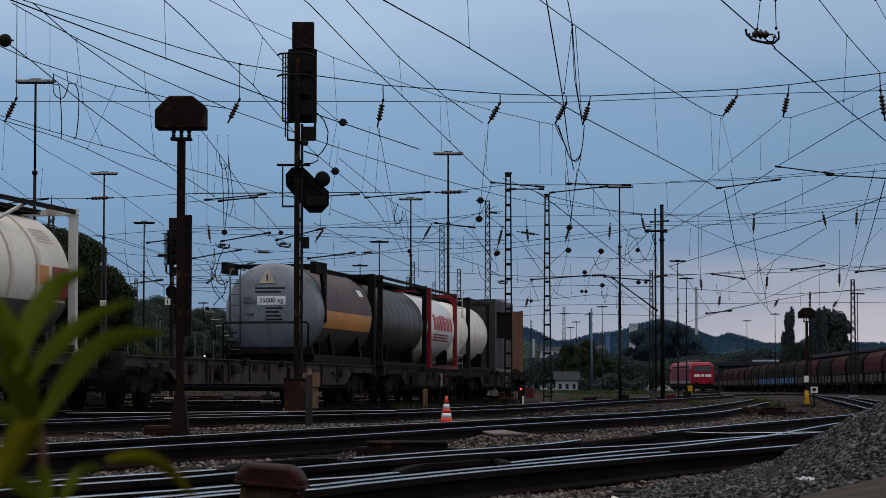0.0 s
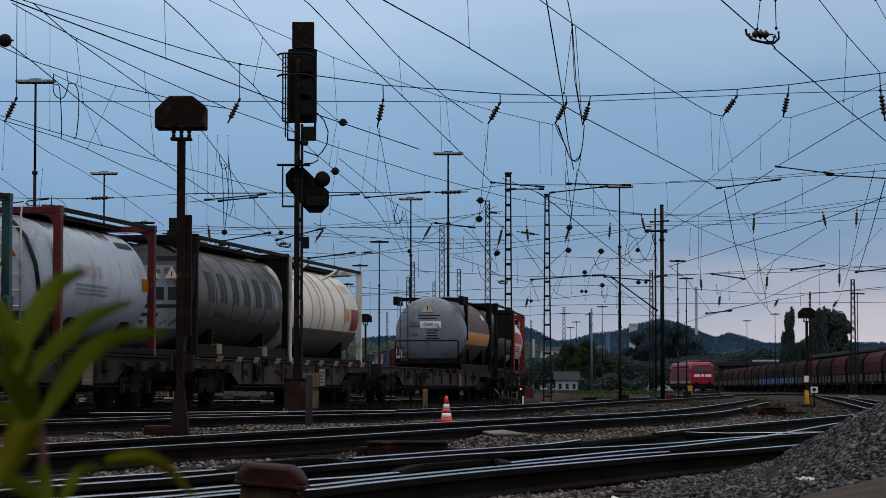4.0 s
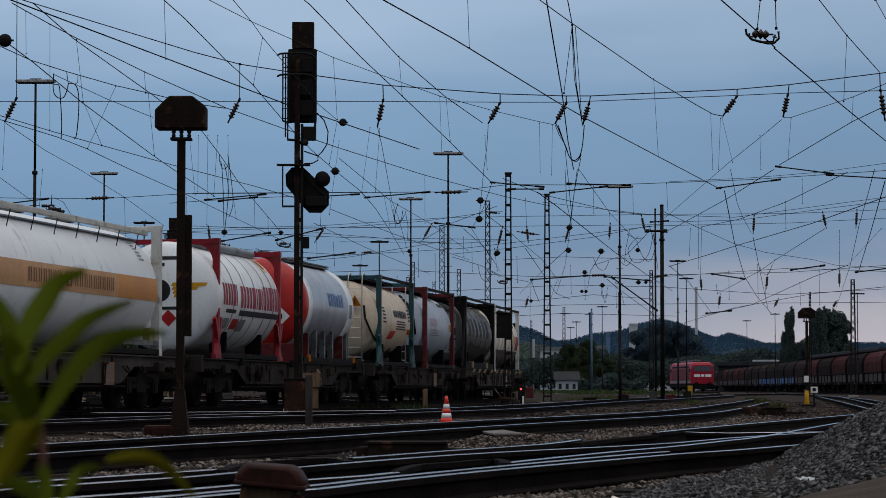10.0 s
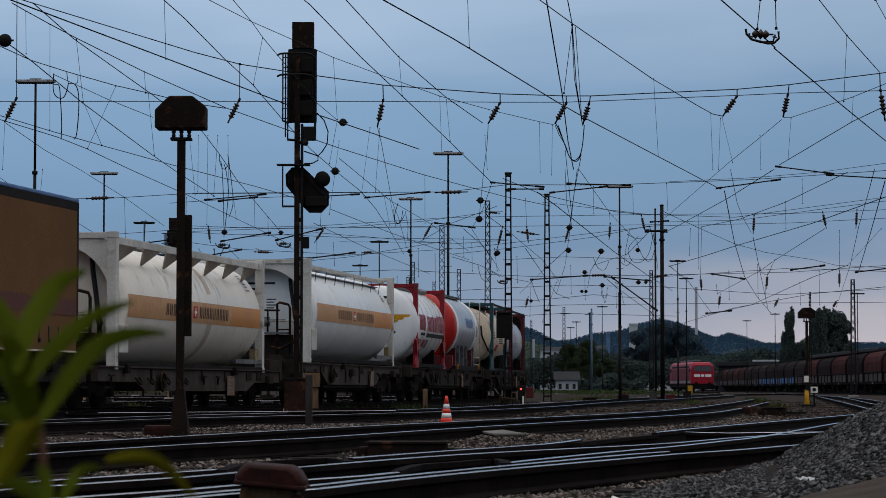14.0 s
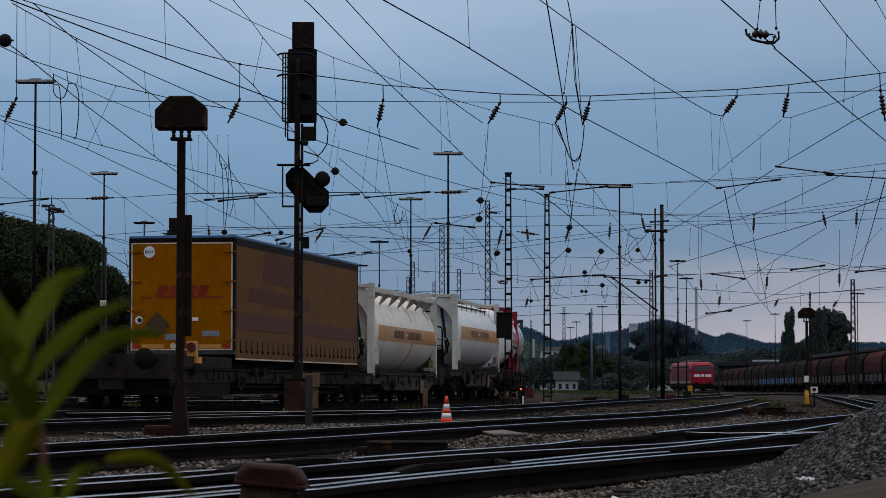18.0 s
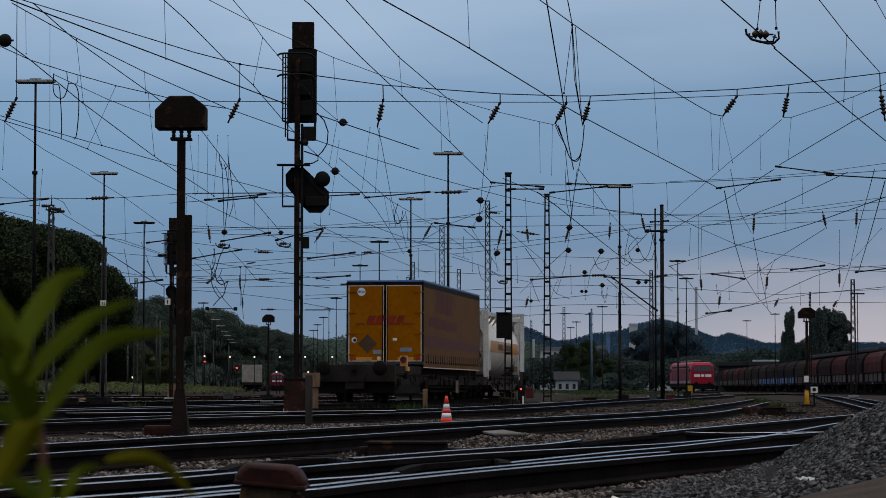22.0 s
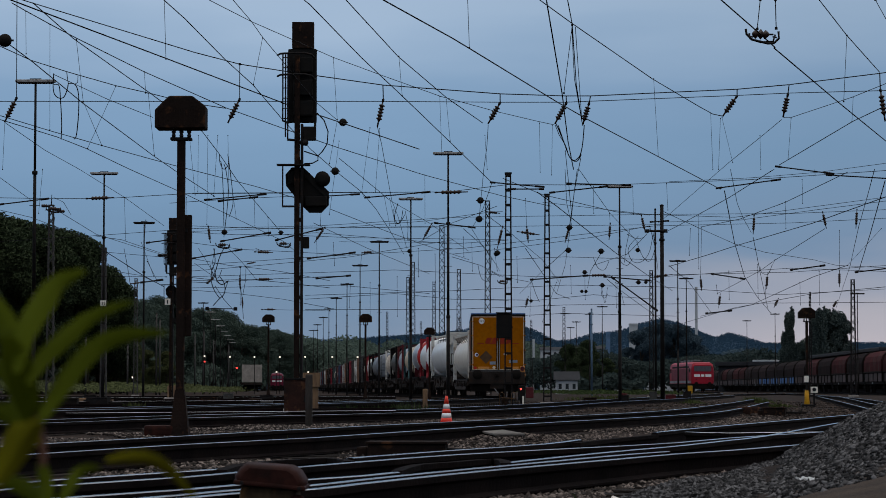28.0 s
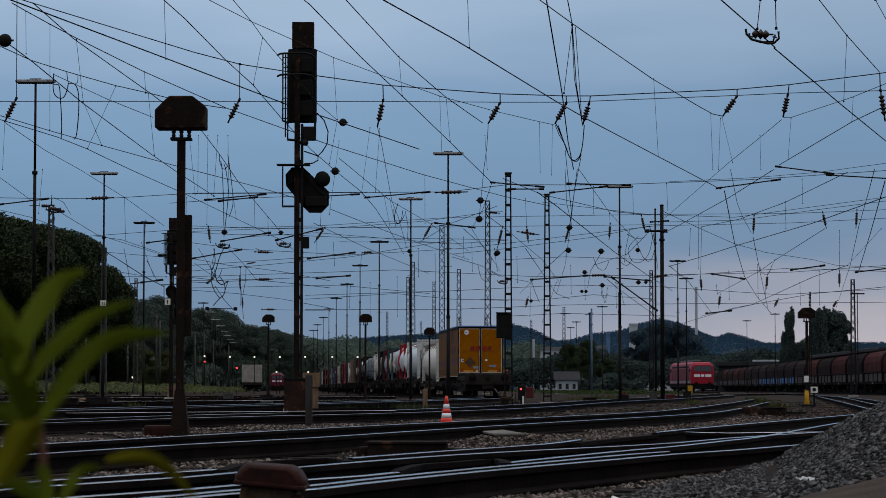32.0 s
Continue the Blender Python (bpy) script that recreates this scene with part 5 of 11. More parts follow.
for _i in range(5):
    bm.faces.new((_rows[0][_i], _rows[1][_i], _rows[1][(_i + 1) % 5], _rows[0][(_i + 1) % 5]))
bmesh.ops.recalc_face_normals(bm, faces=bm.faces[:])
part("corner_plate", bm, M_BLACK, _t, "tapering black plate at the frame's corner")
part("frame_head", block(-1.20, 1.20, -_h + 1.24, -_h + 1.40, 3.62, 3.75, 0.01), M_BLACK, _t)
_y0 = _h - 0.35
part("end_frame", block(1.09, 1.29, _y0, _y0 + 0.22, Z0, 3.76, 0.015), M_BLACK, _t)
part("frame_post", block(-1.29, -1.09, _y0, _y0 + 0.22, Z0, 3.76, 0.015), M_BLACK, _t)
part("frame_head", block(-1.09, 1.09, _y0 + 0.03, _y0 + 0.19, 3.62, 3.75, 0.01), M_BLACK, _t)
for _x in (-1.24, 1.17):
    part("corner_fin", block(_x - 0.05, _x + 0.12, -_h + 0.15, -_h + 1.3, 3.45, 3.76, 0.02), M_BLACK, _t)
bm = hose(bmesh.new(), [(-1.15, _e - 0.2, Z0), (-1.15, _e - 0.2, _zc - 0.38), (-1.1, _e - 0.2, _zc - 0.33), (1.1, _e - 0.2, _zc - 0.33), (1.15, _e - 0.2, _zc - 0.38), (1.15, _e - 0.2, Z0)], 0.03)
for _z in (_zc - 0.6, _zc - 0.85):
    rod(bm, (-1.15, _e - 0.2, _z), (-0.75, _e - 0.2, _z), 0.02, 6)
part("guard_rail", bm, M_STEEL, _t)
part("ladder", ladder(-1.0, -0.72, _e - 0.06, Z0 + 0.2, 3.42, 0.16), M_GALV, _t, "thin pale ladder on the tank's end")
part("end_cradle", block(-1.2, 1.2, -_h + 0.02, -_h + 0.28, Z0 + 0.225, Z0 + 0.42, 0.02), M_BLACK, _t, "black cradle under the tank's end")
saddles(_t, -_h * 0.6, _h * 0.6, _r, _zc, Z0, M_BLACK)
for _y in (-1.8, 1.8):
    part("leg_brace", boxed(bmesh.new(), 1.05, 1.15, -0.1, 0.1, 0, 1.5, Matrix.Translation((0, _y + 0.9, Z0)) @ Matrix.Rotation(radians(38), 4, "X")), M_BLACK, _t)
part("base_frame", block(-1.2, 1.2, -_h + 0.3, _h, Z0, Z0 + 0.22, 0.02), M_BLACK, _t)
walkway(_t, -_h + 1.6, _h - 0.4, 3.72, M_BLACK)
load(_t, 121.35, 129.35, W_F)

W_G = flat_wagon(130.6, 147.6, "dark container flat wagon under two tanks")
_t, _s, _h, _zc = framed_tank(8.4, M_BLACK, M_GREYTANK, "streaky grey tank container in a black frame", 1.17, 3.80, 0.4, 0.0, 0.0, 0.3)
rings_on(_s, [-3.0, -2.0, -1.0, 0.0, 1.0, 2.0, 3.0], 1.17, _zc, M_GREYTANK, 0.006, 0.05)
load(_t, 130.6, 139.0, W_G)
_t, _s, _h, _zc = framed_tank(6.0, M_RED, M_WHITECLEAN, "white tank container with red bars of lettering in a red frame", 1.17, 3.78, 0.42, 0.4, 0.0, 0.4)
word_blocks(_s, -2.0, 2.2, -4, 22, 1.17, _zc, M_PRINTRED, 6, 3, 0.2)
small_print(_s, -2.0, 1.8, -22, -8, 1.17, _zc, M_MAROON, 3)
part("base_rail", block(1.08, 1.22, -_h + 0.17, _h - 0.17, Z0 + 0.01, Z0 + 0.13, 0.01), M_RED, _t)
load(_t, 139.8, 145.8, W_G)
W_H = flat_wagon(148.6, 166.0, "dark container flat wagon under a tank and a box")
_t, _s, _h, _zc = framed_tank(6.0, M_STEEL, M_WHITEPAINT, "white tank container in a dark frame", 1.16, 3.78, 0.42, 0.5)
part("ladder", ladder(0.62, 0.95, -_h - 0.10, Z0 + 0.1, 3.70, 0.30), M_WHITEFRAME, _t, "thin white ladder at the tank's end")
load(_t, 149.0, 155.0, W_H)


def ribbed_box(L, mat, label, top=3.85, pitch=0.32):
    t = thing("freight_container", Matrix(), label, "container", GROUP)
    h = L / 2
    for y, d in ((-h, 1), (h, -1)):
        for sx in (-1, 1):
            part("corner_post", block(*sorted((sx * 1.22, sx * 1.08)), *sorted((y, y + d * 0.14)), Z0, top, 0.01), mat, t)
        part("end_wall", block(-1.08, 1.08, *sorted((y + d * 0.03, y + d * 0.08)), Z0 + 0.1, top - 0.06), mat, t)
        for i in range(6):
            part("end_rib", block(-0.95 + i * 0.36, -0.83 + i * 0.36, *sorted((y, y + d * 0.035)), Z0 + 0.15, top - 0.12), mat, t)
    n = int(L / pitch)
    rib = mesh("side_rib", boxed(bmesh.new(), 0, 0.035, 0, 0.16, Z0 + 0.14, top - 0.12), mat)
    for sx in (-1, 1):
        w = part("side_wall", block(*sorted((sx * 1.18, sx * 1.13)), -h + 0.14, h - 0.14, Z0 + 0.1, top - 0.06), mat, t)
        for i in range(n):
            part("side_rib", rib, None, w, m=pose(sx * 1.18 if sx > 0 else sx * 1.215, -h + 0.2 + i * (L - 0.4) / n, 0))
        part("bottom_rail", block(*sorted((sx * 1.22, sx * 1.1)), -h + 0.14, h - 0.14, Z0, Z0 + 0.12), mat, t)
        part("top_rail", block(*sorted((sx * 1.22, sx * 1.1)), -h + 0.14, h - 0.14, top - 0.1, top), mat, t)
    part("roof", block(-1.1, 1.1, -h + 0.14, h - 0.14, top - 0.07, top - 0.02), mat, t)
    return t


load(ribbed_box(6.06, M_GREYTANK, "grimy grey ribbed freight container", 4.0), 156.8, 162.86, W_H)
W_I = flat_wagon(167.0, 186.0, "dark container flat wagon under two boxes")
load(ribbed_box(7.3, M_BROWNBOX, "brown ribbed freight container"), 167.6, 174.9, W_I)
_t, _s, _h, _zc = framed_tank(7.0, M_WHITEFRAME, M_WHITECLEAN, "white tank container in a pale frame", 1.16, 3.78, 0.42, 0.3)
load(_t, 177.0, 184.0, W_I)
W_J = flat_wagon(187.0, 206.0, "dark container flat wagon under two boxes")
load(ribbed_box(7.3, M_GREYTANK, "grey ribbed freight container"), 187.6, 194.9, W_J)
load(ribbed_box(7.3, M_MAROON, "maroon ribbed freight container"), 196.5, 203.8, W_J)

# the rest of the train, far ahead
M_BLUEBOX = material("faded_blue_container_paint", (0.05, 0.085, 0.15), 0.65, second=(0.035, 0.06, 0.10), scale=1.2, fine=25.0, dirt=RUST, dirt_amount=0.15)
_rear = 207.0
_far = (("tank", M_GREYTANK, M_BLACK), ("box", M_BROWNBOX), ("tank", M_LIGHTGREY, M_WHITEFRAME), ("box", M_DARKRED), ("box", M_BLUEBOX), ("tank", M_LIGHTGREY, M_DARKRED), ("box", M_LIGHTGREY), ("tank", M_CREAM, M_TEAL), ("box", M_GREYTANK), ("box", M_MAROON), ("tank", M_BLUEGREY, M_BLACK), ("box", M_BROWNBOX))
for _i in range(11):
    _w = flat_wagon(_rear, _rear + 18.6, "dark container flat wagon far up the train", lean=True)
    for _q, _at in ((2 * _i, 1.0), (2 * _i + 1, 9.9)):
        _kind = _far[_q % 12]
        if _kind[0] == "tank":
            _t, _s, _h, _zc = framed_tank(7.2, _kind[2], _kind[1], "tank container far up the train in a plain frame", 1.15, 3.76, 0.42, 0.2)
        else:
            _t = ribbed_box(7.3, _kind[1], "ribbed freight container far up the train", 3.7 + 0.1 * (_q % 3), 1.2)
        load(_t, _rear + _at, _rear + _at + 7.3, _w)
    _rear += 19.6

M_BLUEPOLE = material("blue_grey_paint", (0.10, 0.16, 0.24), 0.6, scale=3.0)


def plain_pole(x, y, height, r, mat):
    t = thing("pole", pose(x, y, -0.26), "dark straight steel pole", "pole", "poles of the yard")
    part("shaft", rod(bmesh.new(), (0, 0, -0.2), (0, 0, height), r, 12, r * 0.8), mat, t)
    part("cap", turned([(height, r * 0.9), (height + 0.06, r * 0.9), (height + 0.1, 0.02)], "Z", 12), mat, t)
    part("band", turned([(height * 0.82, r * 0.7), (height * 0.82, r * 1.25), (height * 0.82 + 0.12, r * 1.25), (height * 0.82 + 0.12, r * 0.7)], "Z", 12), mat, t)
    return t


def section_insulator(x, y, z, size=1.0):
    """The skid-shaped section insulator in a contact wire."""
    t = part("section_insulator", turned([(-0.2, 0.03), (-0.12, 0.11), (-0.06, 0.05), (0.0, 0.12), (0.06, 0.05), (0.12, 0.1), (0.2, 0.03)], "X", 12, (-0.04, 0.1, 0.08)), M_CERAMIC, overhead(y), "section insulator with curved skids", pose(x, y, z, 0, 0, 10) @ Matrix.Scale(size, 4))
    part("skid", hose(bmesh.new(), [(-0.42, 0, 0.18), (-0.40, 0, 0.06), (-0.28, 0, -0.06), (0.1, 0, -0.14), (0.24, 0, -0.13), (0.36, 0, -0.02), (0.35, 0, 0.14)], 0.028), M_STEEL, t)
    part("skid", hose(bmesh.new(), [(-0.26, 0.25, 0.12), (-0.25, 0.25, 0.0), (0.0, 0.25, -0.08), (0.3, 0.25, -0.06), (0.35, 0.25, 0.1)], 0.024), M_STEEL, t)
    part("hanger", rod(bmesh.new(), (-0.22, 0.1, 0.08), (0.26, 0.1, 0.08), 0.022, 6), M_STEEL, t)
    part("cross_piece", rod(bmesh.new(), (-0.26, 0, 0.0), (-0.26, 0.25, 0.05), 0.02, 6), M_STEEL, t)
    part("cross_piece", rod(bmesh.new(), (0.3, 0, 0.0), (0.3, 0.25, 0.05), 0.02, 6), M_STEEL, t)
    return t

# ---- ground, tracks ----
def ground_height(x, y):
    """Ballast a hand below the rails; a bank of gravel rises beside the camera's right; far off the land is flat."""
    z = -0.26 + 0.035 * noise.noise((x * 0.5, y * 0.5, 0.0)) if y < 150 else -0.26
    if 5 < y < 26 and x > 0:
        # made-up ground beside the nearest rail, and a heap of gravel that rises from it
        beside = max(0.0, min(1.0, (x - 0.88 - 0.25 * (y - 14.3)) / 0.35)) * max(0.0, min(1.0, (24.0 - y) / 3.0))
        z += 0.11 * beside
        climb = max(0.0, x - 2.2 - 0.14 * (y - 17.0)) * max(0.0, min(1.0, (y - 8.0) / 9.0)) * max(0.0, min(1.0, (25.0 - y) / 4.0))
        z += min(0.50 * climb, 0.30 + 0.2 * climb) * (1.0 + 0.12 * noise.noise((x * 2.0, y * 1.4, 3.0)))
    return z


def ground_sheet():
    bm = bmesh.new()
    xs = [-4000, -900, -300, -120, -60, -35, -20, -12, -8] + [-6 + 0.3 * i for i in range(61)] + [14, 18, 26, 40, 70, 140, 320, 900, 4000]
    ys = [-600, -100, -20, -4, 0, 3, 5] + [6 + 0.3 * i for i in range(80)] + [32, 35, 39, 44, 50, 58, 68, 80, 96, 120, 150, 200, 300, 480, 800, 1500, 4500]
    grid = [[bm.verts.new((x, y, ground_height(x, y))) for x in xs] for y in ys]
    for a, b in zip(grid, grid[1:]):
        for i in range(len(xs) - 1):
            bm.faces.new((a[i], a[i + 1], b[i + 1], b[i])).smooth = True
    return bm


GROUND = part("ground", ground_sheet(), M_GROUND)
tagged(GROUND, "dark brown trackside ballast and dirt of a railway yard", "ground", kind="structure")

RAIL_SECTION = ((-0.037, 0.0), (-0.037, -0.036), (-0.012, -0.052), (-0.010, -0.125), (-0.070, -0.145), (-0.070, -0.160), (0.070, -0.160), (0.070, -0.145), (0.010, -0.125), (0.012, -0.052), (0.037, -0.036), (0.037, 0.0))


def rail(points, z, label="worn steel rail with a polished head and rusty web", shiny=True):
    """A rail with its foot, web and head along points of the plan."""
    pts = [Vector((x, y, z)) for x, y in points]
    # smooth the run
    run = []
    for i in range(len(pts) - 1):
        p0, p1, p2, p3 = pts[max(i - 1, 0)], pts[i], pts[i + 1], pts[min(i + 2, len(pts) - 1)]
        n = max(2, int((p2 - p1).length / 2.5))
        for k in range(n):
            u = k / n
            run.append(0.5 * ((2 * p1) + (p2 - p0) * u + (2 * p0 - 5 * p1 + 4 * p2 - p3) * u * u + (3 * p1 - p0 - 3 * p2 + p3) * u ** 3))
    run.append(pts[-1])
    bm, head = bmesh.new(), bmesh.new()
    rings, tops = [], []
    for i, p in enumerate(run):
        d = (run[min(i + 1, len(run) - 1)] - run[max(i - 1, 0)]).normalized()
        side = Vector((d.y, -d.x, 0))
        rings.append([bm.verts.new(p + side * a + Vector((0, 0, b))) for a, b in RAIL_SECTION])
        tops.append([head.verts.new(p + side * a + Vector((0, 0, b))) for a, b in ((-0.026, -0.001), (-0.020, 0.004), (0.020, 0.004), (0.026, -0.001))])
    for a, b in zip(rings, rings[1:]):
        for k in range(len(a)):
            bm.faces.new((a[k], a[(k + 1) % len(a)], b[(k + 1) % len(a)], b[k]))
    bm.faces.new(rings[0]), bm.faces.new(rings[-1][::-1])
    for a, b in zip(tops, tops[1:]):
        for k in range(3):
            head.faces.new((a[k], a[k + 1], b[k + 1], b[k]))
    bmesh.ops.recalc_face_normals(bm, faces=bm.faces[:])
    t = thing("rail", Matrix(), label, "rail", "rails of the yard", "structure")
    part("rail_body", bm, M_RAIL, t)
    if shiny:
        bmesh.ops.recalc_face_normals(head, faces=head.faces[:])
        part("rail_head", head, M_RAILTOP, t, "polished running surface")
    return t


SLEEPER = mesh("sleeper", block(-1.3, 1.3, -0.13, 0.13, -0.15, 0.0, 0.012), M_SLEEPER)


def sleepers(x0, y0, x1, y1, z, step=0.63, width=1.0):
    """A row of timber sleepers under a stretch of track."""
    a, b = Vector((x0, y0, 0)), Vector((x1, y1, 0))
    n = int((b - a).length / step)
    turn = -math.degrees(math.atan2(b.x - a.x, b.y - a.y))
    for i in range(n):
        p = a.lerp(b, (i + 0.5) / n)
        s = part("sleeper", SLEEPER, None, GROUND, m=pose(p.x, p.y, z, 0, 0, turn) @ Matrix.Diagonal((width, 1, 1, 1)))


# track of the passing train
for _side in (-0.7175, 0.7175):
    _pts = []
    for _k in range(-16, 88):
        _p, _q = on_track(_k * 6.0), on_track(_k * 6.0 + 0.5)
        _d = (_q - _p).normalized()
        _pts.append((_p.x + _d.y * _side, _p.y - _d.x * _side))
    rail(_pts, 0.0)
for _k in range(-2, 9):
    _p, _q = on_track(_k * 9.0), on_track(_k * 9.0 + 9.0)
    sleepers(_p.x, _p.y, _q.x, _q.y, -0.155, 0.65)


# ---- posts, lamps, signals ----
def lattice_mast(x, y, height, width, depth, group="lattice catenary masts", steps=None, ladder_only=False, base=-0.26, mat=None, label="dark riveted lattice steel catenary mast", top_width=None):
    """A steel mast of angle irons with cross bars."""
    mat = mat or M_STEEL
    t = thing("catenary_mast", pose(x, y, base), label, "mast", group)
    tw = top_width or width * 0.62
    def half(z):
        return (width + (tw - width) * z / height) / 2
    for sx in (-1, 1):
        for sy in (-1, 1):
            bm = bmesh.new()
            a = 0.030 + 0.05 * width
            n = 2
            r0 = [bm.verts.new((sx * half(0) - sx * p * a, sy * depth / 2 - sy * q * a, 0)) for p, q in ((0, 0), (1, 0), (1, 1), (0, 1))]
            r1 = [bm.verts.new((sx * half(height) - sx * p * a, sy * depth / 2 - sy * q * a, height)) for p, q in ((0, 0), (1, 0), (1, 1), (0, 1))]
            for k in range(4):
                bm.faces.new((r0[k], r0[(k + 1) % 4], r1[(k + 1) % 4], r1[k]))
            bm.faces.new(r1)
            bmesh.ops.recalc_face_normals(bm, faces=bm.faces[:])
            part("leg", bm, mat, t)
    n = steps or max(5, int(height / (width * 1.25)))
    for i in range(n + 1):
        z = 0.35 + i * (height - 0.4) / n
        hw = half(z)
        for sy in (-1, 1):
            yy = sy * depth / 2
            if ladder_only:
                part("batten", boxed(bmesh.new(), -hw + 0.01, hw - 0.01, yy - 0.02, yy + 0.02, z - 0.038, z + 0.038), mat, t)
            elif i < n:
                z2 = 0.35 + (i + 1) * (height - 0.4) / n
                s = 1 if (i % 2 == 0) == (sy > 0) else -1
                bm = bmesh.new()
                rod(bm, (-s * hw, yy, z), (s * half(z2), yy, z2), 0.022, 4)
                part("lacing_bar", bm, mat, t)
        if ladder_only is False and i < n:
            bm = rod(bmesh.new(), (hw, -depth / 2, z), (hw, depth / 2, 0.35 + (i + 1) * (height - 0.4) / n), 0.022, 4)
            part("lacing_bar", bm, mat, t)
    part("cap", block(-half(height) - 0.02, half(height) + 0.02, -depth / 2 - 0.02, depth / 2 + 0.02, height, height + 0.05), mat, t)
    part("footing", block(-width * 0.8, width * 0.8, -depth * 0.8, depth * 0.8, -0.3, 0.12, 0.03), M_CONCRETE, t)
    return t


M_PALEHEAD = material("pale_lamp_casing", (0.34, 0.33, 0.32), 0.6, second=(0.24, 0.23, 0.22), scale=3.0, dirt=GRIME, dirt_amount=0.2)


def yard_lamp(x, y, top=10.0, turn=0.0, arm=0.62, base=-0.26, label="slim yard lamp post with a flat tube lamp across its top", head=None):
    t = thing("yard_lamp", pose(x, y, base, 0, 0, turn), label, "lamp post", "yard lamps")
    h = top - base
    bm = bmesh.new()
    rod(bm, (0, 0, -0.2), (0, 0, h * 0.35), 0.075, 10, 0.068)
    rod(bm, (0, 0, h * 0.35), (0, 0, h * 0.72), 0.055, 10, 0.05)
    rod(bm, (0, 0, h * 0.72), (0, 0, h - 0.05), 0.040, 10, 0.036)
    part("pole", bm, M_STEEL, t)
    for z in (h * 0.35, h * 0.72):
        part("collar", turned([(z - 0.06, 0.07), (z - 0.05, 0.085), (z + 0.05, 0.085), (z + 0.06, 0.06)], "Z", 12), M_STEEL, t)
    lamp = part("lamp_head", block(-arm, arm, -0.11, 0.11, h - 0.05, h + 0.04, 0.025), head or (M_PALEHEAD if y < 135 else M_STEEL), t)
    part("tube", block(-arm + 0.06, arm - 0.06, -0.08, 0.08, h - 0.085, h - 0.052, 0.01), M_STEEL, lamp, "dark lamp underside")
    part("bracket", block(-0.18, 0.18, -0.05, 0.05, h + 0.042, h + 0.075), M_STEEL, lamp)
    for z in (h * 0.55, h * 0.62):
        part("step_bar", rod(bmesh.new(), (-0.16, 0, z), (0.16, 0, z), 0.012, 6), M_STEEL, t)
    return t


def speaker_post(x, y, height, size=1.0, base=-0.26, label="rusty yard loudspeaker housing on a dark post"):
    """A post with the yard loudspeaker's hooded housing."""
    t = thing("loudspeaker_post", pose(x, y, base) @ Matrix.Scale(size, 4), label, "loudspeaker", "yard loudspeakers")
    h = height / size
    part("post", block(-0.056, 0.056, -0.06, 0.06, 0.0, h - 0.62, 0.012), M_RUSTY, t)
    bm = bmesh.new()
    r0 = [bm.verts.new(c) for c in ((-0.15, -0.15, -0.1), (0.15, -0.15, -0.1), (0.15, 0.15, -0.1), (-0.15, 0.15, -0.1))]
    r1 = [bm.verts.new(c) for c in ((-0.065, -0.07, 0.66), (0.065, -0.07, 0.66), (0.065, 0.07, 0.66), (-0.065, 0.07, 0.66))]
    for k in range(4):
        bm.faces.new((r0[k], r0[(k + 1) % 4], r1[(k + 1) % 4], r1[k]))
    part("base_flare", bm, M_RUSTY, t)
    part("bracket", block(-0.15, 0.15, -0.1, 0.1, h - 0.62, h - 0.58, 0.01), M_STEEL, t)
    for xx in (-0.11, 0.0, 0.11):
        part("insulator_stud", turned([(h - 0.58, 0.02), (h - 0.55, 0.032), (h - 0.52, 0.02), (h - 0.50, 0.034), (h - 0.46, 0.022)], "Z", 12, (xx, 0, 0)), M_CERAMIC, t)
    bm = bmesh.new()
    outline = [(-0.36, h - 0.46), (0.355, h - 0.46), (0.355, h - 0.14), (0.17, h), (-0.16, h), (-0.36, h - 0.2)]
    a = [bm.verts.new((p, -0.22, q)) for p, q in outline]
    b = [bm.verts.new((p, 0.22, q)) for p, q in outline]
    bm.faces.new(a), bm.faces.new(b[::-1])
    for i in range(6):
        bm.faces.new((a[i], b[i], b[(i + 1) % 6], a[(i + 1) % 6]))
    bmesh.ops.recalc_face_normals(bm, faces=bm.faces[:])
    bmesh.ops.bevel(bm, geom=bm.edges[:], offset=0.015, segments=1, affect="EDGES")
    hood = part("housing", bm, M_RUSTY, t, "rust-streaked hooded housing")
    for i in range(9):
        part("louvre", boxed(bmesh.new(), -0.30 + i * 0.07, -0.28 + i * 0.07, -0.232, -0.222, h - 0.42, h - 0.16), M_RUSTY, hood)
    return t


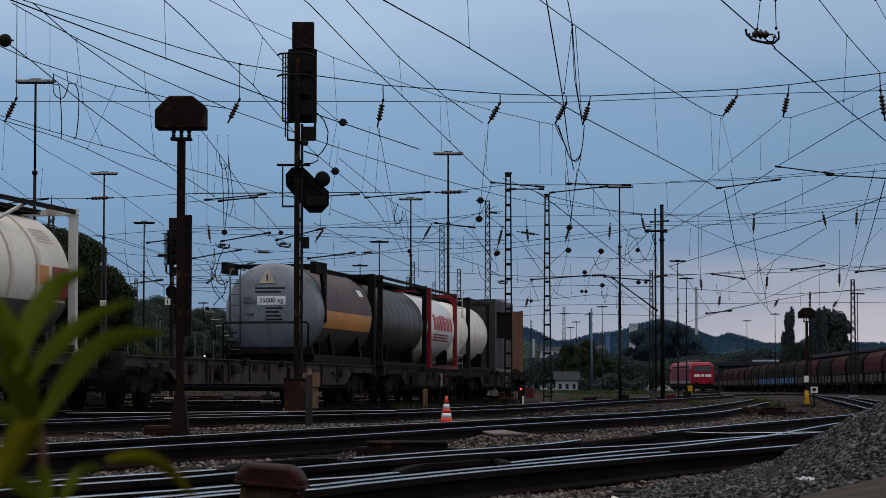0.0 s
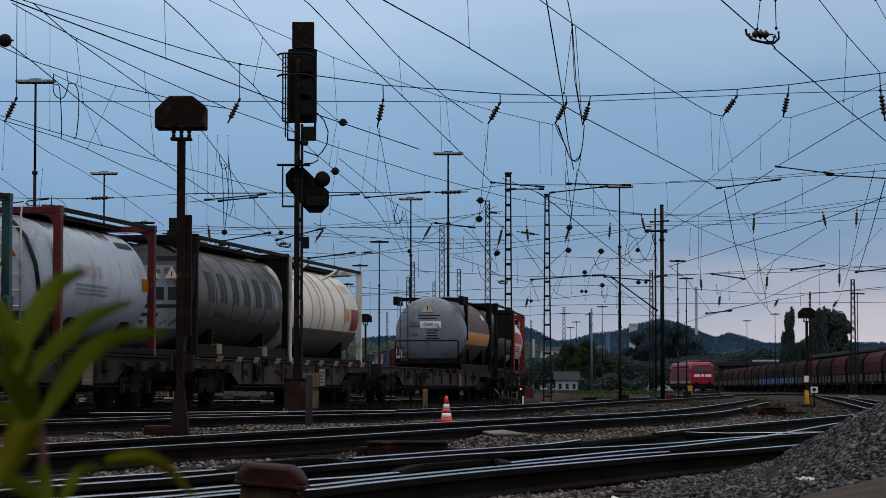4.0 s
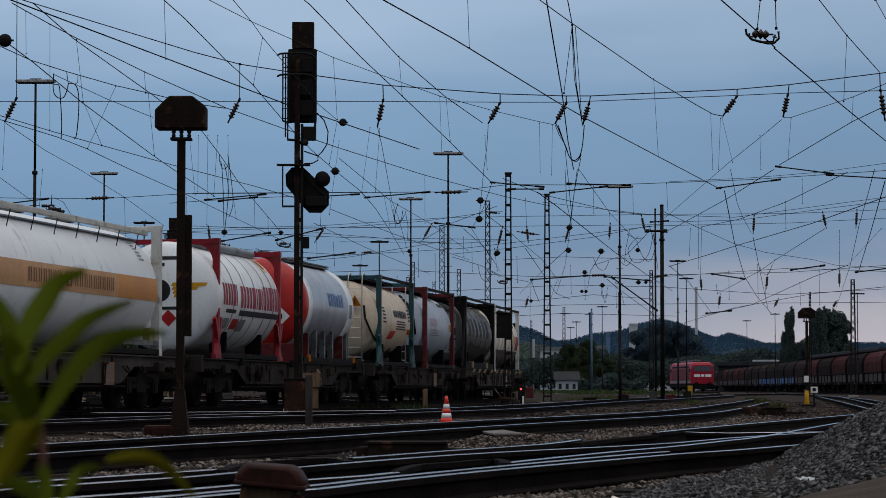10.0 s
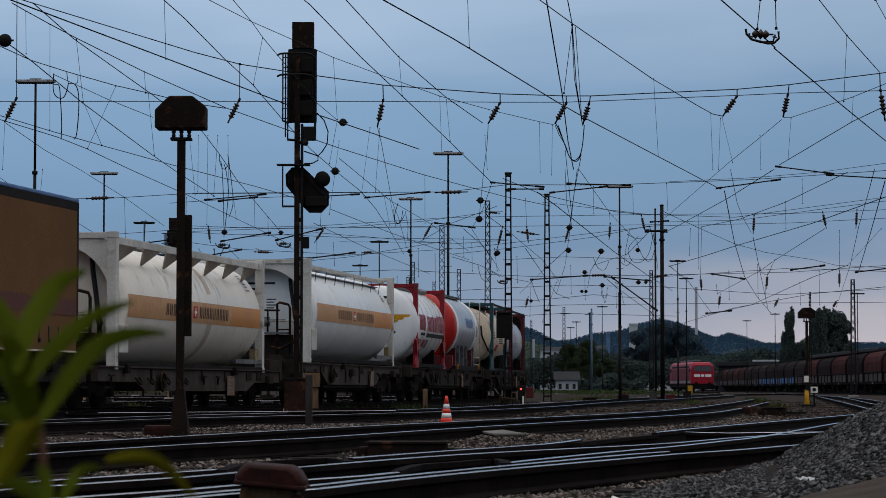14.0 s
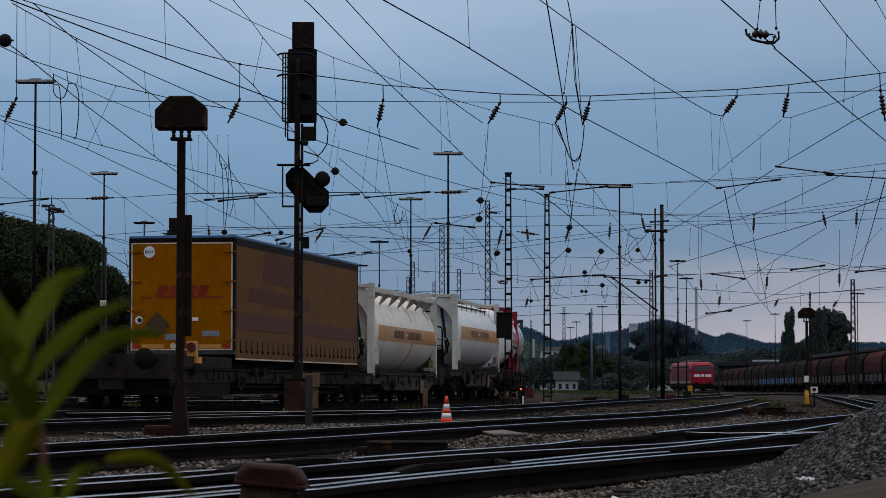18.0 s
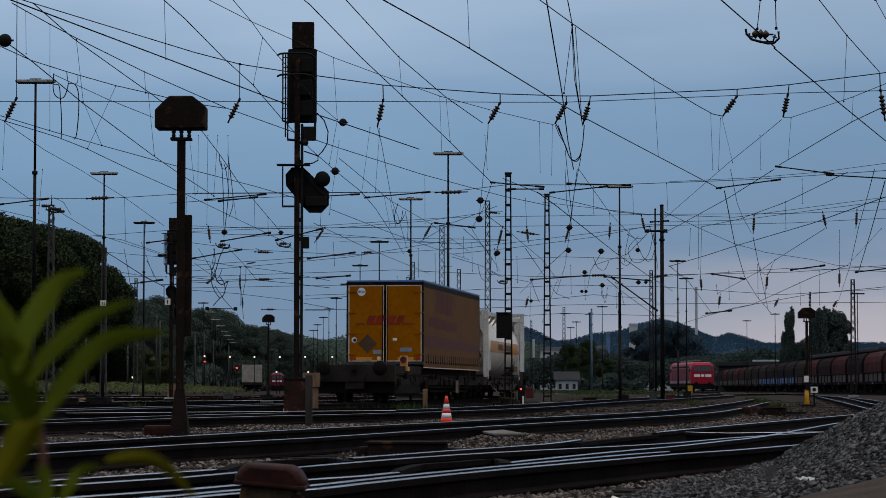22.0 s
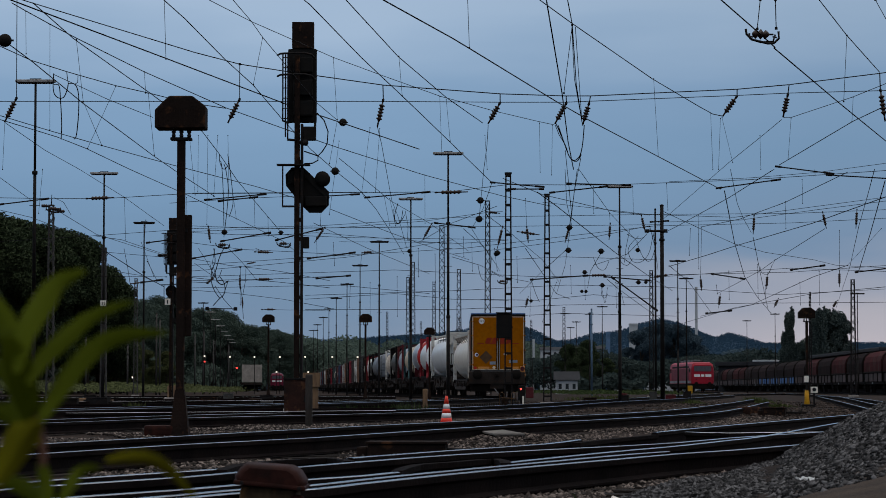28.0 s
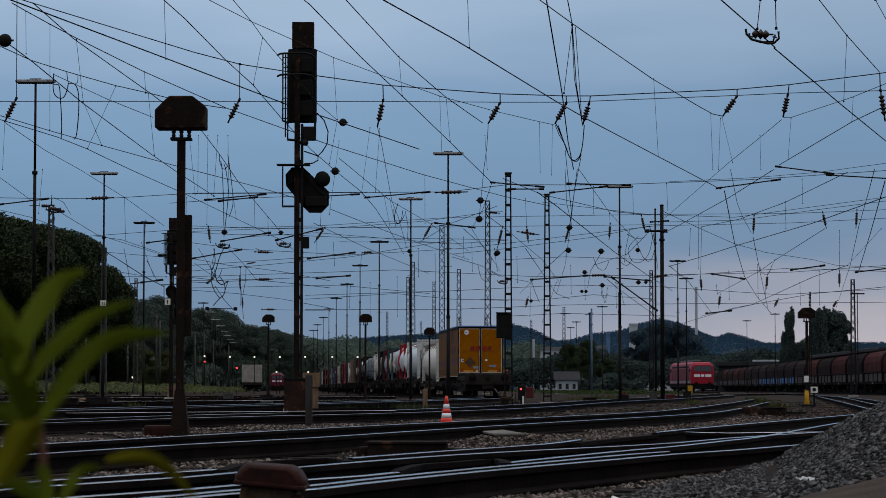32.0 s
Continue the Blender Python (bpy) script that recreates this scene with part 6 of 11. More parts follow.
def main_signal(x, y, base=-0.26):
    """The tall light signal, seen from behind: number box, main screen and slanting distant screen."""
    t = thing("light_signal", pose(x, y, base), "tall dark railway light signal with two screens and a service frame", "signal", "light signals")
    part("mast", block(-0.085, 0.03, -0.085, 0.085, 0, 7.9, 0.012), M_RUSTY, t, "rusty steel mast")
    part("mast_channel", block(0.05, 0.105, -0.09, 0.09, 0, 6.4, 0.008), M_STEEL, t)
    part("plinth", block(-0.3, 0.3, -0.3, 0.3, -0.15, 0.25, 0.03), M_CONCRETE, t)
    for k in range(14):
        part("tie_plate", boxed(bmesh.new(), 0.031, 0.049, -0.06, 0.06, 0.5 + k * 0.42, 0.58 + k * 0.42), M_STEEL, t)
    s = part("main_screen", block(-0.24, 0.386, 0.10, 0.26, 6.45, 8.06, 0.03), M_SIGNAL, t, "black back of the main signal screen")
    n = part("number_box", block(-0.153, 0.325, 0.08, 0.30, 8.064, 8.65, 0.02), M_RUSTY, t, "brown-black number indicator box")
    for zz in (7.7, 7.2, 6.75):
        part("lamp_case", block(-0.12, 0.30, -0.02, 0.098, zz - 0.17, zz + 0.17, 0.03), M_SIGNAL, s)
        part("lens_hood", turned([(0, 0.11), (0.30, 0.12), (0.30, 0.10), (0.02, 0.1)], "Y", 20, (0.1, 0.262, zz)), M_SIGNAL, s)
        part("lens", turned([(0, 0.095), (0.02, 0.07), (0.03, 0.01)], "Y", 20, (0.1, 0.263, zz)), M_GLASS, s)
    for zz in (7.90, 7.44):
        part("service_hoop", hose(bmesh.new(), [(-0.46, -0.05, zz), (-0.38, -0.30, zz), (-0.1, -0.42, zz), (0.15, -0.42, zz), (0.30, -0.36, zz - 0.03), (0.37, -0.1, zz - 0.09)], 0.022), M_STEEL, s)
    bm = bmesh.new()
    for xx, z0 in ((-0.33, 6.45), (-0.22, 6.05), (-0.27, 6.1)):
        rod(bm, (xx, -0.25, z0), (xx, -0.25, 7.9), 0.016, 6)
    for k in range(7):
        rod(bm, (-0.33, -0.25, 6.5 + k * 0.22), (-0.22, -0.25, 6.5 + k * 0.22), 0.012, 6)
    rod(bm, (-0.22, -0.25, 6.04), (-0.05, -0.1, 6.04), 0.03, 6)
    rod(bm, (-0.33, -0.25, 6.45), (-0.2, -0.1, 6.42), 0.02, 6)
    part("ladder", bm, M_STEEL, t)
    part("junction_box", block(0.11, 0.386, -0.12, 0.05, 6.04, 6.34, 0.02), M_SIGNAL, t)
    part("bracket_plate", boxed(bmesh.new(), 0.34, 0.386, -0.1, 0.04, 6.344, 6.446), M_SIGNAL, t)
    part("horn", turned([(-0.08, 0.02), (-0.05, 0.065), (0.03, 0.075), (0.06, 0.03)], "X", 14, (0.16, -0.1, 5.99)), M_STEEL, t)
    bm = bmesh.new()
    outline = [(-0.153, 5.47), (0.104, 5.47), (0.656, 4.95), (0.656, 4.66), (0.497, 4.49), (0.227, 4.49), (0.092, 4.62), (-0.276, 5.07), (-0.288, 5.31)]
    a = [bm.verts.new((p, 0.10, q)) for p, q in outline]
    b = [bm.verts.new((p, 0.26, q)) for p, q in outline]
    bm.faces.new(a), bm.faces.new(b[::-1])
    for i in range(9):
        bm.faces.new((a[i], b[i], b[(i + 1) % 9], a[(i + 1) % 9]))
    bmesh.ops.recalc_face_normals(bm, faces=bm.faces[:])
    d = part("distant_screen", bm, M_SIGNAL, t, "black slanting back of the distant signal screen")
    part("lamp_case", block(0.14, 0.62, 0.0, 0.098, 4.62, 4.84, 0.03), M_SIGNAL, d)
    part("lamp_case", block(-0.22, 0.0, 0.0, 0.098, 5.1, 5.36, 0.03), M_SIGNAL, d)
    part("diagonal_rib", boxed(bmesh.new(), -0.03, 0.03, 0.06, 0.098, -0.42, 0.42, Matrix.Translation((0.36, 0, 5.08)) @ Matrix.Rotation(radians(-46), 4, "Y")), M_SIGNAL, d)
    part("extra_lamp", turned([(0, 0.05), (0.02, 0.16), (0.24, 0.165), (0.26, 0.12), (0.3, 0.02)], "Y", 24, (0.52, 0.0, 5.22)), M_SIGNAL, d, "round extra lamp")
    bm = bmesh.new()
    boxed(bm, -0.46, 0.26, -0.22, 0.06, 5.49, 5.52)
    boxed(bm, -0.345, -0.315, -0.2, -0.17, 4.60, 5.49)
    boxed(bm, -0.345, -0.02, -0.2, -0.14, 4.58, 4.62)
    part("service_frame", bm, M_STEEL, t)
    part("relay_box", block(0.11, 0.24, -0.1, 0.06, 3.70, 3.95, 0.015), M_SIGNAL, t)
    part("cable", hose(bmesh.new(), [(0.40, 0.1, 6.65), (0.55, 0.1, 6.50), (0.64, 0.1, 6.25), (0.62, 0.1, 5.98), (0.52, 0.1, 5.82), (0.42, 0.1, 5.72), (0.12, 0.1, 5.82)], 0.014), M_WIRE, t)
    part("cable", hose(bmesh.new(), [(0.42, 0.1, 5.72), (0.42, 0.1, 5.62), (0.3, 0.1, 5.56), (0.12, 0.1, 5.55)], 0.014), M_WIRE, t)
    return t


OVERHEAD = {}


def overhead(y):
    """The overhead line, in stretches by distance."""
    k = 0 if y < 75 else (1 if y < 125 else 2)
    if k not in OVERHEAD:
        words = ("near stretch of dark overhead line with spans, droppers and insulators", "middle stretch of dark overhead line with spans and steady arms", "far stretch of thin dark overhead line across the yard")
        OVERHEAD[k] = thing("overhead_line", Matrix(), words[k], "overhead line", "overhead lines", "structure")
    return OVERHEAD[k]


def wire(points, r=0.011, sag=0.0, name="overhead_wire", label="thin dark overhead line wire", category="wire"):
    """A wire hung through points, with a little sag between two ends."""
    pts = [Vector(p) for p in points]
    run = []
    for a, b in zip(pts, pts[1:]):
        n = max(2, int((b - a).length / 6)) if sag else 1
        for k in range(n):
            u = k / n
            p = a.lerp(b, u)
            p.z -= sag * 4 * u * (1 - u)
            run.append(p)
    run.append(pts[-1])
    jumper = len(pts) > 3 and (pts[-1] - pts[0]).length < 6.0
    if jumper:
        run = []
        for i in range(len(pts) - 1):
            p0, p1, p2, p3 = pts[max(i - 1, 0)], pts[i], pts[i + 1], pts[min(i + 2, len(pts) - 1)]
            for u in (0.0, 0.2, 0.4, 0.6, 0.8):
                run.append(0.5 * ((2 * p1) + (p2 - p0) * u + (2 * p0 - 5 * p1 + 4 * p2 - p3) * u * u + (3 * p1 - p0 - 3 * p2 + p3) * u ** 3))
        run.append(pts[-1])
    far = sum(p.y for p in pts) / len(pts)
    bm = hose(bmesh.new(), run, max((0.00007 if len(pts) == 2 else 0.0001) * far, r * (1.7 if jumper else 1.25 if r < 0.012 else 0.85)), 5)
    if len(pts) == 2 and 0.4 < (pts[1] - pts[0]).length < 5.0:
        # clamps where a dropper is tied
        for p in pts:
            k = r * 3.2
            boxed(bm, p.x - k, p.x + k, p.y - k, p.y + k, p.z - k, p.z + k)
    return part(name, bm, M_WIRE, overhead(min(p.y for p in pts)))


def insulator(a, b, r=0.075, discs=5, group="line insulators"):
    """A string of ribbed insulator discs between two points."""
    a, b = Vector(a), Vector(b)
    d = b - a
    ln = d.length
    if a.y >= 110:
        r *= 0.74
    prof = [(0, 0.02), (ln * 0.18, 0.02)]
    core = 0.042 if a.y < 80 else r * 0.68
    for k in range(discs):
        z = ln * (0.2 + 0.6 * k / discs)
        prof += [(z, core), (z + ln * 0.02, r), (z + ln * 0.05, r * 0.95), (z + ln * 0.075, core)]
    prof += [(ln * 0.82, 0.02), (ln, 0.02)]
    t = part("insulator", turned(prof, "Z", 10), M_CERAMIC, overhead(a.y), "dark brown ribbed insulator", Matrix.Translation(a) @ d.to_track_quat("Z", "Y").to_matrix().to_4x4())
    part("clevis", turned([(-0.02, 0.01), (0, 0.03), (0.06, 0.03), (0.08, 0.01)], "Z", 8), M_STEEL, t)
    return t


def line_weight(x, y, z, r):
    """A round ball insulator in a wire."""
    prof = [(r * math.sin(-math.pi / 2 + math.pi * k / 10), r * math.cos(-math.pi / 2 + math.pi * k / 10)) for k in range(11)]
    t = part("ball_insulator", turned(prof, "X", 16), M_SIGNAL, overhead(y), "round dark ball", pose(x, y, z))
    part("clamp", rod(bmesh.new(), (-r * 1.3, 0, 0), (r * 1.3, 0, 0), r * 0.16, 6), M_STEEL, t)
    return t


def registration_arm(a, b, r=0.028):
    """A steady arm that holds a contact wire sideways."""
    a, b = Vector(a), Vector(b)
    t = part("steady_arm", rod(bmesh.new(), a, b, r, 8), M_STEEL, overhead(a.y), "dark tubular steady arm")
    d = (b - a).normalized()
    part("clamp", rod(bmesh.new(), a - d * 0.06, a + d * 0.14, r * 1.7, 8), M_STEEL, t)
    part("clamp", rod(bmesh.new(), b - d * 0.3, b + d * 0.04, r * 1.7, 8), M_STEEL, t)
    return t

# ---- wires, insulators and posts before the wood ----
wire([(-10.15, 112.0, 6.61), (-10.09, 112.0, 6.03), (-10.24, 112.0, 5.61), (-10.24, 112.0, 5.11), (-10.09, 112.0, 4.70), (-9.88, 112.0, 4.41)], 0.012)
wire([(-9.71, 112.0, 6.61), (-9.91, 112.0, 6.16), (-10.09, 112.0, 5.53), (-10.27, 112.0, 5.24)], 0.012)
wire([(-10.09, 112.0, 5.53), (-10.01, 112.0, 5.20), (-9.80, 112.0, 5.01), (-9.55, 112.0, 5.13), (-9.49, 112.0, 5.18)], 0.014)
wire([(-9.88, 112.0, 5.36), (-9.67, 112.0, 5.03), (-9.67, 112.0, 4.62), (-9.92, 112.0, 4.35), (-10.17, 112.0, 4.07)], 0.012)
wire([(-10.09, 112.0, 4.95), (-9.71, 112.0, 4.37), (-9.26, 112.0, 3.87)], 0.011)
wire([(-9.51, 112.0, 5.18), (-9.63, 112.0, 4.78), (-9.76, 112.0, 4.43)], 0.011)
wire([(-11.30, 115.0, 6.10), (-10.62, 115.0, 5.63), (-10.36, 115.0, 5.50)], 0.014)
wire([(-11.81, 118.0, 5.59), (-10.02, 118.0, 5.40), (-8.79, 118.0, 5.47), (-7.47, 118.0, 5.35), (-5.28, 118.0, 5.10)], 0.011)
wire([(-11.81, 118.0, 5.38), (-10.98, 118.0, 5.34)], 0.016)
wire([(-12.51, 125.0, 5.27), (-10.24, 125.0, 5.10), (-7.92, 125.0, 4.82), (-5.59, 125.0, 4.38)], 0.01)
wire([(-12.01, 120.0, 6.59), (-10.19, 120.0, 6.25), (-8.94, 120.0, 6.12), (-7.60, 120.0, 5.94), (-5.37, 120.0, 5.52)], 0.009)
wire([(-13.03, 140.0, 4.83), (-11.47, 140.0, 4.81)], 0.03)
wire([(-9.45, 118.0, 6.07), (-9.44, 118.0, 5.10)], 0.012)
wire([(-9.44, 118.0, 5.10), (-9.36, 118.0, 4.65), (-9.30, 118.0, 3.66)], 0.011)
wire([(-9.34, 120.0, 6.30), (-9.36, 120.0, 5.54), (-9.49, 120.0, 4.83)], 0.009)
wire([(-10.35, 122.0, 7.17), (-9.72, 122.0, 6.53), (-9.04, 122.0, 5.72)], 0.009)
wire([(-10.72, 150.0, 5.09), (-6.71, 150.0, 5.01)], 0.012)
wire([(-15.00, 112.0, 6.45), (-12.25, 112.0, 6.21)], 0.008)
wire([(-15.88, 116.0, 6.92), (-15.02, 116.0, 6.40), (-13.81, 116.0, 5.63), (-12.78, 116.0, 5.07)], 0.011)
wire([(-13.55, 116.0, 6.23), (-13.12, 116.0, 5.37)], 0.009)
wire([(-16.43, 120.0, 5.74), (-13.13, 120.0, 5.70)], 0.008)
wire([(-14.88, 118.0, 6.94), (-14.71, 118.0, 6.07), (-14.58, 118.0, 5.28)], 0.008)
wire([(-11.61, 120.0, 7.06), (-11.26, 120.0, 6.52), (-10.81, 120.0, 5.72)], 0.009)
wire([(-8.30, 112.0, 6.61), (-8.01, 112.0, 6.49)], 0.01)
insulator((-10.46, 112.0, 5.06), (-10.09, 112.0, 5.36), 0.090, 5)
insulator((-9.47, 118.0, 5.67), (-9.47, 118.0, 5.10), 0.075, 5)
insulator((-9.36, 118.0, 4.65), (-9.33, 118.0, 4.17), 0.070, 5)
insulator((-8.74, 118.0, 5.50), (-7.91, 118.0, 5.50), 0.100, 5)
insulator((-9.28, 120.0, 6.32), (-8.88, 120.0, 6.40), 0.060, 5)
insulator((-10.56, 150.0, 5.09), (-9.92, 150.0, 5.09), 0.100, 5)
insulator((-14.33, 116.0, 5.20), (-13.81, 116.0, 5.27), 0.060, 5)
registration_arm((-13.81, 116.0, 5.27), (-12.86, 116.0, 5.39), 0.030)
registration_arm((-13.02, 116.0, 6.51), (-12.67, 116.0, 6.51), 0.035)
# slim posts before the wood
plain_pole(-31.10, 250, 4.92, 0.10, M_GREYMAST)
plain_pole(-29.62, 262, 8.39, 0.10, M_GREYMAST)
plain_pole(-29.94, 268, 7.97, 0.10, M_GREYMAST)
plain_pole(-29.62, 275, 6.20, 0.10, M_GREYMAST)
plain_pole(-29.36, 300, 6.97, 0.10, M_GREYMAST)
plain_pole(-31.12, 330, 8.04, 0.10, M_GREYMAST)
plain_pole(-31.23, 345, 7.14, 0.10, M_GREYMAST)
plain_pole(-33.82, 240, 5.39, 0.10, M_GREYMAST)
plain_pole(-30.42, 360, 6.78, 0.10, M_GREYMAST)
_t = thing("mast_plate", pose(-14.71, 109.6, 4.10), "white plate with two dark marks on a lattice mast", "sign")
part("plate", block(-0.125, 0.125, 0.0, 0.03, -0.12, 0.12, 0.01), M_WHITEPAINT, _t)
for _x in (-0.04, 0.045):
    part("mark", boxed(bmesh.new(), _x - 0.018, _x + 0.018, -0.008, -0.003, -0.07, 0.07), M_INK, _t)

# ---- the rails of the near tracks and turnouts ----
rail([(-7.23, 7.36), (-3.59, 22.94), (-2.70, 26.75), (-1.58, 31.63), (0.14, 38.04), (1.72, 43.98), (3.58, 50.94), (5.60, 60.53), (9.68, 85.96), (15.32, 123.78)], -0.08)
rail([(-5.90, 7.90), (-3.06, 19.56), (-2.29, 22.71), (-1.29, 25.83), (0.11, 31.63), (1.44, 36.80), (2.98, 42.33), (4.42, 47.71), (6.47, 57.44), (11.93, 93.07)], -0.08)
rail([(-10.90, 20.57), (-6.45, 40.07), (-4.71, 47.71), (-1.79, 56.01), (0.23, 65.84), (3.37, 85.96), (8.71, 123.78), (15.81, 170.75), (27.07, 245.17)], -0.08)
rail([(-10.25, 16.70), (-5.83, 36.20), (-4.26, 43.14), (-1.60, 49.82), (0.20, 56.01), (2.66, 67.83), (6.83, 97.08), (11.46, 123.78), (21.22, 184.77)], -0.08)
rail([(-4.03, 7.50), (-2.31, 13.24), (-2.11, 13.90), (-1.54, 15.31), (-1.37, 15.74)], -0.08)
rail([(-4.04, 6.81), (-2.18, 12.51), (-1.99, 13.09), (-1.45, 14.34), (-1.20, 15.21), (-0.55, 17.31), (0.07, 19.06), (0.81, 20.63), (1.55, 22.04), (2.17, 23.41), (2.87, 25.54), (3.91, 28.08), (5.80, 32.71)], -0.08)
rail([(-1.35, 15.47), (-1.33, 16.62), (-1.18, 17.40), (-0.82, 18.11), (-0.64, 17.40)], -0.075, "dark guard rail beside a turnout", False)
rail([(-0.66, 18.14), (-0.59, 18.44), (0.07, 20.44), (0.89, 22.71), (1.32, 24.70)], -0.08)
rail([(1.23, 23.41), (1.74, 25.54), (2.29, 27.40)], -0.08, "dark crossing nose between the rails", False)
rail([(2.40, 28.80), (3.37, 32.54), (5.49, 40.07), (7.34, 46.72), (8.94, 52.50)], -0.08)
rail([(-3.82, 7.14), (-1.70, 11.67), (-1.27, 12.58), (-1.06, 13.17), (-0.75, 13.90), (-0.46, 14.52), (-0.28, 15.11)], -0.08)
rail([(-0.28, 15.26), (-0.18, 16.50), (0.06, 17.13), (0.38, 17.96), (0.42, 16.87)], -0.075, "dark guard rail beside a turnout", False)
rail([(0.42, 17.04), (0.70, 18.00), (1.42, 20.26), (2.04, 22.04), (2.75, 24.43), (3.33, 26.44), (4.96, 33.51), (5.87, 37.41)], -0.08)
rail([(-2.25, 8.81), (-1.17, 11.61), (-0.98, 12.11), (-0.65, 12.58), (-0.43, 13.32), (0.05, 14.81), (0.64, 16.42), (1.26, 18.00), (1.79, 19.39), (2.30, 20.44), (3.05, 22.26), (4.96, 26.88)], -0.08)
rail([(-2.25, 9.17), (-1.21, 11.98), (-1.01, 12.51), (-0.68, 13.09), (-0.44, 13.90), (0.05, 15.42), (0.67, 17.17), (1.34, 19.06), (1.77, 20.08)], -0.08)
rail([(2.80, 29.17), (3.20, 28.44), (4.32, 29.17)], -0.08)
rail([(25.39, 221.08), (33.62, 245.17), (22.17, 139.08), (16.24, 93.07), (14.96, 83.15)], -0.08)
rail([(26.98, 184.77), (14.62, 93.07), (10.93, 65.84), (10.39, 61.88)], -0.08)
rail([(24.76, 158.70), (15.45, 93.07), (12.20, 69.93), (11.65, 65.97)], -0.08)
rail([(-9.89, 52.65), (-5.52, 57.27), (-1.16, 61.89)], -0.05, "rusty little-used rail across the yard", False)
rail([(-8.79, 46.83), (-4.90, 50.41), (-1.01, 54.00)], -0.05)
rail([(-14.10, 75.07), (-7.87, 81.28), (-1.64, 87.48)], -0.05, "rusty little-used rail across the yard", False)
rail([(-11.98, 63.76), (-6.69, 69.41), (-1.40, 75.07)], -0.05, "rusty little-used rail across the yard", False)
rail([(-19.69, 104.82), (-11.00, 113.98), (-2.30, 123.13)], -0.05, "rusty little-used rail across the yard", False)
rail([(-16.43, 87.48), (-9.20, 96.15), (-1.96, 104.82)], -0.05)
rail([(-28.03, 149.18), (-15.64, 161.43), (-3.25, 173.68)], -0.05, "rusty little-used rail across the yard", False)
rail([(-23.13, 123.13), (-12.96, 136.15), (-2.79, 149.18)], -0.05)
sleepers(-3.38, 21.01, -1.42, 28.44, -0.252, 0.63, 1.0)
sleepers(-1.42, 28.44, 3.28, 46.72, -0.252, 0.63, 1.0)
sleepers(3.28, 46.72, 7.88, 69.93, -0.252, 0.63, 1.0)
sleepers(-6.13, 38.04, -1.71, 53.36, -0.252, 0.63, 1.0)
sleepers(-1.71, 53.36, 13.73, 148.25, -0.252, 0.63, 1.0)
sleepers(-1.90, 12.51, -0.51, 15.85, -0.252, 0.63, 1.1)
sleepers(-0.51, 15.85, 2.55, 22.71, -0.252, 0.63, 1.15)
sleepers(0.06, 17.71, 4.50, 30.35, -0.252, 0.63, 1.0)
# ---- masts, lamps and signals ----
lattice_mast(2.22, 86, 7.97, 0.29, 0.26, ladder_only=True, steps=15, top_width=0.20)
lattice_mast(4.32, 105, 8.70, 0.36, 0.30, ladder_only=True, steps=14, top_width=0.20)
lattice_mast(15.63, 190, 9.48, 0.39, 0.31)
lattice_mast(2.82, 160, 12.50, 0.46, 0.38)
lattice_mast(-0.10, 215, 14.48, 0.52, 0.44, top_width=0.42)
lattice_mast(1.44, 230, 11.44, 0.54, 0.44)
lattice_mast(-3.32, 240, 11.15, 0.49, 0.40)
lattice_mast(-3.07, 260, 13.59, 0.53, 0.43)
lattice_mast(-1.00, 280, 12.40, 0.49, 0.40)
_m = lattice_mast(-17.05, 110, 8.61, 0.36, 0.28, mat=M_GREYMAST, label="grey lattice steel mast before the wood")
part("spike", rod(bmesh.new(), (0, 0, 8.6), (0.02, 0, 9.1), 0.03, 6, 0.015), M_STEEL, _m)
part("cross_arm", rod(bmesh.new(), (-0.30, -0.2, 8.62), (0.62, -0.2, 8.36), 0.03, 6), M_STEEL, _m)
part("cross_arm", rod(bmesh.new(), (-0.22, -0.2, 8.42), (0.40, -0.2, 8.50), 0.024, 6), M_STEEL, _m)
for _x, _z in ((0.34, 8.44), (0.50, 8.36), (-0.24, 8.60)):
    part("insulator", turned([(-0.16, 0.03), (-0.14, 0.075), (-0.08, 0.055), (-0.05, 0.085), (0.02, 0.055), (0.05, 0.085), (0.12, 0.03)], "X", 10, (_x, -0.2, _z)), M_CERAMIC, _m, "brown ribbed insulator")
lattice_mast(-20.10, 150, 8.97, 0.40, 0.32, mat=M_GREYMAST, label="grey lattice steel mast before the wood")
lattice_mast(-26.68, 220, 10.18, 0.39, 0.31, mat=M_GREYMAST, label="grey lattice steel mast before the wood")
lattice_mast(33.99, 210, 9.66, 0.49, 0.40)
lattice_mast(37.68, 260, 10.52, 0.30, 0.24)
lattice_mast(15.75, 330, 11.18, 0.49, 0.39)
lattice_mast(5.08, 300, 9.22, 0.53, 0.42)
lattice_mast(2.12, 340, 10.36, 0.50, 0.40)
lattice_mast(-7.28, 330, 10.59, 0.39, 0.31)
lattice_mast(14.61, 420, 11.98, 0.49, 0.40)
lattice_mast(-3.48, 400, 11.17, 0.47, 0.38)
yard_lamp(-12.70, 78.57, 9.99)
yard_lamp(-15.08, 112.42, 9.99)
yard_lamp(-17.25, 145.95, 9.98)
yard_lamp(0.21, 102.51, 9.96)
yard_lamp(-1.63, 128.14, 10.03)
yard_lamp(-4.17, 165.60, 10.02)
yard_lamp(8.31, 118.94, 9.92)
yard_lamp(17.67, 190.51, 10.01)
yard_lamp(21.22, 220.80, 10.01)
yard_lamp(-6.47, 197.50, 10.01, 0.0, 0.62)
yard_lamp(-8.82, 232.74, 10.00, 0.0, 0.62)
yard_lamp(-11.34, 269.10, 10.00, 0.0, 0.62)
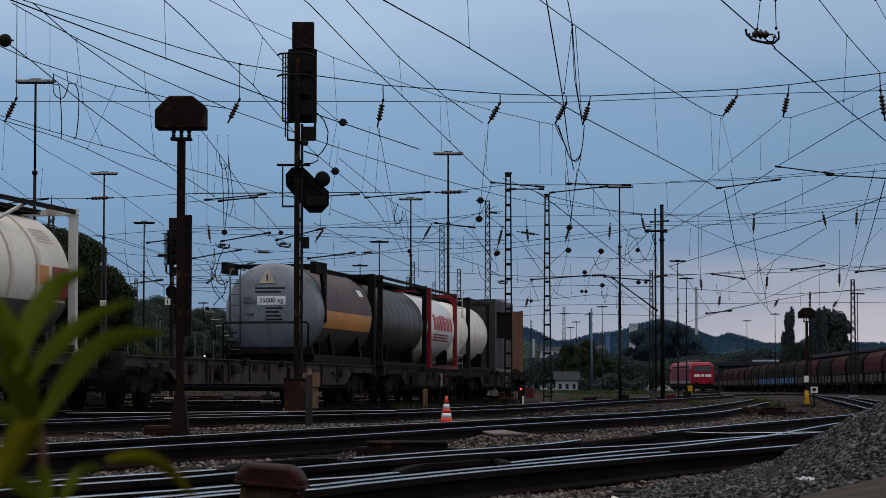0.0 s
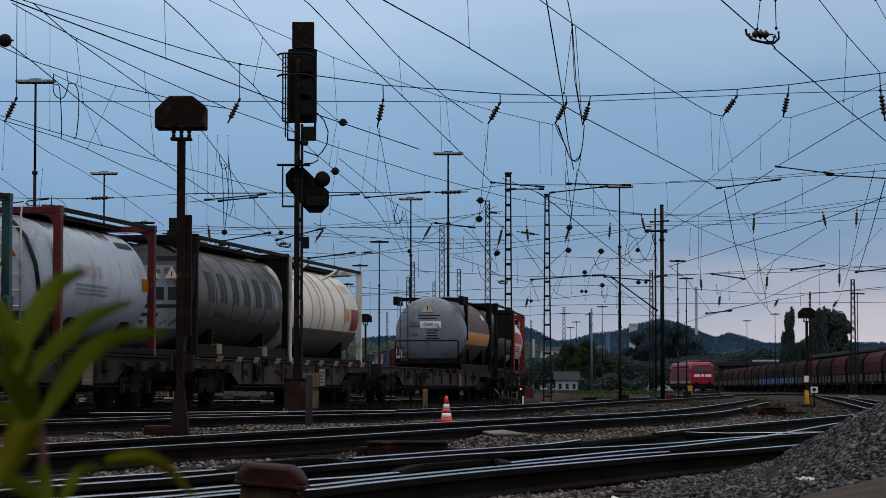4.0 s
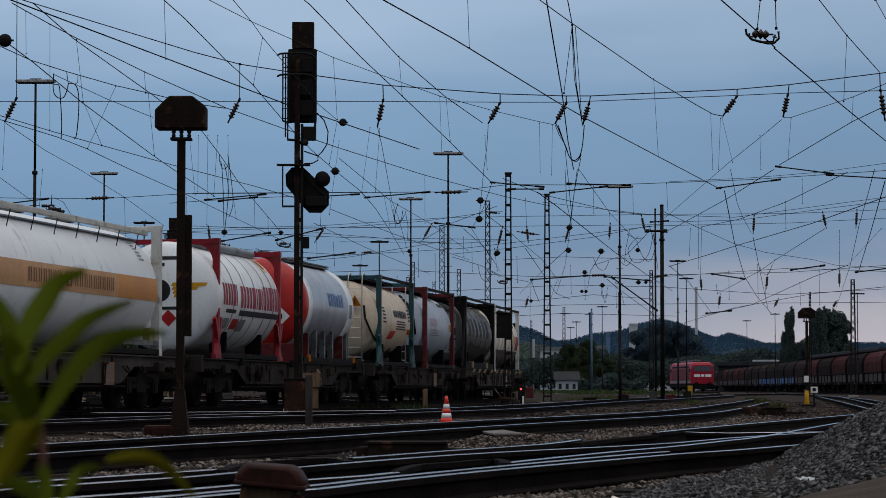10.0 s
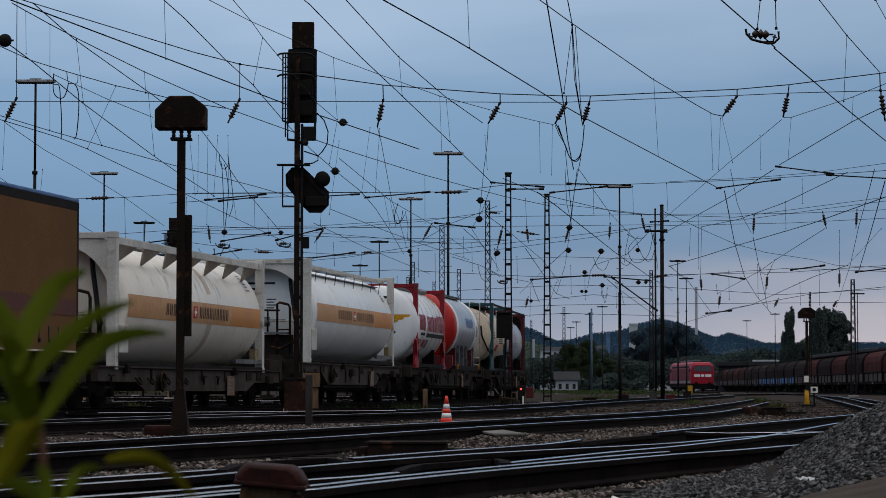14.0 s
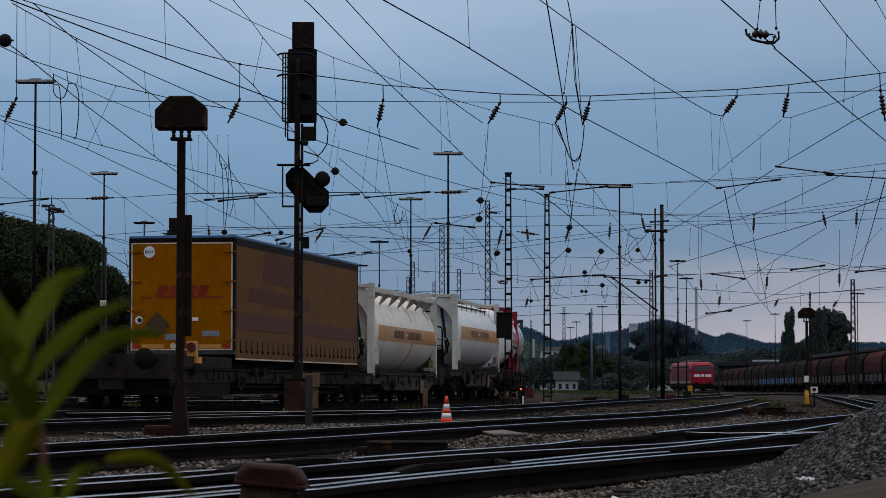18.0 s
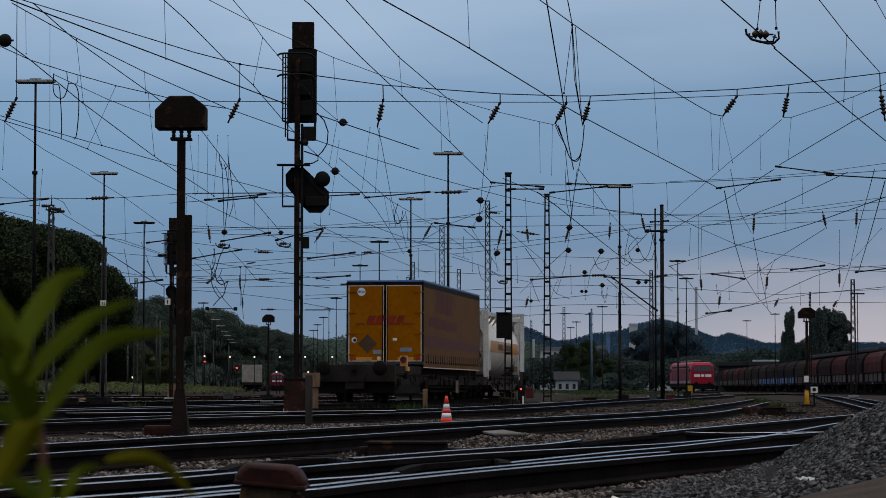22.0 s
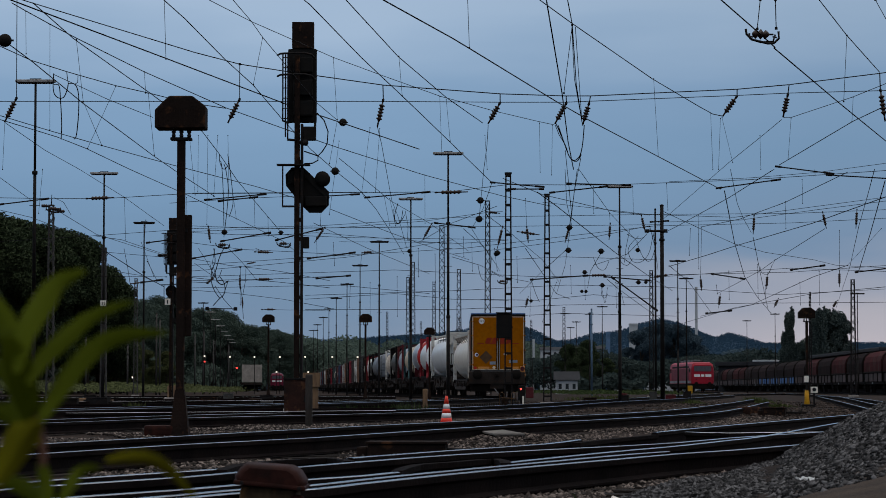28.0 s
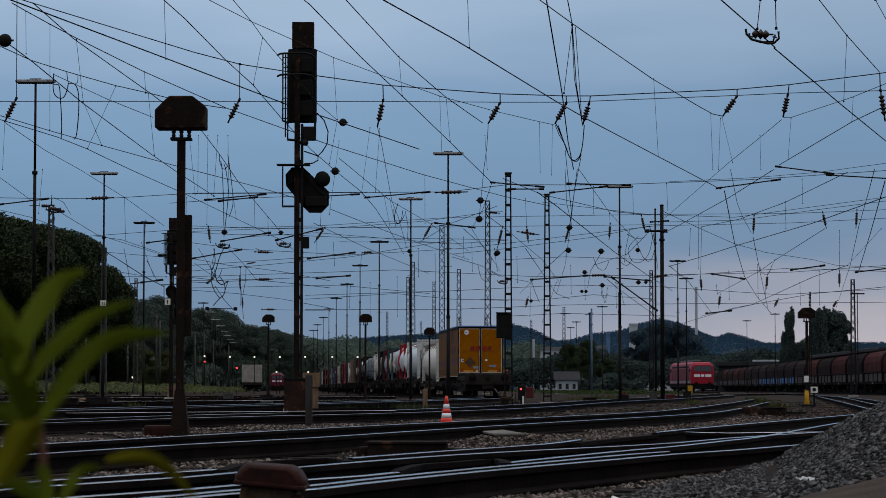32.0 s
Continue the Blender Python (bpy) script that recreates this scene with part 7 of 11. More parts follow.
yard_lamp(-13.75, 305.36, 10.00, 0.0, 0.62)
yard_lamp(-16.15, 341.71, 9.99, 0.0, 0.62)
yard_lamp(-18.86, 381.03, 9.99, 0.0, 0.62)
yard_lamp(18.67, 296.94, 10.00, 0.0, 0.62)
yard_lamp(43.04, 358.80, 9.99, 0.0, 0.62)
yard_lamp(42.76, 326.18, 9.99, 0.0, 0.62)
yard_lamp(18.84, 326.18, 9.99, 0.0, 0.62)
yard_lamp(19.20, 364.88, 9.99, 0.0, 0.62)
yard_lamp(20.09, 398.67, 9.99, 0.0, 0.62)
yard_lamp(-21.34, 418.02, 9.99, 0.0, 0.8)
yard_lamp(15.59, 323.73, 9.99, 0.0, 0.62)
yard_lamp(-64.40, 448.50, 9.98, 0.0, 0.75, label='slim yard lamp post with a pale flat lamp', head=M_WHITEFRAME)
yard_lamp(-57.92, 358.80, 9.99, 0.0, 0.75, label='slim yard lamp post with a pale flat lamp', head=M_WHITEFRAME)
yard_lamp(-58.68, 439.35, 9.99, 0.0, 0.75, label='slim yard lamp post with a pale flat lamp', head=M_WHITEFRAME)
yard_lamp(-29.21, 317.9, 9.99, 0.0, 0.66, label='slim yard lamp post with a pale flat lamp', head=M_WHITEFRAME)
yard_lamp(-31.57, 351.8, 9.99, 0.0, 0.66, label='slim yard lamp post with a pale flat lamp', head=M_WHITEFRAME)
yard_lamp(-34.12, 388.4, 9.99, 0.0, 0.66, label='slim yard lamp post with a pale flat lamp', head=M_WHITEFRAME)
yard_lamp(-36.72, 425.0, 9.99, 0.0, 0.66, label='slim yard lamp post with a pale flat lamp', head=M_WHITEFRAME)
yard_lamp(-39.05, 459.1, 9.99, 0.0, 0.66, label='slim yard lamp post with a pale flat lamp', head=M_WHITEFRAME)
yard_lamp(-41.41, 493.4, 9.99, 0.0, 0.66, label='slim yard lamp post with a pale flat lamp', head=M_WHITEFRAME)
yard_lamp(-44.01, 529.9, 9.99, 0.0, 0.66, label='slim yard lamp post with a pale flat lamp', head=M_WHITEFRAME)
yard_lamp(-46.46, 564.8, 9.99, 0.0, 0.66, label='slim yard lamp post with a pale flat lamp', head=M_WHITEFRAME)
yard_lamp(-48.45, 596.1, 9.99, 0.0, 0.66, label='slim yard lamp post with a pale flat lamp', head=M_WHITEFRAME)
yard_lamp(-26.88, 284.0, 10.0)
yard_lamp(41.9, 256.0, 10.0, 0.0, 0.72)
speaker_post(-3.732, 36, 4.83)
speaker_post(-10.33, 150, 5.05)
speaker_post(-4.28, 140, 4.79)
speaker_post(-0.80, 150, 4.28, 0.9)
speaker_post(15.79, 110, 4.18, 1.0)
SIGNAL = main_signal(-3.15, 55.0)
SIGNAL.matrix_basis = SIGNAL.matrix_basis @ Matrix.Diagonal((1, 1, 1.005, 1))
SECOND_SIGNAL = copy_thing(SIGNAL, pose(-12.74, 118.8, -0.26))
plain_pole(12.12, 140, 10.77, 0.125, M_STEEL)
plain_pole(11.92, 142, 10.69, 0.06, M_STEEL)
plain_pole(8.70, 125, 5.35, 0.06, M_STEEL)
plain_pole(14.07, 240, 8.15, 0.1, M_BLUEPOLE)
# ---- overhead line ----
wire([(-11.08, 60.00, 7.24), (-5.16, 60.00, 7.24), (-1.40, 60.00, 7.24), (1.36, 60.00, 7.22), (2.90, 60.00, 7.22), (6.94, 60.00, 7.38), (8.28, 60.00, 7.44), (10.97, 60.00, 7.51)], 0.0075)
wire([(-11.37, 60.00, 9.78), (-10.16, 60.00, 9.71), (-5.91, 60.00, 8.41), (-4.84, 60.00, 8.13), (-3.82, 60.00, 7.97), (-1.43, 60.00, 7.63), (1.36, 60.00, 7.42), (2.93, 60.00, 7.37), (3.51, 60.00, 7.37), (7.00, 60.00, 7.53), (8.24, 60.00, 7.64), (10.40, 60.00, 7.91), (11.51, 60.00, 8.07)], 0.01)
wire([(-10.16, 60.00, 9.71), (-10.15, 60.00, 7.32)], 0.008)
insulator((-10.15, 60.00, 7.32), (-10.43, 60.00, 6.74), 0.075, 5)
wire([(-4.84, 60.00, 8.13), (-4.84, 60.00, 7.29)], 0.008)
insulator((-4.84, 60.00, 7.29), (-5.12, 60.00, 6.72), 0.075, 5)
wire([(-1.43, 60.00, 7.63), (-1.42, 60.00, 7.29)], 0.016)
insulator((-1.42, 60.00, 7.29), (-1.56, 60.00, 6.64), 0.075, 5)
wire([(1.36, 60.00, 7.42), (1.36, 60.00, 7.21)], 0.016)
insulator((1.36, 60.00, 7.21), (1.07, 60.00, 6.70), 0.075, 5)
wire([(2.93, 60.00, 7.37), (2.94, 60.00, 7.21)], 0.016)
insulator((2.94, 60.00, 7.21), (2.66, 60.00, 6.70), 0.075, 5)
wire([(3.51, 60.00, 7.37), (3.48, 60.00, 7.21)], 0.016)
insulator((3.48, 60.00, 7.21), (3.32, 60.00, 6.67), 0.075, 5)
wire([(7.00, 60.00, 7.53), (7.00, 60.00, 7.37)], 0.016)
insulator((7.00, 60.00, 7.37), (6.65, 60.00, 6.88), 0.075, 5)
wire([(8.24, 60.00, 7.64), (8.21, 60.00, 7.42)], 0.016)
insulator((8.21, 60.00, 7.42), (8.09, 60.00, 6.86), 0.075, 5)
wire([(10.40, 60.00, 7.91), (10.41, 60.00, 7.53)], 0.016)
insulator((10.41, 60.00, 7.53), (10.52, 60.00, 6.76), 0.075, 5)
wire([(-7.23, 42.00, 6.90), (-5.39, 49.00, 6.83), (-3.50, 55.00, 6.64), (-0.60, 63.50, 6.43)], 0.0105)
wire([(1.51, 63.59, 5.70), (2.70, 68.56, 5.67), (5.11, 74.68, 5.63), (6.19, 75.66, 5.60)], 0.0075)
wire([(-7.71, 44.95, 7.30), (-7.45, 44.93, 7.15), (-7.10, 45.48, 6.99), (-6.73, 46.22, 6.84), (-5.92, 49.88, 6.68), (-4.99, 53.45, 6.53), (-4.61, 53.57, 6.37), (-3.02, 58.85, 6.22), (-2.44, 59.31, 6.06), (-0.49, 65.05, 5.91), (1.66, 70.12, 5.75), (3.07, 71.90, 5.60)], 0.0075)
wire([(-7.01, 42.99, 7.00), (-6.76, 46.06, 6.81), (-6.17, 53.08, 6.63), (-5.65, 59.24, 6.44), (-5.58, 62.98, 6.26), (-5.60, 68.81, 6.07), (-5.59, 80.89, 5.89), (-5.48, 85.51, 5.70)], 0.0075)
wire([(-8.53, 48.50, 7.00), (-8.12, 49.70, 6.88), (-7.54, 50.65, 6.77), (-6.74, 51.96, 6.65), (-6.08, 52.27, 6.53), (-5.39, 53.00, 6.42), (-4.56, 53.03, 6.30)], 0.0075)
wire([(-7.30, 42.46, 6.20), (-7.15, 43.76, 6.10), (-7.04, 46.63, 6.00), (-6.93, 48.44, 5.90), (-6.71, 58.33, 5.80), (-6.49, 62.24, 5.70), (-6.17, 68.29, 5.60)], 0.0075)
wire([(-7.55, 48.87, 6.50), (-6.83, 51.36, 6.30), (-6.09, 52.94, 6.10)], 0.0055)
wire([(-9.72, 55.39, 6.40), (-8.94, 57.54, 6.28), (-8.09, 59.83, 6.17), (-6.80, 63.84, 6.05), (-6.34, 63.81, 5.93), (-5.04, 67.55, 5.82), (-4.13, 70.02, 5.70)], 0.0075)
wire([(-3.34, 74.44, 5.70), (-1.95, 83.79, 5.65), (-0.89, 90.10, 5.60), (1.04, 101.01, 5.55)], 0.0075)
wire([(-9.37, 53.39, 6.10), (-8.60, 56.14, 6.01), (-8.21, 58.03, 5.93), (-7.76, 62.60, 5.84), (-7.08, 69.74, 5.76), (-6.39, 78.50, 5.67), (-5.63, 88.81, 5.59), (-5.47, 94.61, 5.50)], 0.0075)
wire([(-9.21, 53.01, 6.00), (-9.14, 58.01, 5.88), (-8.86, 61.53, 5.75), (-8.70, 69.03, 5.63), (-8.73, 79.12, 5.50)], 0.0055)
wire([(-4.88, 43.97, 7.20), (-4.63, 45.11, 7.04), (-4.28, 49.68, 6.88), (-3.95, 52.35, 6.72), (-3.67, 57.71, 6.56), (-3.31, 63.29, 6.40), (-2.89, 67.54, 6.24), (-2.35, 72.89, 6.08), (-2.06, 77.55, 5.92), (-1.80, 85.55, 5.76), (-1.51, 97.70, 5.60)], 0.0075)
wire([(-4.15, 44.62, 7.30), (-3.50, 45.97, 7.11), (-2.16, 49.62, 6.93), (-1.19, 51.10, 6.74), (-0.05, 53.08, 6.56), (1.17, 54.33, 6.37), (2.09, 54.66, 6.19), (2.35, 53.46, 6.00)], 0.0055)
wire([(-3.67, 43.97, 7.20), (-3.44, 45.19, 7.00), (-3.28, 45.88, 6.80), (-3.01, 48.19, 6.60), (-2.65, 52.85, 6.40), (-2.28, 54.44, 6.20)], 0.0055)
wire([(-2.43, 43.97, 7.20), (-2.26, 42.65, 6.92), (-1.53, 47.50, 6.64), (-0.83, 51.28, 6.36), (0.14, 57.84, 6.08), (1.27, 66.04, 5.80)], 0.0075)
wire([(-1.72, 44.62, 7.30), (-0.88, 49.49, 6.93), (0.07, 53.37, 6.57), (0.87, 55.03, 6.20)], 0.0075)
wire([(-0.83, 34.89, 5.80), (0.14, 38.51, 5.77), (0.42, 39.42, 5.73), (2.09, 46.48, 5.70), (2.83, 49.31, 5.67), (4.84, 56.80, 5.63), (7.22, 65.76, 5.60)], 0.0125)
wire([(1.86, 45.27, 7.40), (2.63, 55.68, 6.93), (3.06, 61.80, 6.47), (3.33, 64.42, 6.00)], 0.0105)
wire([(2.21, 44.62, 7.30), (2.31, 45.01, 6.93), (2.70, 51.07, 6.57), (3.07, 55.50, 6.20)], 0.0075)
wire([(2.38, 46.38, 7.10), (2.37, 49.42, 6.20)], 0.0055)
wire([(2.45, 46.60, 7.10), (3.01, 54.67, 6.20)], 0.0055)
wire([(1.69, 43.97, 7.20), (2.33, 45.33, 6.98), (4.30, 51.71, 6.76), (5.61, 54.97, 6.54), (5.81, 54.31, 6.32), (5.86, 52.72, 6.10)], 0.0075)
wire([(4.04, 36.60, 6.07), (4.66, 37.90, 5.85), (5.09, 38.60, 5.64)], 0.0125)
wire([(5.14, 39.11, 5.70), (7.24, 46.08, 5.63), (9.23, 52.60, 5.57), (10.83, 57.90, 5.50)], 0.0125)
wire([(6.67, 44.60, 7.30), (7.54, 47.00, 7.00), (8.84, 51.00, 6.81)], 0.0075)
wire([(7.54, 47.00, 7.00), (7.47, 47.00, 5.76)], 0.0042)
wire([(7.67, 44.62, 7.30), (8.99, 49.15, 7.00)], 0.0055)
wire([(7.77, 57.60, 6.60), (7.73, 56.05, 6.43), (8.24, 50.67, 6.27), (8.40, 45.91, 6.10)], 0.0055)
wire([(7.67, 57.15, 6.50), (7.44, 58.74, 6.30), (7.20, 63.60, 6.10), (7.12, 78.50, 5.90), (6.88, 80.82, 5.70)], 0.0055)
wire([(9.16, 50.09, 6.20), (8.73, 53.73, 6.10), (8.44, 61.24, 6.00), (8.26, 61.98, 5.90)], 0.0075)
wire([(12.77, 69.97, 5.90), (12.13, 82.74, 5.83), (10.94, 94.92, 5.75), (10.40, 99.96, 5.67), (9.61, 107.69, 5.60)], 0.0105)
wire([(6.73, 77.07, 5.80), (8.58, 84.22, 5.73), (10.60, 91.97, 5.67), (12.30, 96.48, 5.60), (14.75, 100.69, 5.53), (16.15, 103.95, 5.47), (19.21, 105.49, 5.40)], 0.0075)
wire([(7.39, 66.33, 5.60), (10.26, 89.01, 5.54), (13.67, 114.67, 5.47), (17.07, 137.66, 5.41), (21.60, 166.70, 5.35)], 0.0105)
wire([(6.94, 60.95, 5.70), (8.27, 71.03, 5.62), (8.98, 75.68, 5.53), (9.97, 81.76, 5.45)], 0.0055)
wire([(10.43, 85.05, 5.50), (13.60, 108.60, 5.45), (20.84, 162.27, 5.40)], 0.0055)
wire([(11.04, 63.07, 5.60), (14.10, 83.48, 5.50), (17.66, 107.52, 5.40)], 0.0105)
wire([(10.22, 59.80, 5.60), (11.39, 67.86, 5.54), (12.95, 78.73, 5.47), (16.55, 102.83, 5.41), (24.06, 155.01, 5.35)], 0.0055)
wire([(12.64, 83.69, 5.70), (12.86, 90.53, 5.62), (13.33, 101.91, 5.55), (13.67, 109.14, 5.48), (14.44, 133.22, 5.40)], 0.0055)
wire([(10.08, 62.92, 5.80), (9.78, 72.18, 5.73), (9.22, 78.43, 5.67), (8.28, 81.24, 5.60)], 0.0075)
wire([(7.99, 60.95, 5.70), (7.82, 69.14, 5.63), (7.45, 80.16, 5.57), (7.20, 83.48, 5.50)], 0.0075)
wire([(12.85, 70.44, 5.70), (10.85, 73.97, 5.63), (9.10, 77.46, 5.57), (6.90, 77.23, 5.50)], 0.0055)
wire([(22.71, 124.72, 5.50), (19.76, 135.00, 5.47), (18.14, 157.63, 5.43), (18.39, 198.29, 5.40)], 0.0055)
wire([(9.34, 104.63, 5.50), (11.69, 120.20, 5.45), (17.87, 168.39, 5.40)], 0.0055)
wire([(16.72, 104.63, 5.50), (16.71, 114.11, 5.45), (18.42, 151.28, 5.40), (17.61, 173.23, 5.35)], 0.0055)
wire([(-1.40, 53.81, 6.00), (-1.38, 56.66, 5.90), (-1.47, 72.42, 5.80), (-1.38, 78.15, 5.70), (-1.34, 93.74, 5.60)], 0.0055)
wire([(0.96, 53.58, 6.00), (0.99, 56.97, 5.87), (0.99, 61.34, 5.73), (1.10, 76.67, 5.60)], 0.0055)
wire([(-3.35, 81.53, 5.60), (-0.59, 77.98, 5.57), (1.41, 73.25, 5.53), (1.72, 72.77, 5.50)], 0.0055)
wire([(1.23, 63.94, 5.60), (1.15, 72.56, 5.57), (0.92, 81.05, 5.53), (1.59, 93.83, 5.50)], 0.0055)
wire([(-0.89, 90.10, 5.60), (0.28, 78.53, 5.55), (1.51, 70.51, 5.50)], 0.0055)
wire([(-2.39, 57.95, 5.70), (-1.47, 69.95, 5.62), (-0.42, 78.27, 5.53), (0.95, 92.91, 5.45)], 0.0055)
wire([(-4.06, 79.29, 5.60), (-2.76, 92.39, 5.53), (-0.60, 111.29, 5.45)], 0.0055)
wire([(2.48, 66.71, 5.60), (3.20, 71.20, 5.55), (6.49, 95.01, 5.50), (9.32, 114.11, 5.45), (11.72, 129.35, 5.40)], 0.0105)
wire([(7.68, 118.24, 5.50), (8.91, 128.42, 5.45), (13.44, 164.67, 5.40), (15.52, 180.30, 5.35)], 0.0105)
wire([(3.22, 59.80, 5.60), (4.86, 73.48, 5.50), (6.69, 86.62, 5.40)], 0.0055)
wire([(2.89, 59.80, 5.60), (3.40, 69.43, 5.50), (3.95, 77.56, 5.40)], 0.0055)
wire([(3.18, 59.80, 5.60), (3.43, 66.07, 5.55), (3.99, 79.12, 5.50), (5.00, 103.60, 5.45), (5.97, 133.22, 5.40)], 0.0055)
wire([(0.35, 97.88, 5.50), (1.53, 103.95, 5.47), (2.69, 113.73, 5.43), (4.14, 119.00, 5.40)], 0.0075)
wire([(1.26, 73.96, 5.50), (2.11, 81.44, 5.47), (3.88, 98.72, 5.43), (5.47, 119.00, 5.40)], 0.0055)
wire([(0.65, 80.52, 5.50), (1.54, 91.03, 5.45), (2.42, 107.52, 5.40)], 0.0055)
wire([(4.54, 91.93, 5.50), (4.27, 108.60, 5.45), (4.04, 133.22, 5.40)], 0.0055)
wire([(5.94, 95.01, 5.50), (6.33, 108.60, 5.45), (7.18, 125.71, 5.40)], 0.0055)
wire([(6.76, 85.05, 5.50), (6.91, 94.87, 5.45), (6.09, 102.57, 5.40)], 0.0055)
wire([(2.94, 90.12, 5.40), (5.91, 131.88, 5.35), (7.00, 138.83, 5.30)], 0.0055)
wire([(6.47, 79.12, 5.50), (7.64, 91.03, 5.45), (9.14, 107.52, 5.40)], 0.0055)
wire([(-11.24, 73.50, 5.60), (-11.60, 84.58, 5.57), (-11.03, 92.54, 5.53), (-10.66, 96.63, 5.50)], 0.0055)
wire([(-11.12, 63.42, 5.70), (-11.36, 69.73, 5.60)], 0.0055)
wire([(-12.88, 73.50, 5.60), (-12.37, 75.93, 5.55), (-12.08, 86.67, 5.50)], 0.0055)
wire([(-14.58, 111.84, 5.60), (-13.73, 115.21, 5.55), (-13.89, 124.72, 5.50)], 0.0055)
wire([(-11.69, 85.25, 5.55), (-11.07, 87.10, 5.53), (-10.57, 95.81, 5.50)], 0.0075)
wire([(-10.58, 68.69, 5.60), (-10.47, 69.69, 5.55), (-10.89, 73.96, 5.50)], 0.0055)
wire([(-5.32, 48.00, 7.88), (-5.28, 48.00, 6.69)], 0.0042)
wire([(0.41, 42.00, 6.94), (0.44, 42.00, 6.09)], 0.0042)
wire([(-8.01, 55.00, 8.03), (-7.85, 55.00, 6.67)], 0.0042)
wire([(-7.99, 56.00, 6.78), (-7.57, 56.00, 5.80)], 0.0042)
wire([(-9.95, 60.00, 9.40), (-9.93, 60.00, 8.38)], 0.0042)
wire([(-10.15, 65.00, 9.81), (-10.13, 65.00, 7.07)], 0.0042)
wire([(-7.79, 60.00, 7.60), (-8.45, 60.00, 6.12)], 0.0042)
wire([(-7.25, 62.00, 7.67), (-7.09, 62.00, 6.14)], 0.0042)
wire([(-7.35, 62.00, 8.20), (-7.31, 62.00, 7.67)], 0.0042)
wire([(-3.94, 55.00, 8.07), (-4.14, 55.00, 7.04)], 0.0042)
wire([(-2.70, 62.00, 8.55), (-2.60, 62.00, 7.02)], 0.0042)
wire([(-2.68, 64.00, 7.23), (-2.88, 64.00, 6.11)], 0.0042)
wire([(-1.05, 60.00, 8.32), (-0.97, 60.00, 7.37)], 0.0042)
wire([(-0.09, 70.00, 8.51), (-0.03, 70.00, 6.88)], 0.0042)
wire([(0.09, 70.00, 8.42), (0.20, 70.00, 7.27)], 0.0042)
wire([(-2.17, 75.00, 8.16), (-2.41, 75.00, 6.24)], 0.0042)
wire([(-1.88, 75.00, 8.13), (-2.01, 75.00, 6.24)], 0.0042)
wire([(3.06, 80.00, 8.82), (3.08, 80.00, 7.26)], 0.0042)
wire([(3.47, 80.00, 8.75), (3.44, 80.00, 7.17)], 0.0042)
wire([(5.35, 64.00, 8.27), (5.46, 64.00, 6.29)], 0.0042)
wire([(8.49, 80.00, 9.15), (8.55, 80.00, 7.35)], 0.0042)
wire([(8.80, 80.00, 8.97), (8.73, 80.00, 7.35)], 0.0042)
wire([(8.85, 80.00, 9.00), (9.18, 80.00, 7.57)], 0.0042)
wire([(10.05, 80.00, 8.43), (10.07, 80.00, 7.35)], 0.0042)
wire([(11.04, 80.00, 8.97), (10.94, 80.00, 7.71)], 0.0042)
wire([(11.39, 70.00, 8.50), (11.35, 70.00, 7.82)], 0.0042)
wire([(-8.04, 80.00, 8.43), (-7.85, 80.00, 6.54)], 0.0042)
wire([(-7.95, 82.00, 8.63), (-7.96, 82.00, 6.79)], 0.0043)
wire([(-7.92, 85.00, 8.93), (-7.94, 85.00, 5.92)], 0.0045)
wire([(-7.32, 82.00, 8.63), (-7.44, 82.00, 6.64)], 0.0043)
wire([(-6.99, 82.00, 8.63), (-6.95, 82.00, 6.79)], 0.0043)
wire([(-7.21, 85.00, 7.97), (-6.95, 85.00, 6.11)], 0.0045)
wire([(-7.27, 105.00, 7.51), (-7.25, 105.00, 6.74)], 0.0055125)
wire([(-0.72, 100.00, 8.86), (-0.71, 100.00, 6.95)], 0.0052)
wire([(-5.21, 108.00, 8.03), (-5.24, 108.00, 7.40)], 0.00567)
wire([(-2.83, 88.00, 7.25), (-2.73, 88.00, 7.02)], 0.00462)
wire([(3.59, 110.00, 8.67), (3.64, 110.00, 7.48)], 0.005775)
wire([(7.25, 110.00, 8.02), (7.27, 110.00, 7.61)], 0.005775)
wire([(14.11, 115.00, 8.32), (14.13, 115.00, 8.22)], 0.0060)
wire([(1.33, 80.00, 8.43), (1.40, 80.00, 7.35)], 0.0042)
wire([(-2.21, 95.00, 7.63), (-2.00, 95.00, 6.52)], 0.0049875)
wire([(-2.00, 95.00, 7.54), (-1.78, 95.00, 6.52)], 0.0049875)
wire([(-12.16, 70.00, 7.82), (-12.21, 70.00, 6.48)], 0.0042)
wire([(-14.27, 90.00, 8.22), (-14.40, 90.00, 6.64)], 0.004725)
wire([(-12.61, 100.00, 7.96), (-12.55, 100.00, 6.28)], 0.0052)
wire([(-12.93, 110.00, 7.73), (-13.00, 110.00, 6.74)], 0.005775)
wire([(-14.31, 120.00, 7.32), (-13.71, 120.00, 5.71)], 0.0063)
wire([(-3.50, 85.00, 8.74), (-3.82, 85.00, 6.26)], 0.0045)
wire([(-4.82, 150.00, 8.31), (-4.89, 150.00, 7.70)], 0.007875)
wire([(-5.76, 200.00, 8.79), (-5.75, 200.00, 6.11)], 0.0105)
wire([(-3.62, 200.00, 9.24), (-3.61, 200.00, 6.11)], 0.0105)
wire([(15.17, 112.00, 8.69), (15.19, 112.00, 7.49)], 0.0059)
wire([(12.51, 85.00, 7.78), (12.53, 85.00, 7.55)], 0.0045)
wire([(12.28, 120.00, 8.07), (12.21, 120.00, 5.71)], 0.0063)
wire([(11.55, 118.00, 7.86), (11.49, 118.00, 6.62)], 0.006195)
wire([(20.52, 190.00, 8.16), (20.60, 190.00, 7.52)], 0.009975)
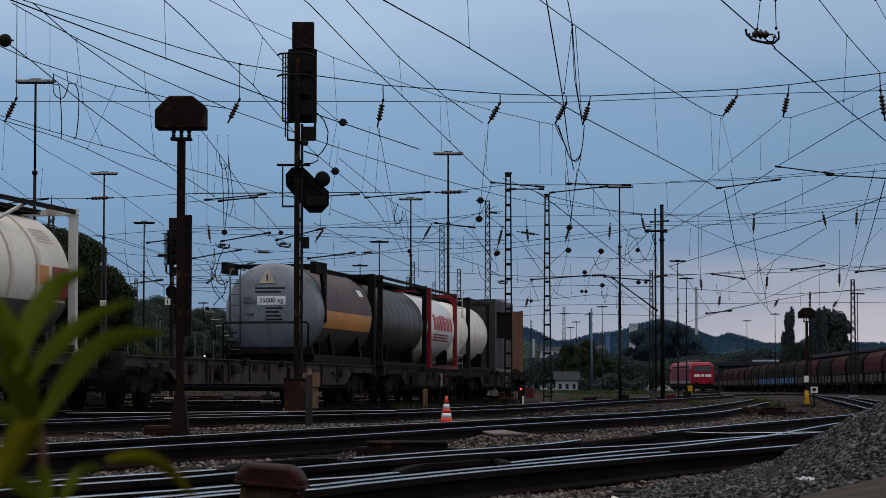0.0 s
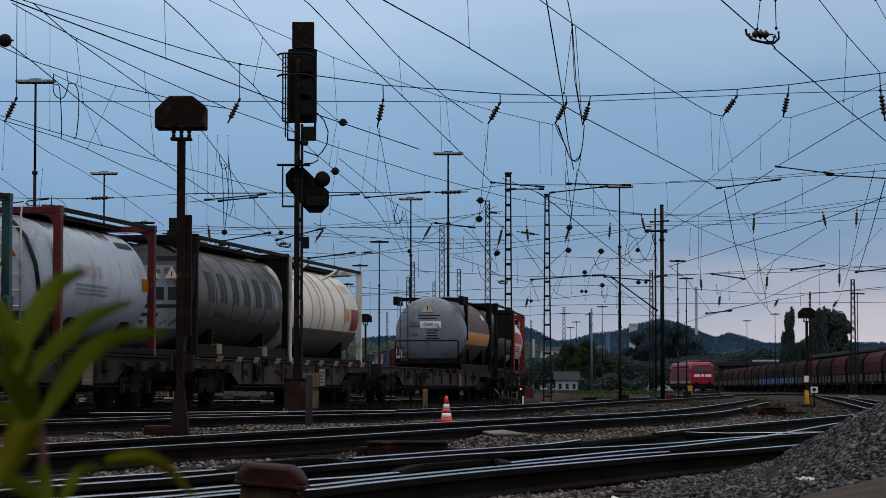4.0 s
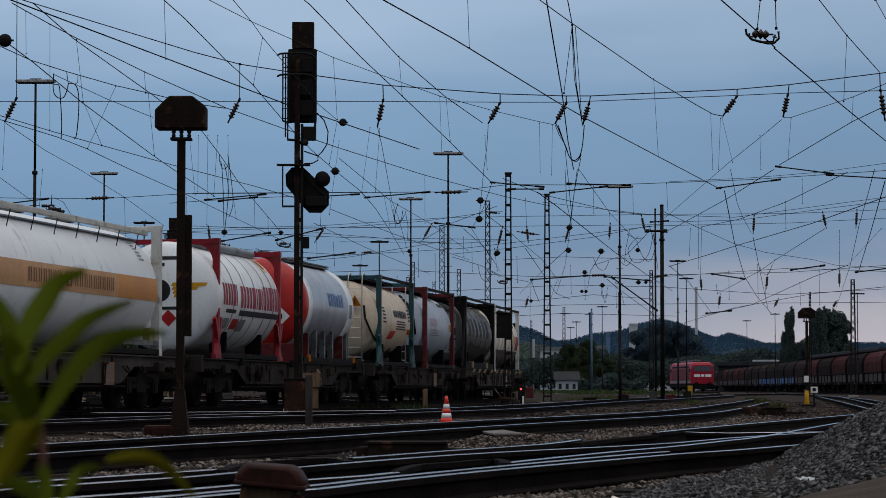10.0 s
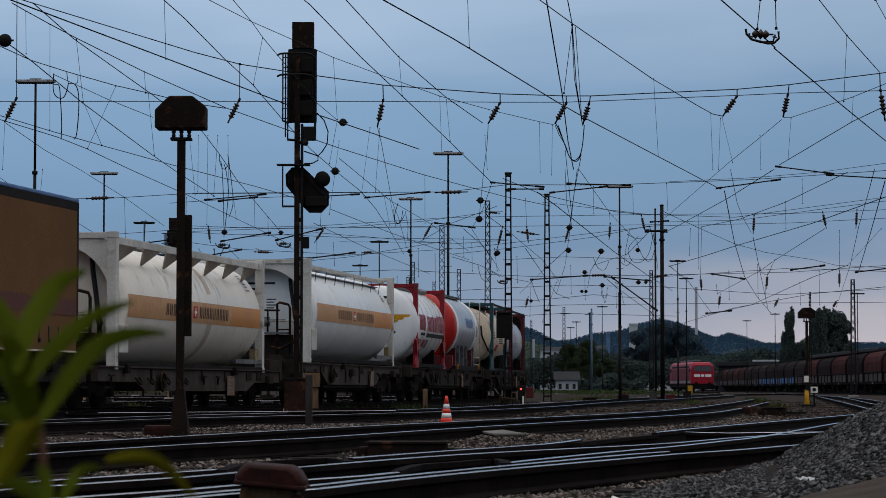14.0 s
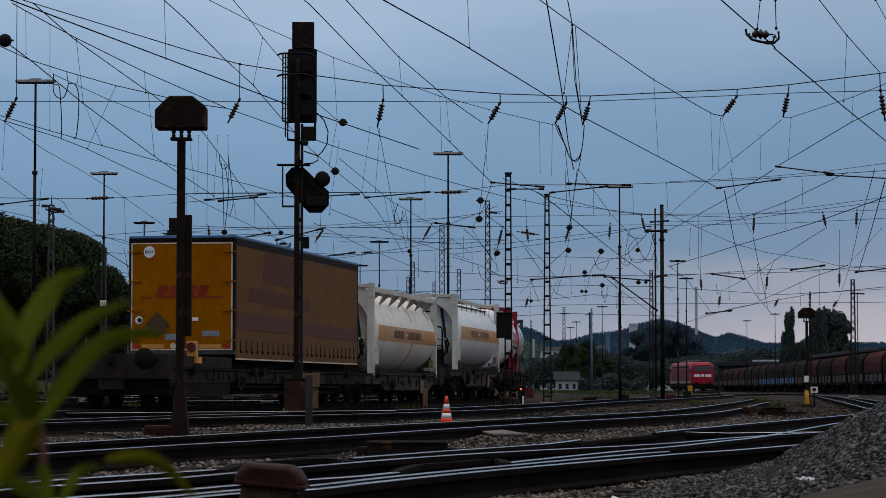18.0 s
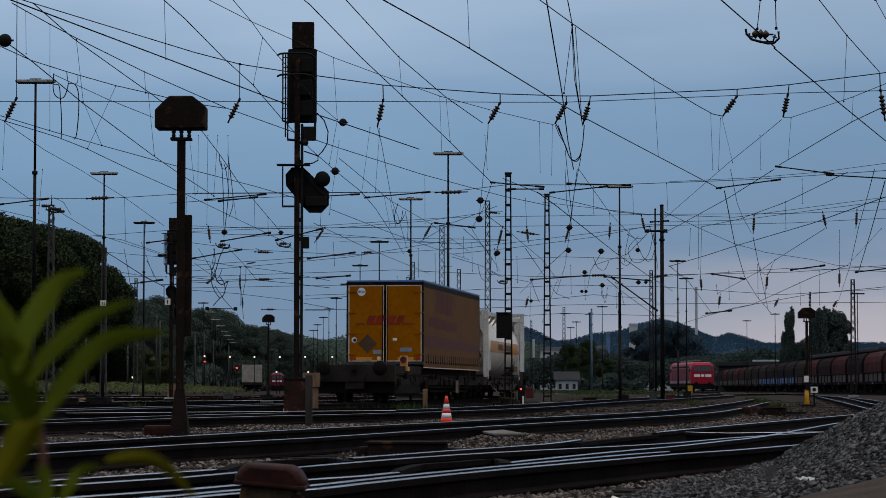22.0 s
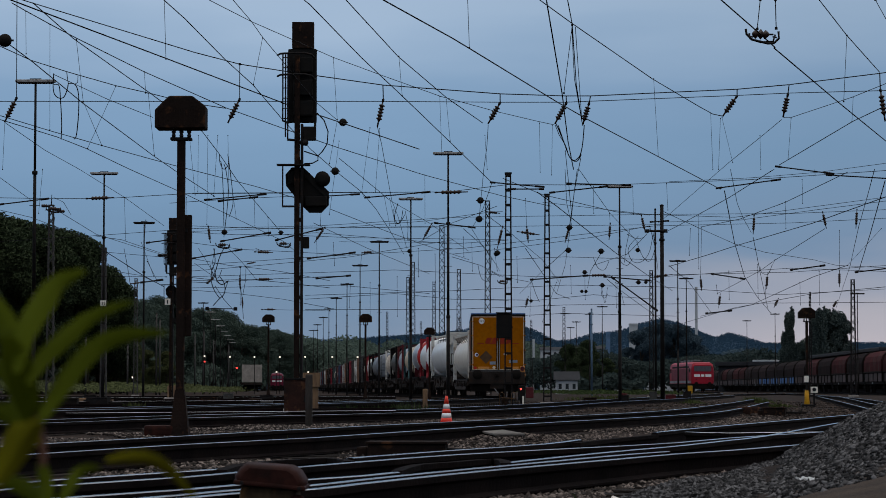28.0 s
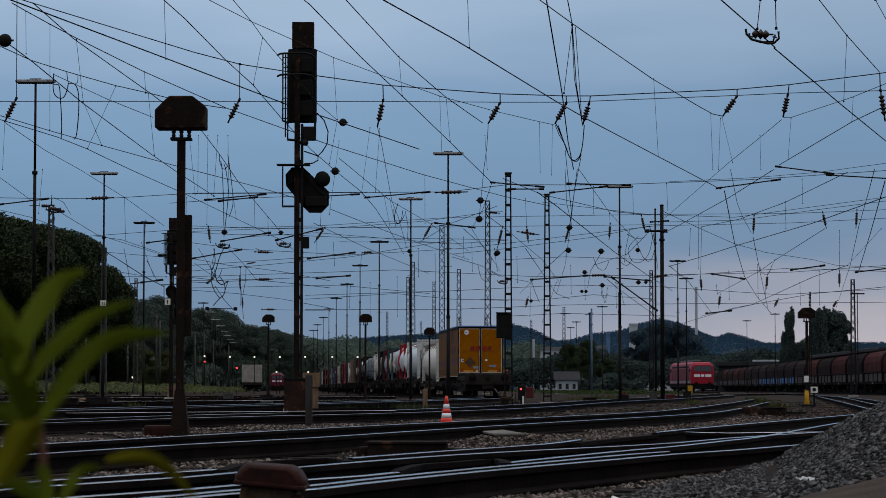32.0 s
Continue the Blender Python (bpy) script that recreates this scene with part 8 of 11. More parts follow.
wire([(18.82, 120.00, 7.91), (18.80, 120.00, 6.11)], 0.0063)
wire([(21.67, 125.00, 8.31), (19.98, 125.00, 6.49)], 0.0065625)
wire([(19.69, 150.00, 8.04), (19.28, 150.00, 7.20)], 0.007875)
wire([(10.66, 170.00, 7.15), (10.84, 170.00, 6.21)], 0.0089)
wire([(11.04, 170.00, 7.15), (10.92, 170.00, 6.21)], 0.0089)
wire([(2.40, 118.00, 6.94), (2.53, 118.00, 5.89)], 0.006195)
wire([(6.61, 190.00, 8.37), (6.52, 190.00, 5.83)], 0.009975)
wire([(8.52, 190.00, 8.37), (7.46, 190.00, 5.40)], 0.009975)
wire([(11.98, 170.00, 6.78), (12.17, 170.00, 6.02)], 0.0089)
wire([(-7.32, 200.00, 8.57), (-7.40, 200.00, 6.78)], 0.0105)
wire([(-13.62, 170.00, 7.72), (-13.61, 170.00, 6.02)], 0.0089)
wire([(-9.27, 60.00, 7.91), (-9.28, 60.00, 7.57), (-9.24, 60.00, 7.40), (-9.14, 60.00, 7.32), (-9.03, 60.00, 7.34), (-8.95, 60.00, 7.51), (-8.92, 60.00, 7.67)], 0.0075)
wire([(-9.26, 60.00, 7.64), (-9.14, 60.00, 7.61), (-9.10, 60.00, 7.24), (-9.07, 60.00, 6.70), (-9.08, 60.00, 6.33)], 0.0075)
wire([(-8.92, 60.00, 7.67), (-8.77, 60.00, 7.65), (-8.68, 60.00, 7.44), (-8.67, 60.00, 6.97), (-8.72, 60.00, 6.43), (-8.78, 60.00, 6.34)], 0.0075)
wire([(-8.96, 60.00, 7.94), (-8.94, 60.00, 7.78), (-8.92, 60.00, 7.67)], 0.0075)
wire([(-8.69, 60.00, 7.86), (-8.70, 60.00, 7.69), (-8.77, 60.00, 7.65)], 0.0075)
wire([(2.76, 62.00, 6.88), (2.86, 62.00, 6.63), (3.01, 62.00, 6.38)], 0.0075)
wire([(-7.44, 84.00, 8.21), (-7.42, 84.00, 7.92), (-7.29, 84.00, 7.70), (-7.14, 84.00, 7.88), (-7.16, 84.00, 8.17)], 0.0075)
wire([(-7.40, 84.00, 7.98), (-7.35, 84.00, 7.70), (-7.30, 84.00, 6.75), (-7.28, 84.00, 5.81)], 0.0075)
wire([(-7.29, 84.00, 7.88), (-7.21, 84.00, 7.60), (-7.14, 84.00, 6.85), (-7.28, 84.00, 5.44)], 0.0075)
wire([(-7.16, 84.00, 8.22), (-7.04, 84.00, 7.32), (-6.98, 84.00, 6.57), (-7.11, 84.00, 6.11)], 0.0075)
wire([(-1.54, 97.00, 7.26), (-1.60, 97.00, 6.91), (-1.73, 97.00, 6.73), (-1.86, 97.00, 6.82), (-1.89, 97.00, 7.30)], 0.0075)
wire([(-1.45, 97.00, 7.23), (-1.34, 97.00, 6.65), (-1.36, 97.00, 6.11)], 0.0075)
wire([(9.10, 125.00, 8.03), (9.52, 125.00, 7.83), (9.94, 125.00, 7.89), (10.22, 125.00, 8.31)], 0.0075)
wire([(9.24, 125.00, 8.31), (9.04, 125.00, 7.33), (8.96, 125.00, 6.63)], 0.0075)
wire([(18.78, 150.00, 7.64), (18.88, 150.00, 7.30), (19.12, 150.00, 7.17), (19.35, 150.00, 7.30), (19.49, 150.00, 7.70)], 0.0075)
wire([(10.07, 160.00, 6.83), (10.03, 160.00, 6.33), (10.21, 160.00, 6.12), (10.42, 160.00, 6.40)], 0.0075)
wire([(2.40, 125.00, 6.91), (2.34, 125.00, 6.21), (2.82, 125.00, 5.93)], 0.0075)
wire([(5.74, 165.00, 7.51), (6.04, 165.00, 6.59), (6.29, 165.00, 6.04)], 0.0075)
wire([(9.66, 125.00, 7.94), (9.16, 125.00, 7.33), (9.35, 125.00, 6.71), (9.79, 125.00, 6.66), (10.19, 125.00, 7.13), (10.39, 125.00, 8.05)], 0.008)
wire([(10.47, 126.00, 8.20), (10.55, 126.00, 7.38), (10.30, 126.00, 6.76), (9.96, 126.00, 6.96), (9.65, 126.00, 7.69)], 0.008)
wire([(8.58, 124.00, 7.27), (8.69, 124.00, 6.66), (9.02, 124.00, 6.44), (9.30, 124.00, 6.77)], 0.008)
wire([(-9.01, 98.00, 5.18), (-8.88, 98.00, 4.78), (-8.70, 98.00, 4.70), (-8.57, 98.00, 5.00)], 0.008)
wire([(-8.84, 98.00, 5.84), (-8.93, 98.00, 5.29), (-8.75, 98.00, 4.52)], 0.008)
wire([(-1.73, 97.00, 7.52), (-1.86, 97.00, 6.97), (-1.69, 97.00, 6.73), (-1.47, 97.00, 7.08)], 0.008)
wire([(1.80, 130.00, 6.73), (1.97, 130.00, 6.09), (2.32, 130.00, 5.92), (2.55, 130.00, 6.44)], 0.008)
wire([(7.60, 128.00, 7.06), (7.83, 128.00, 6.52), (8.17, 128.00, 6.41), (8.40, 128.00, 6.86)], 0.008)
wire([(11.11, 110.00, 7.93), (11.12, 110.00, 5.61)], 0.005775)
wire([(18.65, 150.00, 7.74), (18.67, 150.00, 5.79)], 0.007875)
wire([(22.93, 180.00, 7.75), (22.96, 180.00, 6.55)], 0.00945)
wire([(18.07, 160.00, 7.83), (18.09, 160.00, 6.04)], 0.0084)
wire([(23.97, 170.00, 7.53), (24.00, 170.00, 6.02)], 0.0089)
wire([(25.27, 170.00, 8.29), (25.29, 170.00, 6.02)], 0.0089)
wire([(1.01, 125.00, 7.89), (1.03, 125.00, 6.91)], 0.0065625)
wire([(1.48, 130.00, 7.89), (1.51, 130.00, 6.44)], 0.0068)
wire([(4.09, 140.00, 7.69), (4.12, 140.00, 6.28)], 0.00735)
wire([(7.57, 150.00, 7.70), (7.60, 150.00, 6.03)], 0.007875)
wire([(8.96, 160.00, 7.83), (8.99, 160.00, 6.04)], 0.0084)
wire([(11.61, 170.00, 7.53), (11.64, 170.00, 5.83)], 0.0089)
wire([(-6.50, 130.00, 8.19), (-6.47, 130.00, 7.17)], 0.0068)
wire([(-6.07, 140.00, 8.47), (-6.00, 140.00, 7.22)], 0.00735)
wire([(-1.47, 150.00, 8.71), (-1.44, 150.00, 7.03)], 0.007875)
wire([(-0.47, 150.00, 8.37), (-0.44, 150.00, 6.70)], 0.007875)
wire([(-10.15, 100.00, 7.96), (-10.12, 100.00, 6.84)], 0.0052)
wire([(-7.47, 100.00, 7.92), (-7.44, 100.00, 6.84)], 0.0052)
wire([(5.12, 86.00, 7.29), (5.13, 86.00, 6.37)], 0.004515)
wire([(6.46, 86.00, 7.29), (6.48, 86.00, 6.33)], 0.004515)
wire([(7.79, 88.00, 7.55), (7.83, 88.00, 6.62)], 0.00462)
wire([(12.80, 90.00, 7.85), (12.81, 90.00, 7.00)], 0.004725)
registration_arm((7.47, 112.00, 5.33), (9.47, 112.00, 3.86), 0.03)
registration_arm((11.23, 139.60, 9.10), (12.35, 139.60, 9.10), 0.06)
registration_arm((11.48, 139.60, 9.60), (12.45, 139.60, 9.66), 0.03)
wire([(-15.84, 86.00, 6.91), (-13.30, 86.00, 6.87), (-11.54, 86.00, 6.87), (-8.73, 86.00, 7.04), (-5.08, 86.00, 7.06), (0.17, 86.00, 7.10), (2.23, 86.00, 7.35), (5.50, 86.00, 7.33), (10.50, 86.00, 7.52), (15.70, 86.00, 7.87)], 0.009)
wire([(-20.24, 110.00, 6.74), (-15.33, 110.00, 7.04), (-10.91, 110.00, 7.36), (-5.50, 110.00, 7.48), (0.39, 110.00, 7.85), (9.00, 110.00, 7.98), (15.14, 110.00, 8.02), (20.06, 110.00, 8.22)], 0.009)
wire([(4.41, 112.00, 8.66), (9.16, 112.00, 8.11), (12.91, 112.00, 7.99), (20.43, 112.00, 8.99)], 0.009)
wire([(-13.88, 140.00, 7.22), (-7.00, 140.00, 7.69), (1.13, 140.00, 8.16), (11.76, 140.00, 9.41), (19.27, 140.00, 9.57), (25.53, 140.00, 9.88)], 0.009)
wire([(-14.86, 150.00, 7.03), (-2.81, 150.00, 7.43), (5.56, 150.00, 7.03), (12.92, 150.00, 7.13), (20.62, 150.00, 7.30), (27.32, 150.00, 7.77)], 0.009)
wire([(-10.89, 200.00, 7.76), (0.71, 200.00, 8.12), (9.64, 200.00, 8.57), (17.22, 200.00, 8.43), (26.59, 200.00, 7.81), (36.41, 200.00, 8.34)], 0.009)
wire([(-12.52, 230.00, 7.58), (0.82, 230.00, 7.58), (11.08, 230.00, 7.99), (21.34, 230.00, 8.09), (41.86, 230.00, 8.25)], 0.009)
wire([(-12.89, 130.00, 8.48), (-8.25, 130.00, 8.65), (0.46, 130.00, 8.71), (11.21, 130.00, 8.83)], 0.008)
wire([(-10.12, 128.00, 8.07), (-6.40, 128.00, 8.29), (0.46, 128.00, 7.72), (3.32, 128.00, 7.92)], 0.008)
wire([(15.51, 180.00, 8.35), (24.75, 180.00, 8.96), (32.78, 180.00, 8.68)], 0.009)
wire([(-10.82, 100.00, 7.74), (-8.14, 100.00, 7.92), (-5.01, 100.00, 8.05)], 0.009)
wire([(-9.93, 100.00, 8.14), (-5.90, 100.00, 8.16), (-3.00, 100.00, 8.18)], 0.008)
wire([(-11.90, 120.00, 8.12), (-8.15, 120.00, 7.99), (-4.40, 120.00, 8.04), (0.43, 120.00, 8.12)], 0.007)
wire([(-12.10, 122.00, 7.93), (-9.92, 122.00, 7.82), (-8.28, 122.00, 7.87)], 0.007)
wire([(-8.42, 124.00, 7.97), (-4.54, 124.00, 7.80), (0.44, 124.00, 7.74), (3.21, 124.00, 7.69)], 0.006)
wire([(-12.49, 126.00, 7.66), (-9.96, 126.00, 7.33), (-7.43, 126.00, 7.21), (-4.61, 126.00, 7.04)], 0.007)
wire([(-5.14, 125.00, 7.66), (0.45, 125.00, 7.61)], 0.007)
wire([(-14.86, 150.00, 7.37), (-10.85, 150.00, 7.70), (-5.49, 150.00, 8.21), (0.54, 150.00, 9.21)], 0.007)
wire([(-15.85, 160.00, 7.22), (-10.85, 160.00, 7.33), (-5.86, 160.00, 7.54)], 0.008)
wire([(-16.35, 165.00, 6.96), (-6.77, 165.00, 7.14), (-0.88, 165.00, 6.59)], 0.007)
wire([(-9.25, 170.00, 6.40), (-3.19, 170.00, 6.78), (0.61, 170.00, 6.40), (4.40, 170.00, 6.32)], 0.007)
wire([(8.50, 95.00, 8.18), (11.60, 95.00, 8.33), (14.15, 95.00, 8.54), (17.34, 95.00, 8.97)], 0.007)
wire([(5.95, 230.00, 6.97), (11.08, 230.00, 7.22), (21.33, 230.00, 6.97)], 0.009)
wire([(3.09, 210.00, 7.80), (7.78, 210.00, 7.71), (12.46, 210.00, 8.18), (17.61, 210.00, 7.80)], 0.008)
wire([(0.50, 140.00, 7.84), (3.63, 140.00, 8.16), (8.32, 140.00, 8.78), (11.45, 140.00, 9.41)], 0.006)
wire([(3.43, 145.00, 7.78), (6.99, 145.00, 7.95), (12.17, 145.00, 7.78)], 0.006)
registration_arm((-8.45, 90.00, 7.13), (-6.32, 90.00, 7.33), 0.022)
registration_arm((-8.14, 92.00, 7.23), (-6.77, 92.00, 7.38), 0.023)
registration_arm((-9.81, 112.00, 6.93), (-7.66, 112.00, 7.31), 0.028)
registration_arm((-7.38, 112.00, 6.98), (-5.35, 112.00, 7.49), 0.028)
registration_arm((-4.71, 90.00, 7.23), (-3.00, 90.00, 7.33), 0.022)
registration_arm((-2.74, 90.00, 7.21), (-0.48, 90.00, 7.41), 0.022)
registration_arm((-6.40, 120.00, 6.57), (-4.18, 120.00, 6.86), 0.030)
registration_arm((-10.90, 110.00, 6.06), (-8.77, 110.00, 6.45), 0.027)
registration_arm((1.73, 90.00, 7.75), (3.58, 90.00, 7.59), 0.022)
registration_arm((4.55, 92.00, 7.87), (6.81, 92.00, 7.81), 0.023)
registration_arm((3.93, 92.00, 7.54), (5.99, 92.00, 7.77), 0.023)
registration_arm((9.24, 85.00, 7.15), (11.33, 85.00, 7.44), 0.021)
registration_arm((10.58, 80.00, 7.44), (12.36, 80.00, 7.21), 0.020)
registration_arm((12.19, 80.00, 7.17), (14.60, 80.00, 7.03), 0.020)
registration_arm((-0.34, 110.00, 7.61), (1.38, 110.00, 7.41), 0.027)
registration_arm((5.22, 150.00, 6.86), (8.57, 150.00, 7.10), 0.037)
registration_arm((9.57, 150.00, 7.03), (12.25, 150.00, 6.80), 0.037)
registration_arm((17.00, 160.00, 7.65), (19.07, 160.00, 7.33), 0.040)
registration_arm((22.00, 160.00, 7.90), (24.14, 160.00, 8.19), 0.040)
registration_arm((24.47, 150.00, 7.30), (27.32, 150.00, 7.64), 0.037)
registration_arm((-8.50, 170.00, 7.80), (-6.22, 170.00, 7.99), 0.042)
registration_arm((-17.52, 100.00, 7.69), (-15.63, 100.00, 7.92), 0.025)
registration_arm((-14.04, 120.00, 7.32), (-12.03, 120.00, 7.59), 0.030)
registration_arm((3.94, 100.00, 8.30), (2.59, 100.00, 8.30), 0.025)
registration_arm((20.78, 200.00, 6.33), (22.79, 200.00, 6.56), 0.049)
insulator((-12.15, 86.00, 6.87), (-11.19, 86.00, 6.91), 0.068, 5)
insulator((-0.27, 86.00, 7.08), (0.85, 86.00, 7.10), 0.068, 5)
insulator((-8.58, 115.00, 6.62), (-7.73, 115.00, 6.59), 0.091, 5)
insulator((-5.60, 120.00, 8.07), (-6.11, 120.00, 7.32), 0.095, 5)
insulator((14.78, 120.00, 8.66), (14.72, 120.00, 7.72), 0.095, 5)
insulator((18.02, 120.00, 8.80), (18.20, 120.00, 7.99), 0.095, 5)
insulator((19.66, 120.00, 8.93), (19.60, 120.00, 7.99), 0.095, 5)
insulator((23.50, 150.00, 7.40), (23.49, 150.00, 6.42), 0.118, 5)
insulator((19.22, 150.00, 7.20), (19.18, 150.00, 6.30), 0.118, 5)
insulator((16.28, 160.00, 7.47), (16.35, 160.00, 6.58), 0.126, 5)
insulator((-0.47, 110.00, 7.61), (-0.88, 110.00, 6.87), 0.087, 5)
insulator((-10.22, 110.00, 7.48), (-10.12, 110.00, 6.74), 0.087, 5)
insulator((3.64, 110.00, 7.48), (3.71, 110.00, 6.74), 0.087, 5)
insulator((3.28, 112.00, 7.36), (4.28, 112.00, 7.21), 0.088, 5)
insulator((7.94, 120.00, 8.26), (7.88, 120.00, 7.45), 0.095, 5)
insulator((2.72, 115.00, 7.80), (2.47, 115.00, 6.77), 0.091, 5)
insulator((6.01, 120.00, 8.12), (5.79, 120.00, 7.32), 0.095, 5)
insulator((12.25, 150.00, 6.97), (13.59, 150.00, 7.17), 0.118, 5)
insulator((8.57, 150.00, 7.10), (9.91, 150.00, 7.13), 0.118, 5)
insulator((-3.86, 120.00, 6.84), (-3.27, 120.00, 6.89), 0.095, 5)
insulator((9.41, 120.00, 8.66), (9.60, 120.00, 7.80), 0.095, 5)
insulator((20.81, 190.00, 7.52), (20.68, 190.00, 6.46), 0.150, 5)
insulator((25.18, 190.00, 7.18), (24.83, 190.00, 6.46), 0.150, 5)
insulator((29.60, 190.00, 7.05), (29.20, 190.00, 6.40), 0.150, 5)
insulator((6.40, 190.00, 7.31), (6.19, 190.00, 6.46), 0.150, 5)
insulator((2.04, 120.00, 8.80), (2.71, 120.00, 8.72), 0.095, 5)
line_weight(-10.44, 60.00, 8.70, 0.161)
line_weight(-2.46, 62.00, 6.95, 0.097)
line_weight(-2.82, 66.00, 6.09, 0.103)
line_weight(1.48, 100.00, 7.85, 0.134)
line_weight(1.43, 100.00, 7.11, 0.134)
line_weight(-7.05, 110.00, 7.19, 0.098)
line_weight(5.50, 110.00, 7.41, 0.123)
line_weight(5.45, 110.00, 6.42, 0.123)
line_weight(7.50, 120.00, 6.92, 0.134)
line_weight(9.24, 120.00, 6.97, 0.107)
line_weight(2.47, 115.00, 6.57, 0.128)
line_weight(7.28, 130.00, 6.38, 0.116)
line_weight(8.81, 140.00, 6.12, 0.125)
line_weight(10.81, 140.00, 6.28, 0.125)
line_weight(8.47, 150.00, 6.16, 0.100)
line_weight(8.23, 150.00, 6.16, 0.100)
line_weight(12.02, 150.00, 6.70, 0.100)
line_weight(-9.51, 110.00, 7.21, 0.123)
line_weight(-1.52, 115.00, 6.65, 0.103)
line_weight(5.57, 160.00, 5.94, 0.107)
line_weight(2.48, 118.00, 6.68, 0.105)
section_insulator(4.865, 38.2, 5.741, 0.67)
wire([(4.83, 38.30, 6.33), (4.78, 38.30, 5.88)], 0.006)
wire([(5.06, 38.30, 6.33), (5.07, 38.30, 5.89)], 0.006)
wire([(2.69, 60.00, 6.71), (2.92, 60.00, 6.16), (3.00, 60.00, 5.93), (3.12, 60.00, 5.83), (3.25, 60.00, 5.94), (3.32, 60.00, 6.22), (3.36, 60.00, 6.67)], 0.0075)
wire([(2.74, 60.00, 6.67), (2.94, 60.00, 6.08), (3.04, 60.00, 5.87), (3.18, 60.00, 5.81), (3.29, 60.00, 5.97)], 0.0075)
wire([(3.39, 70.00, 7.02), (3.48, 70.00, 6.12), (3.55, 70.00, 5.37)], 0.0075)
wire([(3.82, 70.00, 6.80), (3.65, 70.00, 5.93), (3.50, 70.00, 4.90)], 0.0075)
wire([(3.07, 60.00, 9.00), (3.13, 60.00, 7.78), (3.32, 60.00, 6.67)], 0.0075)
section_insulator(-7.03, 112.00, 6.76, 0.8)
section_insulator(-9.73, 112.00, 6.71, 0.8)
section_insulator(-16.63, 108.00, 8.03, 0.8)
section_insulator(3.55, 150.00, 6.70, 0.8)

# ---- woods, hills and the town behind the yard ----
def cards(count, place, size, seed, flat=0.6, lean=None):
    """Leaf clumps: small bent cards set by place(rnd), as vertices and faces."""
    rnd = random.Random(seed)
    verts, faces = [], []
    for _ in range(count):
        c = Vector(place(rnd))
        n = Vector((rnd.gauss(0, 1), rnd.gauss(0, 1), rnd.gauss(flat, 1))).normalized()
        if lean:
            n = (n * 0.45 + Vector(lean)).normalized()
        a = n.orthogonal().normalized()
        a.rotate(Matrix.Rotation(rnd.uniform(0, 6.28), 3, n))
        b = n.cross(a)
        s = size * rnd.uniform(0.55, 1.3)
        k = len(verts)
        verts += [c - a * s, c + b * s * 0.55 + n * s * 0.2, c + a * s, c - b * s * 0.55 + n * s * 0.2]
        faces += [(k, k + 1, k + 2), (k, k + 2, k + 3)]
    return verts, faces


def raw_mesh(name, verts, faces, mat):
    me = bpy.data.meshes.new(name)
    me.from_pydata(verts, [], faces)
    me.materials.append(mat)
    me.update()
    return me


def tree_kind(height, spread, seed, leaves, size, tall=False, mat=None):
    """Trunk with limbs, and a crown of many clumps of leaves with gaps."""
    rnd = random.Random(seed)
    bm = bmesh.new()
    rod(bm, (0, 0, -0.3), (0, 0, height * 0.45), height * 0.022, 8, height * 0.013)
    lobes = []
    n = 16 if not tall else 13
    for i in range(n):
        u = (i + 0.5) / n
        z = height * (0.22 + 0.72 * u) if not tall else height * (0.08 + 0.88 * u)
        reach = spread * (math.sin(math.pi * min(1, 0.22 + 0.78 * u)) ** 0.7) * rnd.uniform(0.35, 0.8) * (0.42 if tall else 1)
        a = rnd.uniform(0, 6.28)
        c = Vector((reach * math.cos(a), reach * math.sin(a), z))
        rod(bm, (0, 0, z * 0.62), c, height * 0.007, 5, height * 0.003)
        lobes.append((c, spread * rnd.uniform(0.28, 0.5) * ((0.58 - 0.28 * u) if tall else 1), height * rnd.uniform(0.06, 0.11) * (1.6 if tall else 1)))
    lobes.append((Vector((0, 0, height * 0.9)), spread * 0.3 * (0.4 if tall else 1), height * 0.1))
    trunk = mesh("trunk", bm, M_BARK)

    def place(r):
        c, w, h = r.choice(lobes)
        d = Vector((r.gauss(0, 1), r.gauss(0, 1), r.gauss(0, 1))).normalized() * (r.uniform(0.45, 1.05))
        return (c.x + d.x * w, c.y + d.y * w, c.z + d.z * h)
    v, f = cards(leaves, place, size, seed + 7)
    crown = raw_mesh("crown", v, f, mat or M_LEAF)
    return trunk, crown


TREE_KINDS = [tree_kind(18, 6.0, 11, 52000, 0.16), tree_kind(17, 5.2, 12, 48000, 0.155), tree_kind(19, 6.4, 13, 56000, 0.16), tree_kind(14, 5.4, 14, 42000, 0.15)]
HAZE_KINDS = []   # the same trees, with pale distance haze in their leaf colour
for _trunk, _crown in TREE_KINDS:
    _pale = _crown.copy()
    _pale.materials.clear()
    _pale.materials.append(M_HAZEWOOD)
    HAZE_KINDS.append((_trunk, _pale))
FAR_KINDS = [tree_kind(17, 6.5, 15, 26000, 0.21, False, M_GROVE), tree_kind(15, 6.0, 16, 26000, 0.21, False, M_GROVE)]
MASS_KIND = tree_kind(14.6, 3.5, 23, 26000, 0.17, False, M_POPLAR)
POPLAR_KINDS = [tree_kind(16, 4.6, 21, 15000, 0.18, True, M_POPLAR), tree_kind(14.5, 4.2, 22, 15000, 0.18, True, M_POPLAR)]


def tree(x, y, kind, size=1.0, turn=0.0, label="dark leafy broadleaf tree in a dense wood", group="trees of the wood", z=-0.3):
    trunk, crown = kind
    t = thing("tree", pose(x, y, z, 0, 0, turn) @ Matrix.Scale(size, 4), label, "tree", group)
    part("trunk", trunk, None, t)
    part("crown", crown, None, t)
    return t


_r = random.Random(5)
